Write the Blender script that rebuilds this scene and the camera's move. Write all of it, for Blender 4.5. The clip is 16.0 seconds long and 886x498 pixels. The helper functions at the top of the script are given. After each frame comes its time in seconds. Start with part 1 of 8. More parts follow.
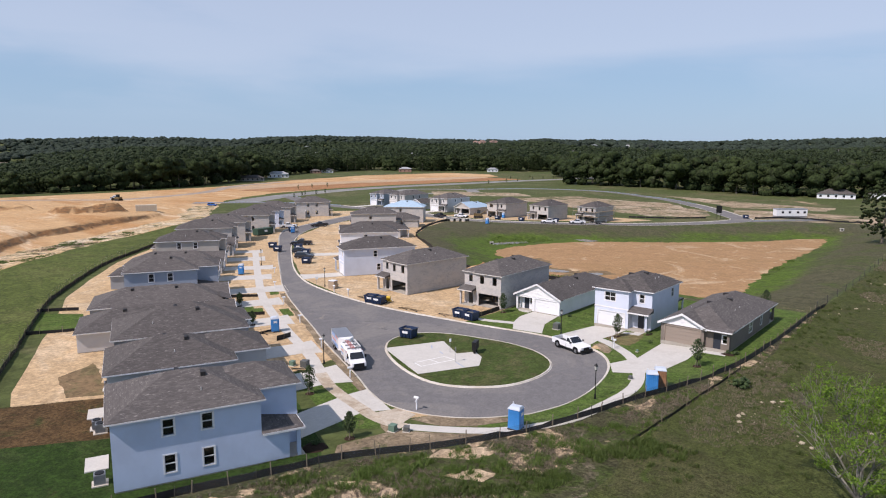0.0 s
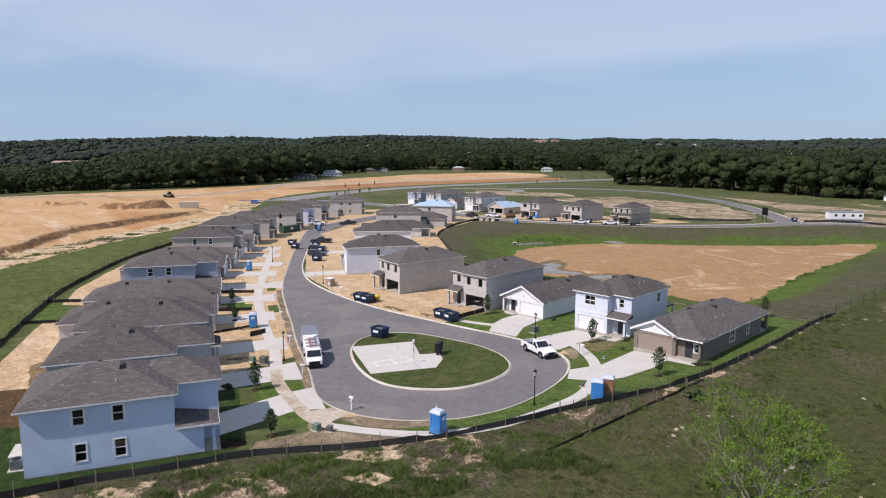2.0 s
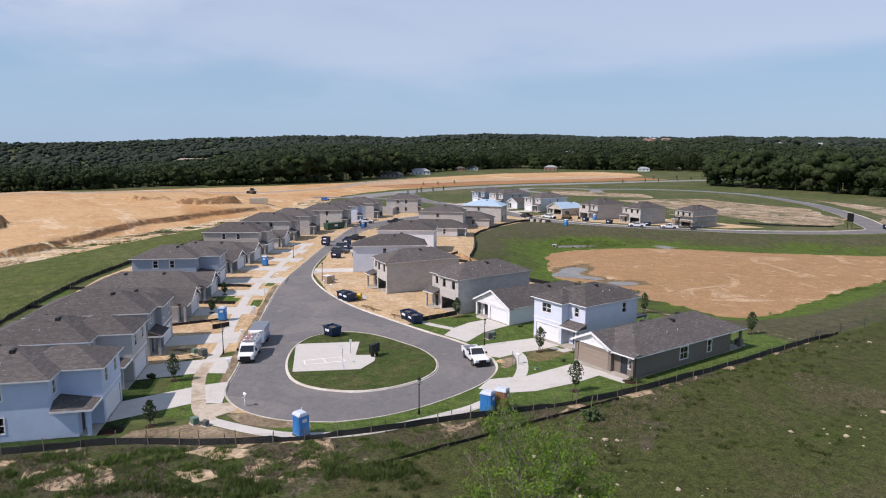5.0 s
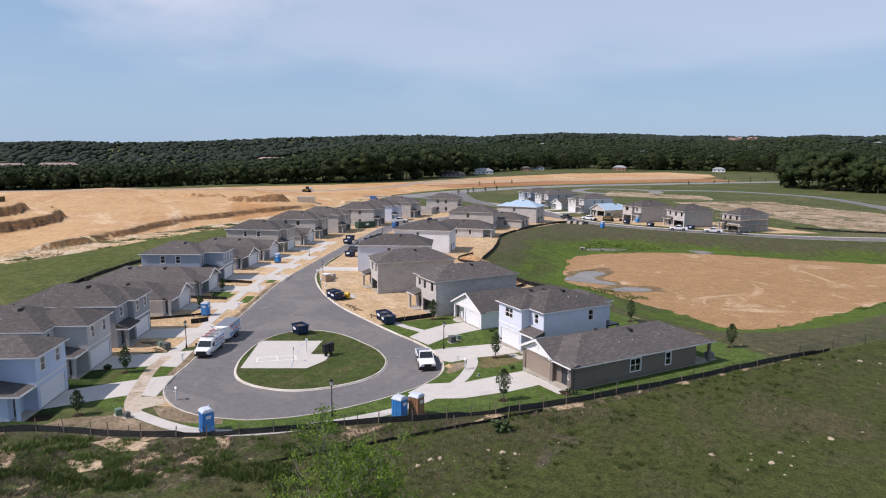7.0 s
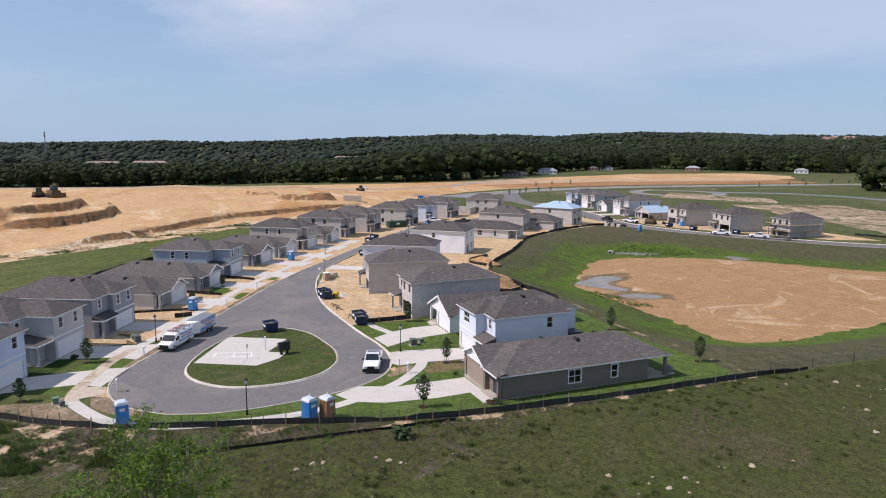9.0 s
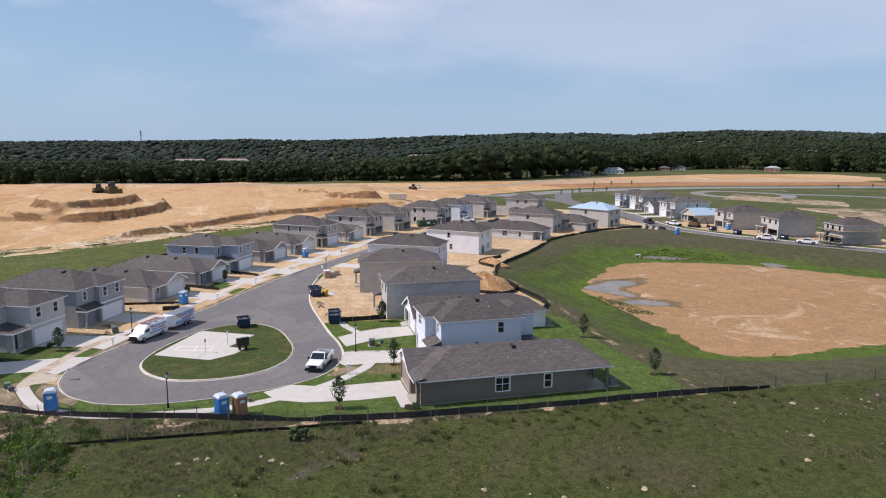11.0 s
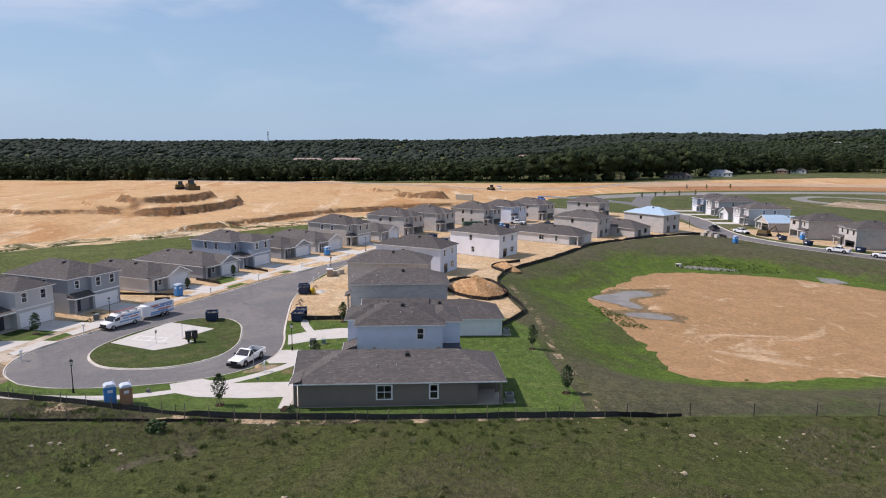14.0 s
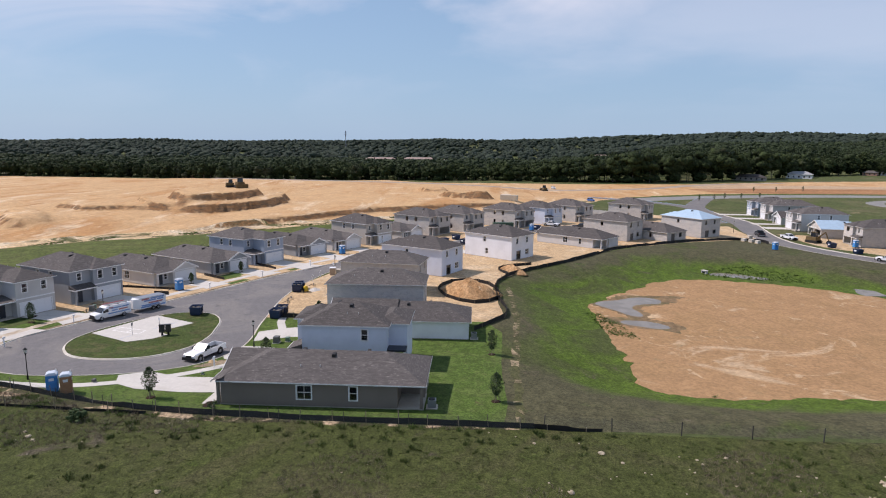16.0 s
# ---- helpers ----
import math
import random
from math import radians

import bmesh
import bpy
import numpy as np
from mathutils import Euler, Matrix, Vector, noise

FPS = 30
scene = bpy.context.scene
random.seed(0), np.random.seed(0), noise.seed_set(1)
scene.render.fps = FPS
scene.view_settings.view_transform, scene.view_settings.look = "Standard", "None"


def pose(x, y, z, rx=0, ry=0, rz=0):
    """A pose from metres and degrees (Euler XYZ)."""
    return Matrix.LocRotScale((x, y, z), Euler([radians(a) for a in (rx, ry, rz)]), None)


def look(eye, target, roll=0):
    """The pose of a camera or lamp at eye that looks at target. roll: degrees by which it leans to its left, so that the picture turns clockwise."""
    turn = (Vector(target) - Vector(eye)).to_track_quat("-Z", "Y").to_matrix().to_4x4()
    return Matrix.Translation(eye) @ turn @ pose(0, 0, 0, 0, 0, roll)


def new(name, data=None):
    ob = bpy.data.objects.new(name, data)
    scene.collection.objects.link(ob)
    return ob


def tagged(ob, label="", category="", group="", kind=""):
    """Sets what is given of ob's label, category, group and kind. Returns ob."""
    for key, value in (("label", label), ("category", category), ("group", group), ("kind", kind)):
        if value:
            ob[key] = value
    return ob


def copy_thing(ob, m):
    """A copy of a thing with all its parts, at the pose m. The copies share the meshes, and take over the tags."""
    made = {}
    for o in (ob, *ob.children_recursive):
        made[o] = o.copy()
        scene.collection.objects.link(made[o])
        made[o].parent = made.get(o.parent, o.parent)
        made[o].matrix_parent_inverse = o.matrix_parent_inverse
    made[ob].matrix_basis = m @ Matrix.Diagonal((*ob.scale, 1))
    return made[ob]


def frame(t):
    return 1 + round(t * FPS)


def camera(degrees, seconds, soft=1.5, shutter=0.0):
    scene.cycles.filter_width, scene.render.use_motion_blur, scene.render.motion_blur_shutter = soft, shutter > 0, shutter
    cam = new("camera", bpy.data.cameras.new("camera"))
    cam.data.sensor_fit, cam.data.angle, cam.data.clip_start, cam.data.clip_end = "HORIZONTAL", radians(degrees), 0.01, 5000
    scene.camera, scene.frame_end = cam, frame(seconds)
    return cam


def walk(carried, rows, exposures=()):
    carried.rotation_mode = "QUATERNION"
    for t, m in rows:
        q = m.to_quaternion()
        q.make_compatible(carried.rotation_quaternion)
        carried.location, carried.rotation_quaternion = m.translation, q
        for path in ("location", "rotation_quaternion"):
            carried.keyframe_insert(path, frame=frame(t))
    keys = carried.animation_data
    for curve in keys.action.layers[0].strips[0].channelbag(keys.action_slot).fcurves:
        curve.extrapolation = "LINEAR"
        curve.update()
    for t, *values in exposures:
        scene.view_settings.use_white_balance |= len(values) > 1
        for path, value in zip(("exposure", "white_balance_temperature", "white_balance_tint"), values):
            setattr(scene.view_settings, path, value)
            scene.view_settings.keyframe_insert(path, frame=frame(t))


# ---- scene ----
from mathutils import geometry
cam = camera(68.3, 16.0, soft=1.1)
METRES, EYE, TILT, LEAN, TURN = 121.92, 25.6, 0.0, 0.0, 40.2
ROWS = [
    (0.0, 0.0, 0.0, 0.0, 0.01, -8.5, -0.1),
    (0.5, 0.025, 0.0022, -0.0001, 1.35, -8.53, -0.12),
    (1.0, 0.0507, 0.005, -0.0002, 2.72, -8.56, -0.14),
    (1.5, 0.0773, 0.0085, -0.0002, 4.13, -8.57, -0.15),
    (2.0, 0.1045, 0.0126, -0.0001, 5.57, -8.58, -0.15),
    (2.5, 0.1321, 0.0175, 0.0, 7.05, -8.61, -0.17),
    (3.0, 0.1604, 0.0232, 0.0004, 8.57, -8.62, -0.16),
    (3.5, 0.1894, 0.0297, 0.0008, 10.15, -8.64, -0.17),
    (4.0, 0.2185, 0.0374, 0.0014, 11.75, -8.68, -0.2),
    (6.5, 0.3675, 0.0923, 0.003, 20.17, -8.78, -0.26),
    (7.0, 0.3967, 0.106, 0.0037, 21.87, -8.81, -0.28),
    (7.5, 0.4258, 0.1207, 0.0043, 23.57, -8.83, -0.29),
    (8.0, 0.4541, 0.1362, 0.0049, 25.28, -8.86, -0.3),
    (8.5, 0.482, 0.1525, 0.0055, 26.99, -8.87, -0.32),
    (9.0, 0.5095, 0.1694, 0.0062, 28.7, -8.91, -0.33),
    (11.5, 0.6409, 0.2675, 0.0094, 37.28, -9.1, -0.42),
    (12.0, 0.6653, 0.2892, 0.01, 38.99, -9.11, -0.44),
    (12.5, 0.6888, 0.3114, 0.0105, 40.7, -9.11, -0.44),
    (13.0, 0.7119, 0.3346, 0.0112, 42.42, -9.12, -0.47),
    (13.5, 0.7341, 0.3585, 0.0119, 44.14, -9.13, -0.49),
    (14.0, 0.7555, 0.383, 0.0127, 45.84, -9.16, -0.51),
    (14.5, 0.7761, 0.4081, 0.0133, 47.53, -9.18, -0.51),
    (15.0, 0.7961, 0.434, 0.0139, 49.23, -9.21, -0.52),
    (15.5, 0.8156, 0.4602, 0.0145, 50.94, -9.22, -0.54),
    (16.0, 0.8341, 0.487, 0.0151, 52.66, -9.26, -0.56),
]
walk(cam, [(t, pose(0, 0, EYE, TILT, LEAN, TURN) @ pose(METRES * x, METRES * y, METRES * z, 90 + pitch, roll, yaw)) for t, x, y, z, yaw, pitch, roll in ROWS],
     exposures=[(0.0, 0.26, 6720, 22), (16.0, 0.26, 6720, 22)])

# ---------------------------------------------------------------- sky and sun
SUN_AZ = math.atan2(-0.22, -0.975)      # from +y towards +x
SUN_EL = radians(50)
sky_world = bpy.data.worlds.new("sky")
scene.world = sky_world
sky_world.use_nodes = True
wn, wl = sky_world.node_tree.nodes, sky_world.node_tree.links
wn.clear()
w_out = wn.new("ShaderNodeOutputWorld")
w_bg = wn.new("ShaderNodeBackground")
w_sky = wn.new("ShaderNodeTexSky")
w_sky.sky_type = "NISHITA"
w_sky.sun_disc = False
w_sky.sun_elevation = SUN_EL
w_sky.sun_rotation = SUN_AZ
w_sky.altitude = 50
w_sky.air_density = 1.15
w_sky.dust_density = 0.25
w_sky.ozone_density = 4.5
w_tc = wn.new("ShaderNodeTexCoord")
w_map = wn.new("ShaderNodeMapping")
w_map.inputs["Rotation"].default_value = (0.0, 0.0, 0.5)
w_map.inputs["Scale"].default_value = (0.8, 2.6, 7.0)
w_noise = wn.new("ShaderNodeTexNoise")
w_noise.inputs["Scale"].default_value = 1.15
w_noise.inputs["Detail"].default_value = 7.0
w_noise.inputs["Roughness"].default_value = 0.52
w_noise.inputs["Distortion"].default_value = 0.6
w_ramp = wn.new("ShaderNodeMapRange")
w_ramp.inputs["From Min"].default_value = 0.45
w_ramp.inputs["From Max"].default_value = 0.70
w_ramp.inputs["To Max"].default_value = 0.85
w_sep = wn.new("ShaderNodeSeparateXYZ")
w_up = wn.new("ShaderNodeMapRange")               # the cirrus thins out towards the skyline
w_up.inputs["From Min"].default_value = 0.04
w_up.inputs["From Max"].default_value = 0.22
w_up.inputs["To Min"].default_value = 0.05
w_mul = wn.new("ShaderNodeMath")
w_mul.operation = "MULTIPLY"
wl.new(w_tc.outputs["Generated"], w_sep.inputs[0])
wl.new(w_sep.outputs["Z"], w_up.inputs["Value"])
wl.new(w_ramp.outputs["Result"], w_mul.inputs[0])
wl.new(w_up.outputs["Result"], w_mul.inputs[1])
w_mix = wn.new("ShaderNodeMixRGB")
w_mix.inputs["Color2"].default_value = (6.9, 7.6, 8.6, 1)
wl.new(w_tc.outputs["Generated"], w_map.inputs["Vector"])
wl.new(w_map.outputs["Vector"], w_noise.inputs["Vector"])
wl.new(w_noise.outputs["Fac"], w_ramp.inputs["Value"])
# a broad thin veil of high cloud to the north, with a ragged lower edge
w_dot = wn.new("ShaderNodeVectorMath")
w_dot.operation = "DOT_PRODUCT"
w_dot.inputs[1].default_value = (-0.40, 0.916, 0.0)
w_soft = wn.new("ShaderNodeTexNoise")
w_soft.inputs["Scale"].default_value = 2.2
w_soft.inputs["Detail"].default_value = 5.0
w_soft.inputs["Roughness"].default_value = 0.5
w_flat = wn.new("ShaderNodeMapping")
w_flat.inputs["Rotation"].default_value = (0.0, 0.0, 0.35)
w_flat.inputs["Scale"].default_value = (0.7, 1.2, 5.0)
wl.new(w_tc.outputs["Generated"], w_dot.inputs[0])
wl.new(w_tc.outputs["Generated"], w_flat.inputs["Vector"])
wl.new(w_flat.outputs["Vector"], w_soft.inputs["Vector"])
w_north = wn.new("ShaderNodeMath")
w_north.operation = "MULTIPLY_ADD"
w_north.inputs[1].default_value = 0.9
wl.new(w_soft.outputs["Fac"], w_north.inputs[0])
wl.new(w_dot.outputs["Value"], w_north.inputs[2])
w_side = wn.new("ShaderNodeMapRange")
w_side.interpolation_type = "SMOOTHSTEP"
w_side.inputs["From Min"].default_value = 0.85
w_side.inputs["From Max"].default_value = 1.15
wl.new(w_north.outputs[0], w_side.inputs["Value"])
w_rise = wn.new("ShaderNodeMath")
w_rise.operation = "MULTIPLY_ADD"
w_rise.inputs[1].default_value = 0.16
wl.new(w_soft.outputs["Fac"], w_rise.inputs[0])
wl.new(w_sep.outputs["Z"], w_rise.inputs[2])
w_edge = wn.new("ShaderNodeMapRange")
w_edge.interpolation_type = "SMOOTHSTEP"
w_edge.inputs["From Min"].default_value = 0.16
w_edge.inputs["From Max"].default_value = 0.235
w_edge.inputs["To Max"].default_value = 0.36
wl.new(w_rise.outputs[0], w_edge.inputs["Value"])
w_veil = wn.new("ShaderNodeMath")
w_veil.operation = "MULTIPLY"
wl.new(w_side.outputs["Result"], w_veil.inputs[0])
wl.new(w_edge.outputs["Result"], w_veil.inputs[1])
w_both = wn.new("ShaderNodeMath")
w_both.operation = "MAXIMUM"
wl.new(w_mul.outputs[0], w_both.inputs[0])
wl.new(w_veil.outputs[0], w_both.inputs[1])
wl.new(w_both.outputs[0], w_mix.inputs["Fac"])
w_low = wn.new("ShaderNodeMapRange")              # pale summer haze low in the sky
w_low.inputs["From Min"].default_value = -0.02
w_low.inputs["From Max"].default_value = 0.42
w_low.inputs["To Min"].default_value = 0.86
w_low.inputs["To Max"].default_value = 0.30
w_haze = wn.new("ShaderNodeMixRGB")
w_haze.inputs["Color2"].default_value = (2.85, 4.85, 6.95, 1)
wl.new(w_sep.outputs["Z"], w_low.inputs["Value"])
wl.new(w_low.outputs["Result"], w_haze.inputs["Fac"])
wl.new(w_sky.outputs["Color"], w_haze.inputs["Color1"])
wl.new(w_haze.outputs["Color"], w_mix.inputs["Color1"])
wl.new(w_mix.outputs["Color"], w_bg.inputs["Color"])
w_bg.inputs["Strength"].default_value = 0.088
wl.new(w_bg.outputs["Background"], w_out.inputs["Surface"])

sun_data = bpy.data.lights.new("sun", "SUN")
sun_data.energy = 3.7
sun_data.angle = radians(0.55)
sun_data.color = (1.0, 0.965, 0.91)
sun = new("sun", sun_data)
sun.matrix_world = look((0, 0, 0), (-math.sin(SUN_AZ) * math.cos(SUN_EL), -math.cos(SUN_AZ) * math.cos(SUN_EL), -math.sin(SUN_EL)))


# ---------------------------------------------------------------- materials
def nodes_of(name, rough=0.8, metal=0.0, spec=0.3):
    m = bpy.data.materials.new(name)
    m.use_nodes = True
    nt = m.node_tree
    b = nt.nodes["Principled BSDF"]
    b.inputs["Roughness"].default_value = rough
    b.inputs["Metallic"].default_value = metal
    b.inputs["Specular IOR Level"].default_value = spec
    return m, nt, b


def position(nt, scale=(1, 1, 1), rot=0.0):
    g = nt.nodes.new("ShaderNodeNewGeometry")
    mp = nt.nodes.new("ShaderNodeMapping")
    mp.inputs["Scale"].default_value = scale
    mp.inputs["Rotation"].default_value = (0, 0, rot)
    nt.links.new(g.outputs["Position"], mp.inputs["Vector"])
    return mp.outputs["Vector"]


def local(nt, scale=(1, 1, 1)):
    g = nt.nodes.new("ShaderNodeTexCoord")
    mp = nt.nodes.new("ShaderNodeMapping")
    mp.inputs["Scale"].default_value = scale
    nt.links.new(g.outputs["Object"], mp.inputs["Vector"])
    return mp.outputs["Vector"]


def noise_tex(nt, vec, scale, detail=4.0, rough=0.55, distort=0.0):
    n = nt.nodes.new("ShaderNodeTexNoise")
    n.inputs["Scale"].default_value = scale
    n.inputs["Detail"].default_value = detail
    n.inputs["Roughness"].default_value = rough
    n.inputs["Distortion"].default_value = distort
    nt.links.new(vec, n.inputs["Vector"])
    return n.outputs["Fac"]


def span(nt, value, lo, hi, a=0.0, b=1.0):
    r = nt.nodes.new("ShaderNodeMapRange")
    r.interpolation_type = "SMOOTHSTEP"
    for key, v in (("From Min", lo), ("From Max", hi), ("To Min", a), ("To Max", b)):
        r.inputs[key].default_value = v
    nt.links.new(value, r.inputs["Value"])
    return r.outputs["Result"]


def blend(nt, fac, c1, c2, mode="MIX"):
    x = nt.nodes.new("ShaderNodeMixRGB")
    x.blend_type = mode
    for key, c in (("Color1", c1), ("Color2", c2)):
        if isinstance(c, tuple):
            x.inputs[key].default_value = (*c, 1)
        else:
            nt.links.new(c, x.inputs[key])
    if isinstance(fac, float):
        x.inputs["Fac"].default_value = fac
    else:
        nt.links.new(fac, x.inputs["Fac"])
    return x.outputs["Color"]


def product(nt, a, b):
    x = nt.nodes.new("ShaderNodeMath")
    x.operation = "MULTIPLY"
    nt.links.new(a, x.inputs[0])
    nt.links.new(b, x.inputs[1])
    return x.outputs[0]


def bump(nt, b, height, strength=0.3, distance=0.05):
    n = nt.nodes.new("ShaderNodeBump")
    n.inputs["Strength"].default_value = strength
    n.inputs["Distance"].default_value = distance
    nt.links.new(height, n.inputs["Height"])
    nt.links.new(n.outputs["Normal"], b.inputs["Normal"])


def mottled(name, c1, c2, big=0.15, small=3.0, rough=0.9, relief=0.3, dist=0.05, lo=0.35, hi=0.65, c3=None, spec=0.2, tex=None):
    """Two colours at a large and a small scale, and a third in rare spots."""
    m, nt, b = nodes_of(name, rough, 0.0, spec)
    v = position(nt) if tex is None else local(nt)
    n1 = noise_tex(nt, v, big, 5.0, 0.6, 0.5)
    n2 = noise_tex(nt, v, small, 4.0, 0.65)
    col = blend(nt, span(nt, n1, lo, hi), c1, c2)
    dark = tuple(0.72 * c for c in c1)
    col = blend(nt, span(nt, n2, 0.45, 0.75, 0.0, 0.6), col, dark)
    if c3:
        n3 = noise_tex(nt, v, big * 2.7, 6.0, 0.62, 0.9)
        col = blend(nt, span(nt, n3, 0.60, 0.70), col, c3)
    nt.links.new(col, b.inputs["Base Color"])
    bump(nt, b, n2, relief, dist)
    return m


def plain(name, c, rough=0.6, metal=0.0, spec=0.4, vary=0.15, scale=6.0):
    m, nt, b = nodes_of(name, rough, metal, spec)
    v = local(nt)
    n = noise_tex(nt, v, scale, 4.0, 0.6)
    n2 = noise_tex(nt, v, scale * 0.13, 3.0, 0.5)
    col = blend(nt, span(nt, n, 0.35, 0.75, 0.0, 1.0), c, tuple(x * (1 - vary) for x in c))
    col = blend(nt, span(nt, n2, 0.45, 0.7, 0.0, 0.7), col, tuple(x * (1 - 0.8 * vary) for x in c))
    nt.links.new(col, b.inputs["Base Color"])
    return m


def streaked(name, c1, c2, c3, scale, turn, relief=0.4, dist=0.1):
    """Graded sand with wheel-drawn streaks."""
    m, nt, b = nodes_of(name, 0.95, 0.0, 0.15)
    v = position(nt)
    w = position(nt, (scale, scale * 7, 1), turn)
    n1, n2, n3 = noise_tex(nt, w, 1.0, 6.0, 0.62, 0.8), noise_tex(nt, v, scale * 2.2, 6.0, 0.6, 0.6), noise_tex(nt, v, 1.1, 5.0, 0.65)
    n4 = noise_tex(nt, w, 2.6, 6.0, 0.65, 1.2)
    col = blend(nt, span(nt, n2, 0.36, 0.62), c1, c2)
    col = blend(nt, span(nt, n1, 0.52, 0.66, 0.0, 0.9), col, c3)
    col = blend(nt, span(nt, n4, 0.56, 0.68, 0.0, 0.6), col, tuple(0.72 * c for c in c2))
    col = blend(nt, span(nt, n3, 0.48, 0.75, 0.0, 0.5), col, tuple(0.68 * c for c in c1))
    nt.links.new(col, b.inputs["Base Color"])
    bump(nt, b, n3, relief, dist)
    return m


def earth(name, base, layers, speck=(2.2, 0.5, 1.35), rough=0.95, relief=0.8, dist=0.12, stretch=1.0, turn=0.0, wet=None, steep=None):
    """Ground: ragged patches of several colours over a base, and a fine light and dark grain.
    Layers are (colour, scale, lo, hi, distortion); wet is a colour for low moist ground and the heights at which it sets in."""
    m, nt, b = nodes_of(name, rough, 0.0, 0.15)
    col = base
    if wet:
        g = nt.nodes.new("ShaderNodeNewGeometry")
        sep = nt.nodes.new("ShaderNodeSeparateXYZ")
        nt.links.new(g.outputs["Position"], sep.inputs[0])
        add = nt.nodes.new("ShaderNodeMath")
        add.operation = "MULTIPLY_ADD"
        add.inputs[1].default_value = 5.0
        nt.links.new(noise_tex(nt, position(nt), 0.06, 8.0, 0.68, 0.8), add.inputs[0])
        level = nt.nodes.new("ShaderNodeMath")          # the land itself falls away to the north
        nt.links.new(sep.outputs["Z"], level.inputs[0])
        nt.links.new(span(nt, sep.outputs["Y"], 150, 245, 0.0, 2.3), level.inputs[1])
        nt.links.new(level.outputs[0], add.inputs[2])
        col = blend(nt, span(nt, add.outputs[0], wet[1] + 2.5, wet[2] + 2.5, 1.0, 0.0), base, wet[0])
    for i, (c, scale, lo, hi, distort) in enumerate(layers):
        v = position(nt, (scale, scale * stretch, scale), turn)
        v.node.inputs["Location"].default_value = (17.3 * i + 3.1, 9.7 * i, 0)
        col = blend(nt, span(nt, noise_tex(nt, v, 1.0, 9.0, 0.68, distort), lo, hi), col, c)
    if steep:                                      # bare subsoil where the ground is cut
        g = nt.nodes.new("ShaderNodeNewGeometry")
        sep = nt.nodes.new("ShaderNodeSeparateXYZ")
        nt.links.new(g.outputs["Normal"], sep.inputs[0])
        soil = blend(nt, span(nt, noise_tex(nt, position(nt, (1, 1, 6)), 0.25, 7.0, 0.68, 0.5), 0.42, 0.6), *steep)
        col = blend(nt, span(nt, sep.outputs["Z"], 0.86, 0.96, 1.0, 0.0), col, soil)
    n = noise_tex(nt, position(nt), speck[0], 7.0, 0.72, 0.4)
    n2 = noise_tex(nt, position(nt), speck[0] * 0.22, 7.0, 0.7, 0.6)
    for k, f in ((n, 1.0), (n2, 0.6)):
        r = span(nt, k, 0.34, 0.66, 1 - (1 - speck[1]) * f, 1 + (speck[2] - 1) * f)
        comb = nt.nodes.new("ShaderNodeCombineXYZ")
        for j in range(3):
            nt.links.new(r, comb.inputs[j])
        col = blend(nt, 1.0, col, comb.outputs[0], "MULTIPLY")
    nt.links.new(col, b.inputs["Base Color"])
    bump(nt, b, n, relief, dist)
    return m


ASPHALT = earth("asphalt", (0.155, 0.150, 0.150), [((0.195, 0.185, 0.175), 0.09, 0.45, 0.62, 1.0), ((0.25, 0.225, 0.195), 0.16, 0.60, 0.72, 2.0), ((0.115, 0.112, 0.112), 0.22, 0.60, 0.70, 0.6)], (5.0, 0.86, 1.12), 0.92, 0.25, 0.02)
CONCRETE = earth("concrete", (0.51, 0.49, 0.45), [((0.46, 0.435, 0.39), 0.22, 0.50, 0.68, 0.8), ((0.42, 0.37, 0.30), 0.5, 0.69, 0.78, 1.5)], (4.0, 0.94, 1.05), 0.9, 0.15, 0.01)
STAINED = earth("stained_concrete", (0.47, 0.41, 0.33), [((0.37, 0.30, 0.22), 0.3, 0.44, 0.60, 0.8), ((0.26, 0.19, 0.13), 0.5, 0.56, 0.68, 1.5)], (4.0, 0.88, 1.10), 0.92, 0.2, 0.01)
CURB = mottled("curb_concrete", (0.58, 0.55, 0.49), (0.46, 0.41, 0.34), 0.4, 5.0, 0.9, 0.15, 0.01)
LAWN = earth("lawn", (0.074, 0.120, 0.024), [((0.094, 0.134, 0.034), 0.3, 0.46, 0.60, 0.8), ((0.110, 0.110, 0.046), 0.5, 0.60, 0.70, 1.0)], (4.0, 0.55, 1.30))
BACK_LAWN = earth("rear_lawn", (0.026, 0.053, 0.009), [((0.038, 0.062, 0.015), 0.3, 0.48, 0.62, 0.8), ((0.065, 0.055, 0.024), 0.4, 0.62, 0.72, 1.0)], (4.0, 0.5, 1.3))
ISLE = earth("island_turf", (0.056, 0.082, 0.020), [((0.085, 0.090, 0.034), 0.3, 0.47, 0.60, 0.8), ((0.16, 0.125, 0.08), 0.45, 0.63, 0.72, 1.0), ((0.045, 0.095, 0.016), 0.2, 0.58, 0.68, 0.6)], (4.0, 0.55, 1.3))
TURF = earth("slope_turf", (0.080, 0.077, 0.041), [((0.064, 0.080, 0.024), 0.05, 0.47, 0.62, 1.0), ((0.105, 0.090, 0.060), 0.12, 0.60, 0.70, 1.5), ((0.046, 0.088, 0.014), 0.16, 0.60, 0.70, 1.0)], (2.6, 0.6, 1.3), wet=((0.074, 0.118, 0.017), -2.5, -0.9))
MEADOW = earth("meadow_grass", (0.078, 0.100, 0.024), [((0.100, 0.114, 0.034), 0.06, 0.46, 0.62, 1.0), ((0.115, 0.108, 0.048), 0.13, 0.58, 0.70, 1.5), ((0.050, 0.075, 0.016), 0.2, 0.60, 0.70, 1.0)], (1.8, 0.6, 1.3))
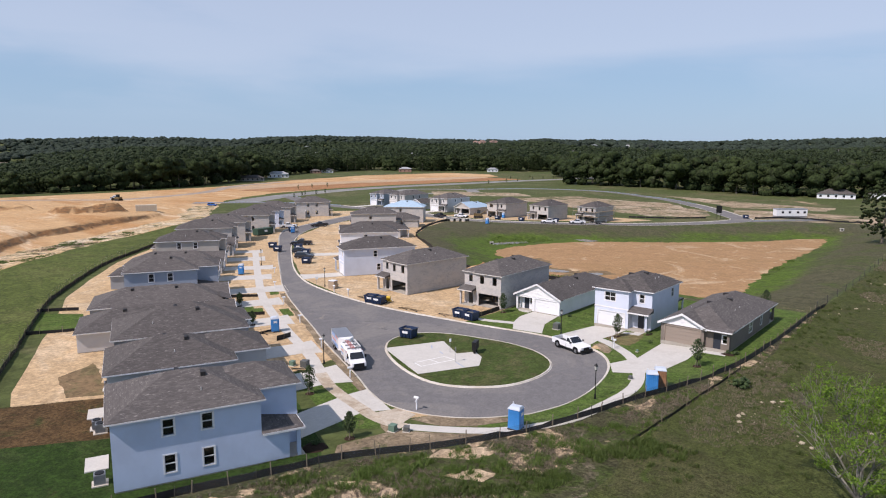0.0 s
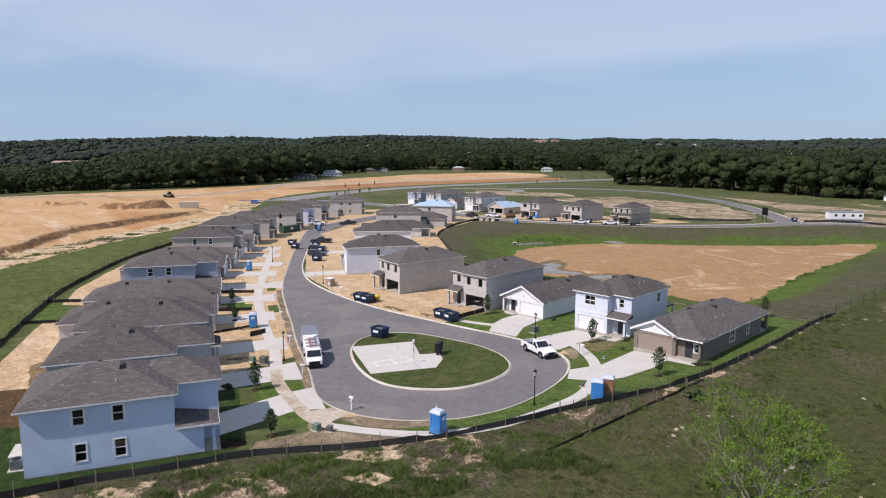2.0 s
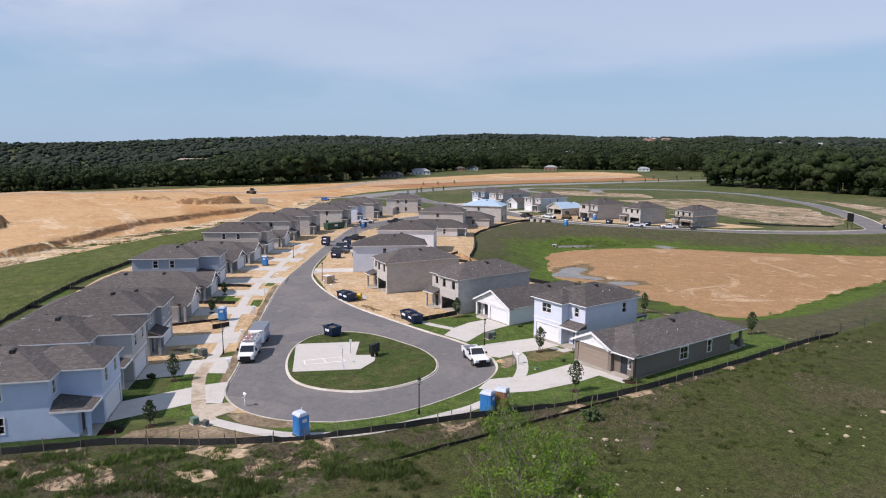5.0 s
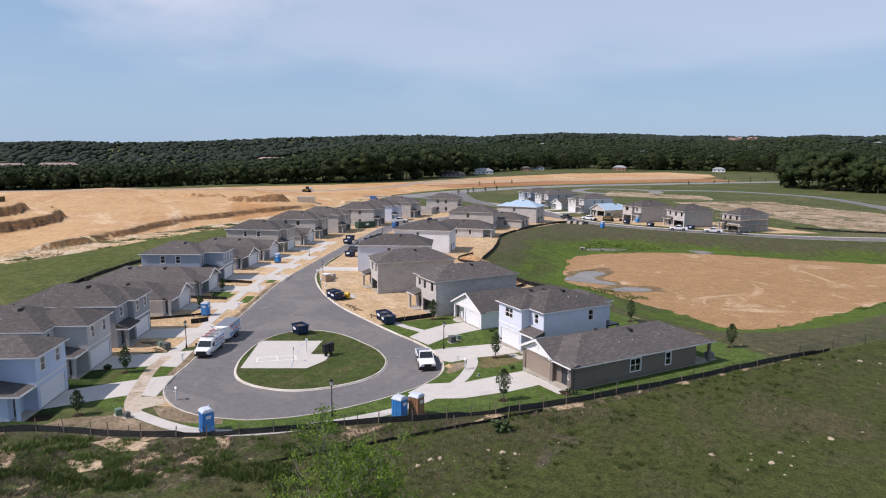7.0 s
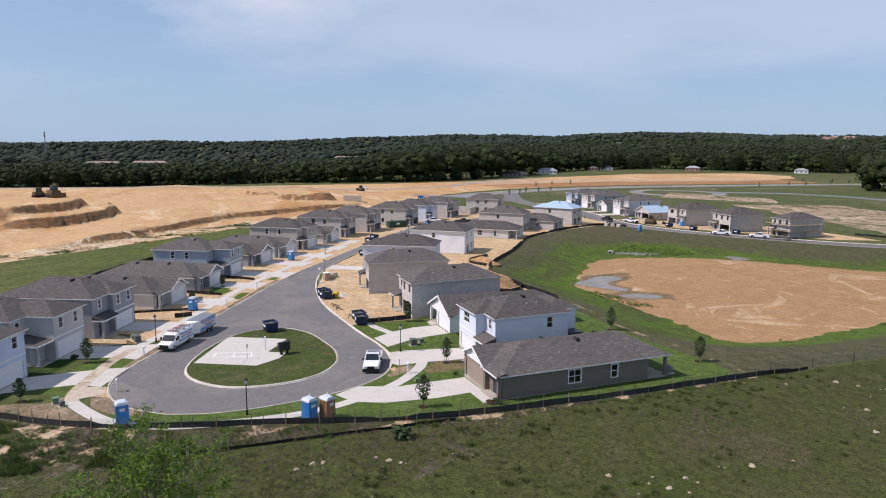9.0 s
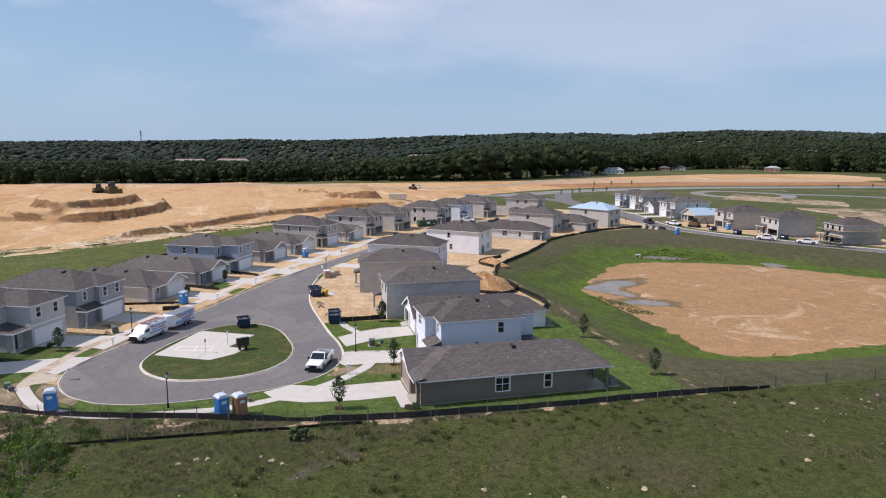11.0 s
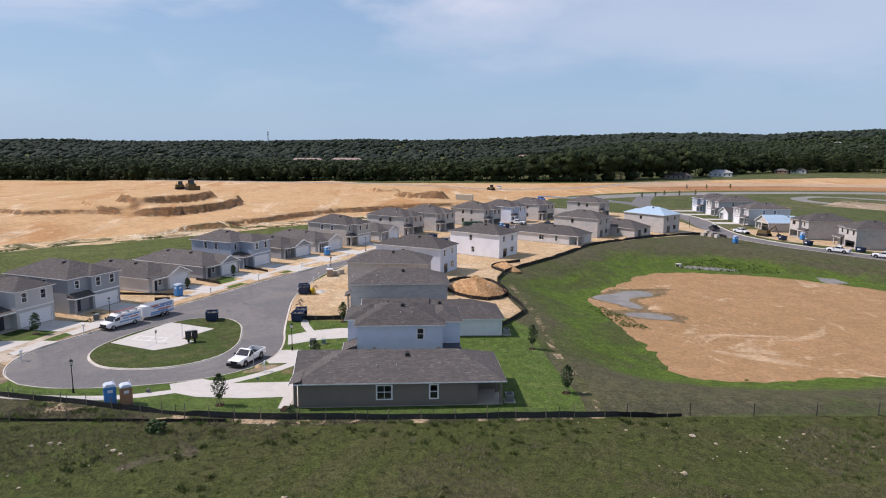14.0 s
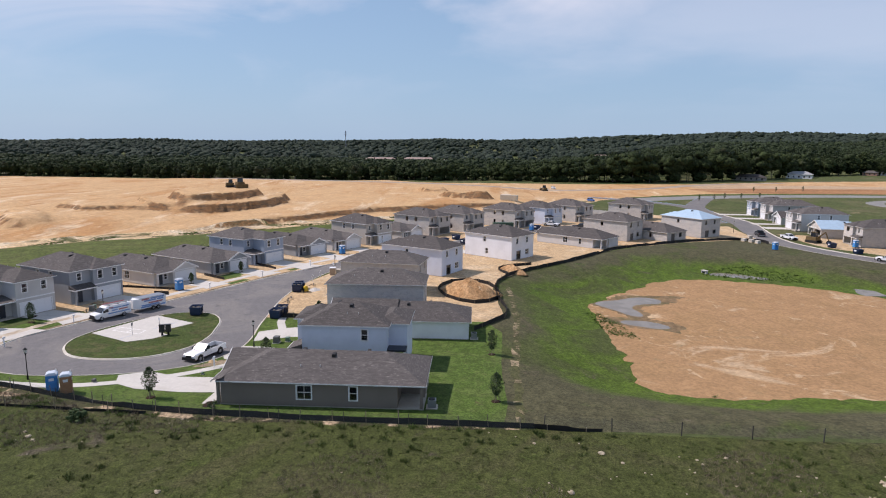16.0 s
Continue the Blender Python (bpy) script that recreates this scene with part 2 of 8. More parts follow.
HEAP = earth("heaped_subsoil", (0.46, 0.285, 0.145), [((0.38, 0.215, 0.10), 0.2, 0.47, 0.6, 1.0), ((0.55, 0.40, 0.25), 0.3, 0.58, 0.68, 1.0)], (2.0, 0.6, 1.25))
PASTURE = earth("pasture_grass", (0.056, 0.067, 0.019), [((0.068, 0.068, 0.028), 0.06, 0.47, 0.62, 1.0), ((0.088, 0.074, 0.052), 0.11, 0.60, 0.72, 1.6), ((0.052, 0.074, 0.016), 0.17, 0.57, 0.68, 1.0), ((0.110, 0.090, 0.062), 0.5, 0.66, 0.74, 1.0)], (5.5, 0.50, 1.45))
PALE_SAND = earth("pale_loose_sand", (0.50, 0.385, 0.26), [((0.40, 0.29, 0.18), 0.3, 0.48, 0.62, 1.0), ((0.13, 0.11, 0.066), 0.35, 0.51, 0.60, 1.2)], (3.0, 0.65, 1.2))
WEEDS = earth("weedy_ground", (0.066, 0.064, 0.032), [((0.050, 0.066, 0.018), 0.3, 0.47, 0.58, 1.0), ((0.135, 0.110, 0.078), 0.4, 0.57, 0.67, 1.5), ((0.46, 0.345, 0.225), 0.15, 0.545, 0.605, 1.2)], (3.0, 0.5, 1.35))
PARCHED = earth("parched_lawn", (0.155, 0.130, 0.060), [((0.085, 0.110, 0.032), 0.3, 0.50, 0.62, 1.0), ((0.235, 0.185, 0.105), 0.4, 0.56, 0.68, 1.2)], (4.0, 0.6, 1.3))
ORANGE_CUT = earth("orange_graded_earth", (0.35, 0.185, 0.088), [((0.30, 0.150, 0.070), 0.02, 0.46, 0.60, 1.0), ((0.50, 0.335, 0.19), 0.03, 0.56, 0.66, 1.5)], (0.6, 0.75, 1.15), stretch=0.25)
PALE_CUT = earth("pale_graded_sand", (0.45, 0.325, 0.21), [((0.37, 0.24, 0.135), 0.02, 0.48, 0.62, 1.0), ((0.44, 0.27, 0.14), 0.03, 0.60, 0.70, 1.5)], (0.6, 0.8, 1.1), stretch=0.25)
NEW_ROAD = earth("pale_new_asphalt", (0.215, 0.213, 0.205), [((0.26, 0.255, 0.24), 0.05, 0.46, 0.62, 1.0)], (1.5, 0.9, 1.1))
SCRUB = earth("weedy_sand", (0.52, 0.38, 0.22), [((0.58, 0.48, 0.34), 0.10, 0.46, 0.60, 1.0), ((0.30, 0.20, 0.10), 0.13, 0.58, 0.68, 1.5), ((0.105, 0.105, 0.040), 0.085, 0.52, 0.59, 1.2)], (1.2, 0.6, 1.25), steep=((0.30, 0.155, 0.065), (0.17, 0.125, 0.065)))
PATCHY = earth("half_grassed_lots", (0.33, 0.25, 0.165), [((0.50, 0.41, 0.31), 0.05, 0.50, 0.62, 1.0), ((0.24, 0.175, 0.10), 0.09, 0.56, 0.68, 1.5), ((0.105, 0.108, 0.048), 0.06, 0.49, 0.62, 1.2), ((0.13, 0.12, 0.06), 0.18, 0.53, 0.64, 1.2)], (1.2, 0.65, 1.25))
BASE_COURSE = earth("graded_road_base", (0.30, 0.255, 0.21), [((0.37, 0.31, 0.25), 0.06, 0.46, 0.62, 1.0), ((0.30, 0.24, 0.19), 0.12, 0.58, 0.68, 1.0)], (1.0, 0.8, 1.15))
DIRT = earth("sandy_dirt", (0.50, 0.355, 0.205), [((0.54, 0.41, 0.265), 0.10, 0.47, 0.62, 1.2), ((0.38, 0.24, 0.125), 0.14, 0.58, 0.70, 1.5), ((0.27, 0.175, 0.095), 0.35, 0.64, 0.74, 1.0), ((0.12, 0.115, 0.045), 0.3, 0.68, 0.74, 1.0)], (2.0, 0.72, 1.18))
DULL = earth("dull_soil", (0.215, 0.165, 0.108), [((0.30, 0.235, 0.16), 0.2, 0.47, 0.62, 1.0), ((0.075, 0.085, 0.03), 0.25, 0.57, 0.66, 1.0)], (2.5, 0.65, 1.25))
SAND = earth("sand_field", (0.50, 0.325, 0.168), [((0.42, 0.232, 0.10), 0.010, 0.46, 0.64, 1.2), ((0.60, 0.455, 0.30), 0.014, 0.54, 0.66, 1.5), ((0.35, 0.19, 0.082), 0.024, 0.59, 0.70, 1.5), ((0.54, 0.39, 0.24), 0.05, 0.58, 0.70, 2.0)], (0.7, 0.84, 1.10), stretch=3.0, turn=-0.15, dist=0.2, steep=((0.25, 0.130, 0.058), (0.145, 0.095, 0.055)))
BANK = earth("cut_bank_earth", (0.34, 0.175, 0.075), [((0.44, 0.27, 0.14), 0.12, 0.47, 0.60, 1.0), ((0.22, 0.14, 0.075), 0.18, 0.58, 0.68, 1.0), ((0.12, 0.11, 0.05), 0.2, 0.66, 0.74, 1.0)], (1.2, 0.55, 1.3), dist=0.3)
FLOOR = earth("basin_sand", (0.345, 0.21, 0.106), [((0.325, 0.20, 0.098), 0.045, 0.46, 0.62, 1.0), ((0.47, 0.34, 0.21), 0.05, 0.555, 0.66, 1.6), ((0.26, 0.185, 0.10), 0.08, 0.60, 0.72, 1.0), ((0.46, 0.33, 0.20), 0.12, 0.585, 0.67, 1.8), ((0.15, 0.13, 0.06), 0.5, 0.69, 0.74, 0.5)], (1.6, 0.80, 1.12))
TRAIL = earth("worn_trail", (0.078, 0.080, 0.034), [((0.30, 0.235, 0.15), 0.22, 0.51, 0.60, 1.5), ((0.10, 0.085, 0.05), 0.4, 0.56, 0.66, 1.0)], (2.0, 0.6, 1.3))
MUD = earth("mud", (0.20, 0.135, 0.072), [((0.145, 0.115, 0.055), 0.2, 0.46, 0.60, 1.0), ((0.30, 0.20, 0.11), 0.25, 0.58, 0.68, 1.0)], (1.5, 0.7, 1.2), 0.75, 0.5, 0.06)
FIELD = earth("far_field", (0.074, 0.092, 0.030), [((0.12, 0.115, 0.055), 0.03, 0.48, 0.62, 1.0), ((0.36, 0.27, 0.17), 0.02, 0.64, 0.72, 1.2)], (0.8, 0.7, 1.2))
DRY = earth("dry_sod", (0.092, 0.056, 0.025), [((0.054, 0.055, 0.019), 0.2, 0.52, 0.64, 1.0), ((0.14, 0.09, 0.043), 0.25, 0.58, 0.68, 1.0)], (3.0, 0.5, 1.35))


# ---------------------------------------------------------------- mesh helpers
class Shape:
    """Collects corners and faces of one mesh."""

    def __init__(self):
        self.v, self.f, self.k = [], [], []

    def quad(self, *pts, k=0):
        n = len(self.v)
        self.v += [tuple(p) for p in pts]
        self.f.append(tuple(range(n, n + len(pts))))
        self.k.append(k)

    def box(self, x0, y0, z0, x1, y1, z1, k=0, taper=0.0):
        n = len(self.v)
        t = taper
        self.v += [(x0, y0, z0), (x1, y0, z0), (x1, y1, z0), (x0, y1, z0),
                   (x0 + t, y0 + t, z1), (x1 - t, y0 + t, z1), (x1 - t, y1 - t, z1), (x0 + t, y1 - t, z1)]
        for q in ((3, 2, 1, 0), (4, 5, 6, 7), (0, 1, 5, 4), (1, 2, 6, 5), (2, 3, 7, 6), (3, 0, 4, 7)):
            self.f.append(tuple(n + i for i in q))
            self.k.append(k)
        return self

    def tube(self, p0, p1, r0, r1=None, n=8, k=0, caps=True):
        r1 = r0 if r1 is None else r1
        p0, p1 = Vector(p0), Vector(p1)
        q = (p1 - p0).to_track_quat("Z", "Y").to_matrix()
        s = len(self.v)
        for p, r in ((p0, r0), (p1, r1)):
            for i in range(n):
                a = 2 * math.pi * i / n
                self.v.append(tuple(p + q @ Vector((r * math.cos(a), r * math.sin(a), 0))))
        for i in range(n):
            j = (i + 1) % n
            self.f.append((s + i, s + j, s + n + j, s + n + i))
            self.k.append(k)
        if caps:
            self.f.append(tuple(s + i for i in reversed(range(n))))
            self.f.append(tuple(s + n + i for i in range(n)))
            self.k += [k, k]
        return self

    def loft(self, rings, k=0, caps=True):
        """Joins rings of equally many corners."""
        s, n = len(self.v), len(rings[0])
        for r in rings:
            self.v += [tuple(p) for p in r]
        for a in range(len(rings) - 1):
            for i in range(n):
                j = (i + 1) % n
                self.f.append((s + a * n + i, s + a * n + j, s + (a + 1) * n + j, s + (a + 1) * n + i))
                self.k.append(k)
        if caps:
            self.f.append(tuple(s + i for i in reversed(range(n))))
            self.f.append(tuple(s + (len(rings) - 1) * n + i for i in range(n)))
            self.k += [k, k]
        return self

    def blob(self, c, r, seed, rough=0.3, flat=1.0, k=0):
        """A small uneven lump."""
        rng = random.Random(seed)
        s = len(self.v)
        for x, y, z in ICO_V:
            d = r * (1 + rough * (rng.random() * 2 - 1))
            self.v.append((c[0] + x * d, c[1] + y * d, c[2] + z * d * flat))
        for t in ICO_F:
            self.f.append(tuple(s + i for i in t))
            self.k.append(k)
        return self

    def mesh(self, name, mats, smooth=False):
        me = bpy.data.meshes.new(name)
        me.from_pydata(self.v, [], self.f)
        mats = mats if isinstance(mats, (list, tuple)) else [mats]
        for m in mats:
            me.materials.append(m)
        if len(mats) > 1:
            me.polygons.foreach_set("material_index", self.k)
        if smooth:
            me.polygons.foreach_set("use_smooth", [True] * len(me.polygons))
        me.update()
        return me


def ico(levels):
    bm = bmesh.new()
    bmesh.ops.create_icosphere(bm, subdivisions=levels, radius=1.0)
    v = [tuple(x.co) for x in bm.verts]
    f = [tuple(x.index for x in t.verts) for t in bm.faces]
    bm.free()
    return v, f


ICO_V, ICO_F = ico(2)


def part(name, shape, mats, parent, label="", smooth=False):
    """One mesh under a thing or a part."""
    ob = new(name, shape.mesh(name, mats, smooth))
    ob.parent = parent
    if label:
        ob["label"] = label
    return ob


def thing(name, m, label, category, group="", kind=""):
    """An empty at a thing's base."""
    ob = new(name)
    ob.empty_display_size = 0.3
    ob.matrix_world = m
    return tagged(ob, label, category, group, kind)


def solo(name, shape, mats, label, category, group="", kind="", m=None, smooth=False):
    ob = new(name, shape.mesh(name, mats, smooth))
    if m is not None:
        ob.matrix_world = m
    return tagged(ob, label, category, group, kind)


# ---------------------------------------------------------------- the plan: outlines in metres
def curve(pts, n=4, closed=False):
    """A smooth line through points."""
    out, c = [], len(pts)
    for i in range(c if closed else c - 1):
        p = [Vector(pts[(i + d) % c] if closed else pts[min(max(i + d, 0), c - 1)]) for d in (-1, 0, 1, 2)]
        for s in range(n):
            t = s / n
            q = 0.5 * ((2 * p[1]) + (p[2] - p[0]) * t + (2 * p[0] - 5 * p[1] + 4 * p[2] - p[3]) * t * t + (3 * p[1] - p[0] - 3 * p[2] + p[3]) * t ** 3)
            out.append((q.x, q.y))
    if not closed:
        out.append(tuple(pts[-1]))
    return out


def offset(line, d, closed=False):
    """The line shifted by d to its left."""
    out, c = [], len(line)
    for i, p in enumerate(line):
        a = line[(i - 1) % c] if closed or i else p
        b = line[(i + 1) % c] if closed or i < c - 1 else p
        tx, ty = b[0] - a[0], b[1] - a[1]
        ln = math.hypot(tx, ty) or 1
        out.append((p[0] - ty / ln * d, p[1] + tx / ln * d))
    return out


def ribbon(line, w):
    return offset(line, w / 2) + offset(line, -w / 2)[::-1]


def ragged(poly, step, amp, seed):
    """A closed outline with an uneven edge."""
    out, c = [], len(poly)
    for i in range(c):
        a, b = poly[i], poly[(i + 1) % c]
        n = max(1, int(math.hypot(b[0] - a[0], b[1] - a[1]) / step))
        for s in range(n):
            x, y = a[0] + (b[0] - a[0]) * s / n, a[1] + (b[1] - a[1]) * s / n
            k = noise.noise_vector(Vector((x * 0.5 / step, y * 0.5 / step, seed)))
            out.append((x + amp * k.x, y + amp * k.y))
    return out


def inside(x, y, poly):
    hit, j = False, len(poly) - 1
    for i in range(len(poly)):
        xi, yi = poly[i]
        xj, yj = poly[j]
        if (yi > y) != (yj > y) and x < (xj - xi) * (y - yi) / (yj - yi) + xi:
            hit = not hit
        j = i
    return hit


def gap(x, y, poly):
    """Distance to a closed outline, negative inside."""
    best, j = 1e9, len(poly) - 1
    for i in range(len(poly)):
        ax, ay = poly[j]
        bx, by = poly[i]
        dx, dy = bx - ax, by - ay
        t = max(0.0, min(1.0, ((x - ax) * dx + (y - ay) * dy) / (dx * dx + dy * dy + 1e-9)))
        best = min(best, math.hypot(x - ax - t * dx, y - ay - t * dy))
        j = i
    return -best if inside(x, y, poly) else best


def ease(a, b, v):
    u = min(1.0, max(0.0, (v - a) / (b - a)))
    return u * u * (3 - 2 * u)


STREET_LEFT = curve([(-33.2, 52.6), (-36.7, 49.0), (-40.8, 46.9), (-45.3, 46.2), (-49.5, 47.0), (-55.7, 50.2), (-62.3, 53.3), (-70, 57), (-77.6, 61), (-86.4, 65.4),
                     (-97, 71), (-107, 77), (-115.5, 82.8), (-136.7, 97.4), (-155, 110.8), (-172, 123.5), (-182, 133), (-187.5, 143), (-195, 160), (-205, 186), (-213, 204)], 4)
STREET_RIGHT = curve([(-203, 204), (-197, 186), (-187, 162), (-180, 146), (-175, 137), (-166, 126), (-150, 111.5), (-134, 99.5), (-119.5, 89.3), (-108, 82.8),
                      (-99.3, 79.6), (-88, 77.3), (-76, 76.4), (-65.2, 77.2), (-55.9, 78.2), (-51, 79), (-46, 79.2), (-41.5, 78.2), (-37.6, 76.2),
                      (-34.8, 73), (-32.8, 68.5), (-31.6, 62.3), (-31.7, 57), (-33.2, 52.6)], 4)
STREET = STREET_LEFT + STREET_RIGHT[:-1]
ISLAND = curve([(-61.6, 60.9), (-63.1, 63.2), (-63.4, 66.3), (-62.2, 69.0), (-58.7, 71.2), (-54.1, 72.3), (-49.6, 72.9), (-45.1, 72.2), (-41.6, 70.1), (-39.7, 67.6),
                (-38.9, 64.9), (-38.9, 61.8), (-39.9, 58.7), (-42.1, 56.4), (-44.8, 54.8), (-47.7, 54.2), (-50.9, 54.7), (-55.1, 56.3), (-59.2, 58.7)], 3, True)
FAR_STREET = curve([(-320, 236), (-290, 222), (-262, 211), (-235, 208), (-205, 209), (-180, 204), (-160, 202), (-145, 206), (-131, 215), (-117, 227), (-103, 240), (-90, 256),
                    (-81, 272), (-79, 285), (-88, 300), (-106, 328), (-136, 365), (-158, 386), (-183, 398), (-224, 404), (-256, 396), (-272, 377), (-283, 356)], 3)
HIGHWAY = curve([(-303, 190), (-320, 221), (-336, 262), (-346, 310), (-348, 365), (-341, 425), (-333, 494), (-322, 550), (-305, 640)], 4)
LOOP = curve([(-306, 318), (-313, 334), (-300, 350), (-281, 357), (-263, 342), (-262, 320), (-276, 309), (-293, 309)], 4, True)
BASIN = curve([(-92, 134), (-79, 133), (-66, 134), (-53.5, 133.5), (-43, 133), (-40, 144), (-41, 165), (-40, 187), (-43, 225), (-47, 262), (-58, 252), (-72, 236), (-89, 213), (-103, 198),
               (-113, 189), (-122, 178), (-118, 165), (-108, 152), (-99, 143)], 2, True)
BASIN_SAND = curve([(-88.5, 134.4), (-78, 133.4), (-66, 133.2), (-57, 133.6), (-47, 133.2), (-41.5, 133.4), (-39, 139), (-38.8, 150), (-40, 158), (-41.2, 184), (-41.6, 225), (-44.7, 264), (-58, 246), (-72, 228), (-84, 212),
                    (-97, 198), (-106, 187), (-111, 174), (-113, 162), (-109, 152.5), (-100, 145)], 2, True)
FENCE_FRONT = curve([(-52, 8), (-48.6, 14.5), (-46, 22.1), (-43.7, 27.5), (-40.6, 34.6), (-35.8, 40.6), (-32.2, 46), (-29.0, 53), (-26.6, 61.2), (-23.8, 69.4), (-21.6, 79.2), (-20.8, 90), (-20.4, 103), (-20.2, 117)], 4)
FENCE_LEFT = curve([(-58, 7), (-68, 12.4), (-80.4, 19.2), (-98.2, 27.9), (-113.5, 35.2), (-126, 41.7), (-140, 51.2), (-158.6, 65.4), (-186.8, 94.7), (-221, 127.5)], 4)
FENCE_POND = curve([(-56.6, 111.2), (-62.4, 114.9), (-65.3, 116.4), (-70.9, 116.6), (-78, 115.4), (-86.3, 115.2), (-94.5, 116.8), (-102.9, 121.2), (-115.8, 132.8), (-127.1, 141.5), (-139.1, 151.2), (-151.5, 170.1), (-159, 187), (-158, 195.5), (-153, 196.6)], 4)
BANK_LINE = [(-120, -60), (-146, 6), (-166, 31), (-177, 41.5), (-187, 47.5), (-196, 53), (-208, 62), (-221, 73), (-227, 84), (-236, 96), (-250, 118), (-275, 150), (-300, 175)]
MESA = [(-196, -8), (-192.5, 0), (-192, 7), (-194.5, 12.5), (-200.5, 22), (-214, 28), (-224, 31), (-236, 31), (-248, 28), (-257, 20), (-262, 5), (-258, -12), (-240, -24), (-219, -24), (-205, -18)]
SHELF = [(-195, -6), (-193.5, -20), (-191, -34), (-200, -50), (-228, -48), (-240, -24), (-219, -20)]
SAND_ROAD = curve([(-410, -90), (-401, -20), (-391, 40), (-381, 80), (-368, 110), (-361, 145), (-368, 180), (-390, 225), (-438, 275), (-468, 344)], 3)
SAND_EDGE = [(-60, -120), (-90, -48), (-121, -11), (-133, 0), (-144, 18), (-156, 33), (-168, 45), (-178, 56), (-189, 68.5), (-199, 82), (-208, 95), (-222, 113), (-238, 136), (-262, 152), (-288, 172)]
SAND_AREA = SAND_EDGE + [(-312, 190), (-345, 240), (-368, 290), (-386, 377), (-392, 472), (-398, 560), (-440, 600), (-500, 600), (-520, 480), (-482, 350), (-440, 260), (-428, 190),
             (-425, 90), (-428, -70), (-440, -256), (-470, -460), (-250, -460), (-120, -260)]


def land(x, y):
    """Height of the natural ground."""
    r = math.hypot(x, y)
    z = -0.65 + 1.05 * ease(-47, -20, x) * ease(300, 200, y) - 0.4 * ease(-18, -7, x) - 1.4 * ease(180, 245, y) * ease(-200, -160, x)
    if -150 < x < -15 and 105 < y < 290:
        d = gap(x, y, BASIN)
        z -= 3.0 * (1 - ease(0, 19, d)) if d > 0 else 3.0
        if d < 2:
            z -= min(0.36, dip(x, y))
            z += 0.07 * noise.noise(Vector((x * 0.23, y * 0.23, 4)))
    if -420 < x < -80 and -150 < y < 185:
        d = 1e9
        for (ax, ay), (bx, by) in zip(BANK_LINE, BANK_LINE[1:]):
            dx, dy = bx - ax, by - ay
            t = max(0.0, min(1.0, ((x - ax) * dx + (y - ay) * dy) / (dx * dx + dy * dy)))
            e = math.hypot(x - ax - t * dx, y - ay - t * dy)
            if e < abs(d):
                d = e if dx * (y - ay) - dy * (x - ax) > 0 else -e
        d += 2.2 * noise.noise(Vector((x * 0.07, y * 0.07, 9))) + 0.8 * noise.noise(Vector((x * 0.2, y * 0.2, 9)))
        cut = ease(10, 34, y)
        z += 2.1 * (cut * ease(-0.6, 2.4, d) + (1 - cut) * ease(-5, 45, d)) * ease(168, 104, y)
        if -275 < x < -180 and -60 < y < 40:
            e = 2.4 * noise.noise(Vector((x * 0.085, y * 0.085, 3))) + 0.7 * noise.noise(Vector((x * 0.25, y * 0.25, 3)))
            ramp = math.exp(-((x + 200) / 10) ** 4 - ((y - 1.5) / 4.5) ** 2)
            d = e - gap(x, y, MESA)
            step = 3.0 * ease(-0.4, 1.8, d) + 2.8 * ease(10.5, 12.8, d)
            z += step * (1 - ramp) + ramp * 5.8 * ease(-2, 15, d)
            z += 1.9 * ease(0, 3.5, e - gap(x, y, SHELF)) * (1 - ease(0, 3, d))
        for cx, cy, rx, ry, a, h in MOUNDS:
            u, v = x - cx, y - cy
            p, q = (u * math.cos(a) + v * math.sin(a)) / rx, (-u * math.sin(a) + v * math.cos(a)) / ry
            e = math.sqrt(p * p + q * q) + 0.16 * noise.noise(Vector((x * 0.1, y * 0.1, 2)))
            z += h * ease(1.0, 0.72, e) * (0.85 + 0.3 * noise.noise(Vector((x * 0.14, y * 0.14, 7))))
    if r > 420:
        az = math.degrees(math.atan2(-x, y))
        rise = 0.82 + 0.22 * ease(25, 55, az) - 1.16 * ease(50, 115, az) + 0.12 * noise.noise(Vector((az * 0.07, 3.1, 0))) + 0.10 * noise.noise(Vector((az * 0.3, 5.1, 0)))
        top = 3200 * math.tan(radians(rise)) + 12
        z += (top + 6) * ease(480, 3200, r) ** 1.25
        z += 14 * noise.noise(Vector((x * 0.0016, y * 0.0016, 1))) * ease(700, 1500, r)
        if az > 64:                                  # a wide wooded valley to the west
            k = ease(64, 82, az) * ease(3000, 2000, r)
            z = z * (1 - k) + k * float(np.interp(r, (420, 520, 1000, 1500, 2000, 3000), (-0.65, -0.65, -14, -27, -12, 6)))
        z -= 40 * ease(3300, 4600, r)
    return z


PUDDLES = [(-90.8, 144.0, 6.6, 3.2, 1.95), (-73.6, 141.2, 4.8, 2.4, 1.1), (-82.4, 140.6, 4.2, 1.9, 0.3), (-86.8, 138.0, 3.0, 2.2, 0.6), (-120, 173, 11, 3.0, 1.05)]


def dip(x, y):
    """How far a puddle's hollow lies below the basin floor."""
    v = 0.0
    for cx, cy, rx, ry, a in PUDDLES:
        u, w = x - cx, y - cy
        p, q = u * math.cos(a) + w * math.sin(a), -u * math.sin(a) + w * math.cos(a)
        v += 0.34 * math.exp(-(p / rx) ** 2 - (q / ry) ** 2)
    return v
MOUNDS = [(-275, 106, 15, 6.5, 1.15, 3.2), (-270, 113, 7, 5, 1.15, 1.2), (-309, 89, 9, 6, 1.0, 2.6), (-320, 84, 7, 4, 1.0, 1.6), (-166, -36, 18, 8, 0.6, 2.8), (-152, -18, 8, 4, 0.6, 1.2), (-345, -66, 30, 10, 1.3, 2.2)]

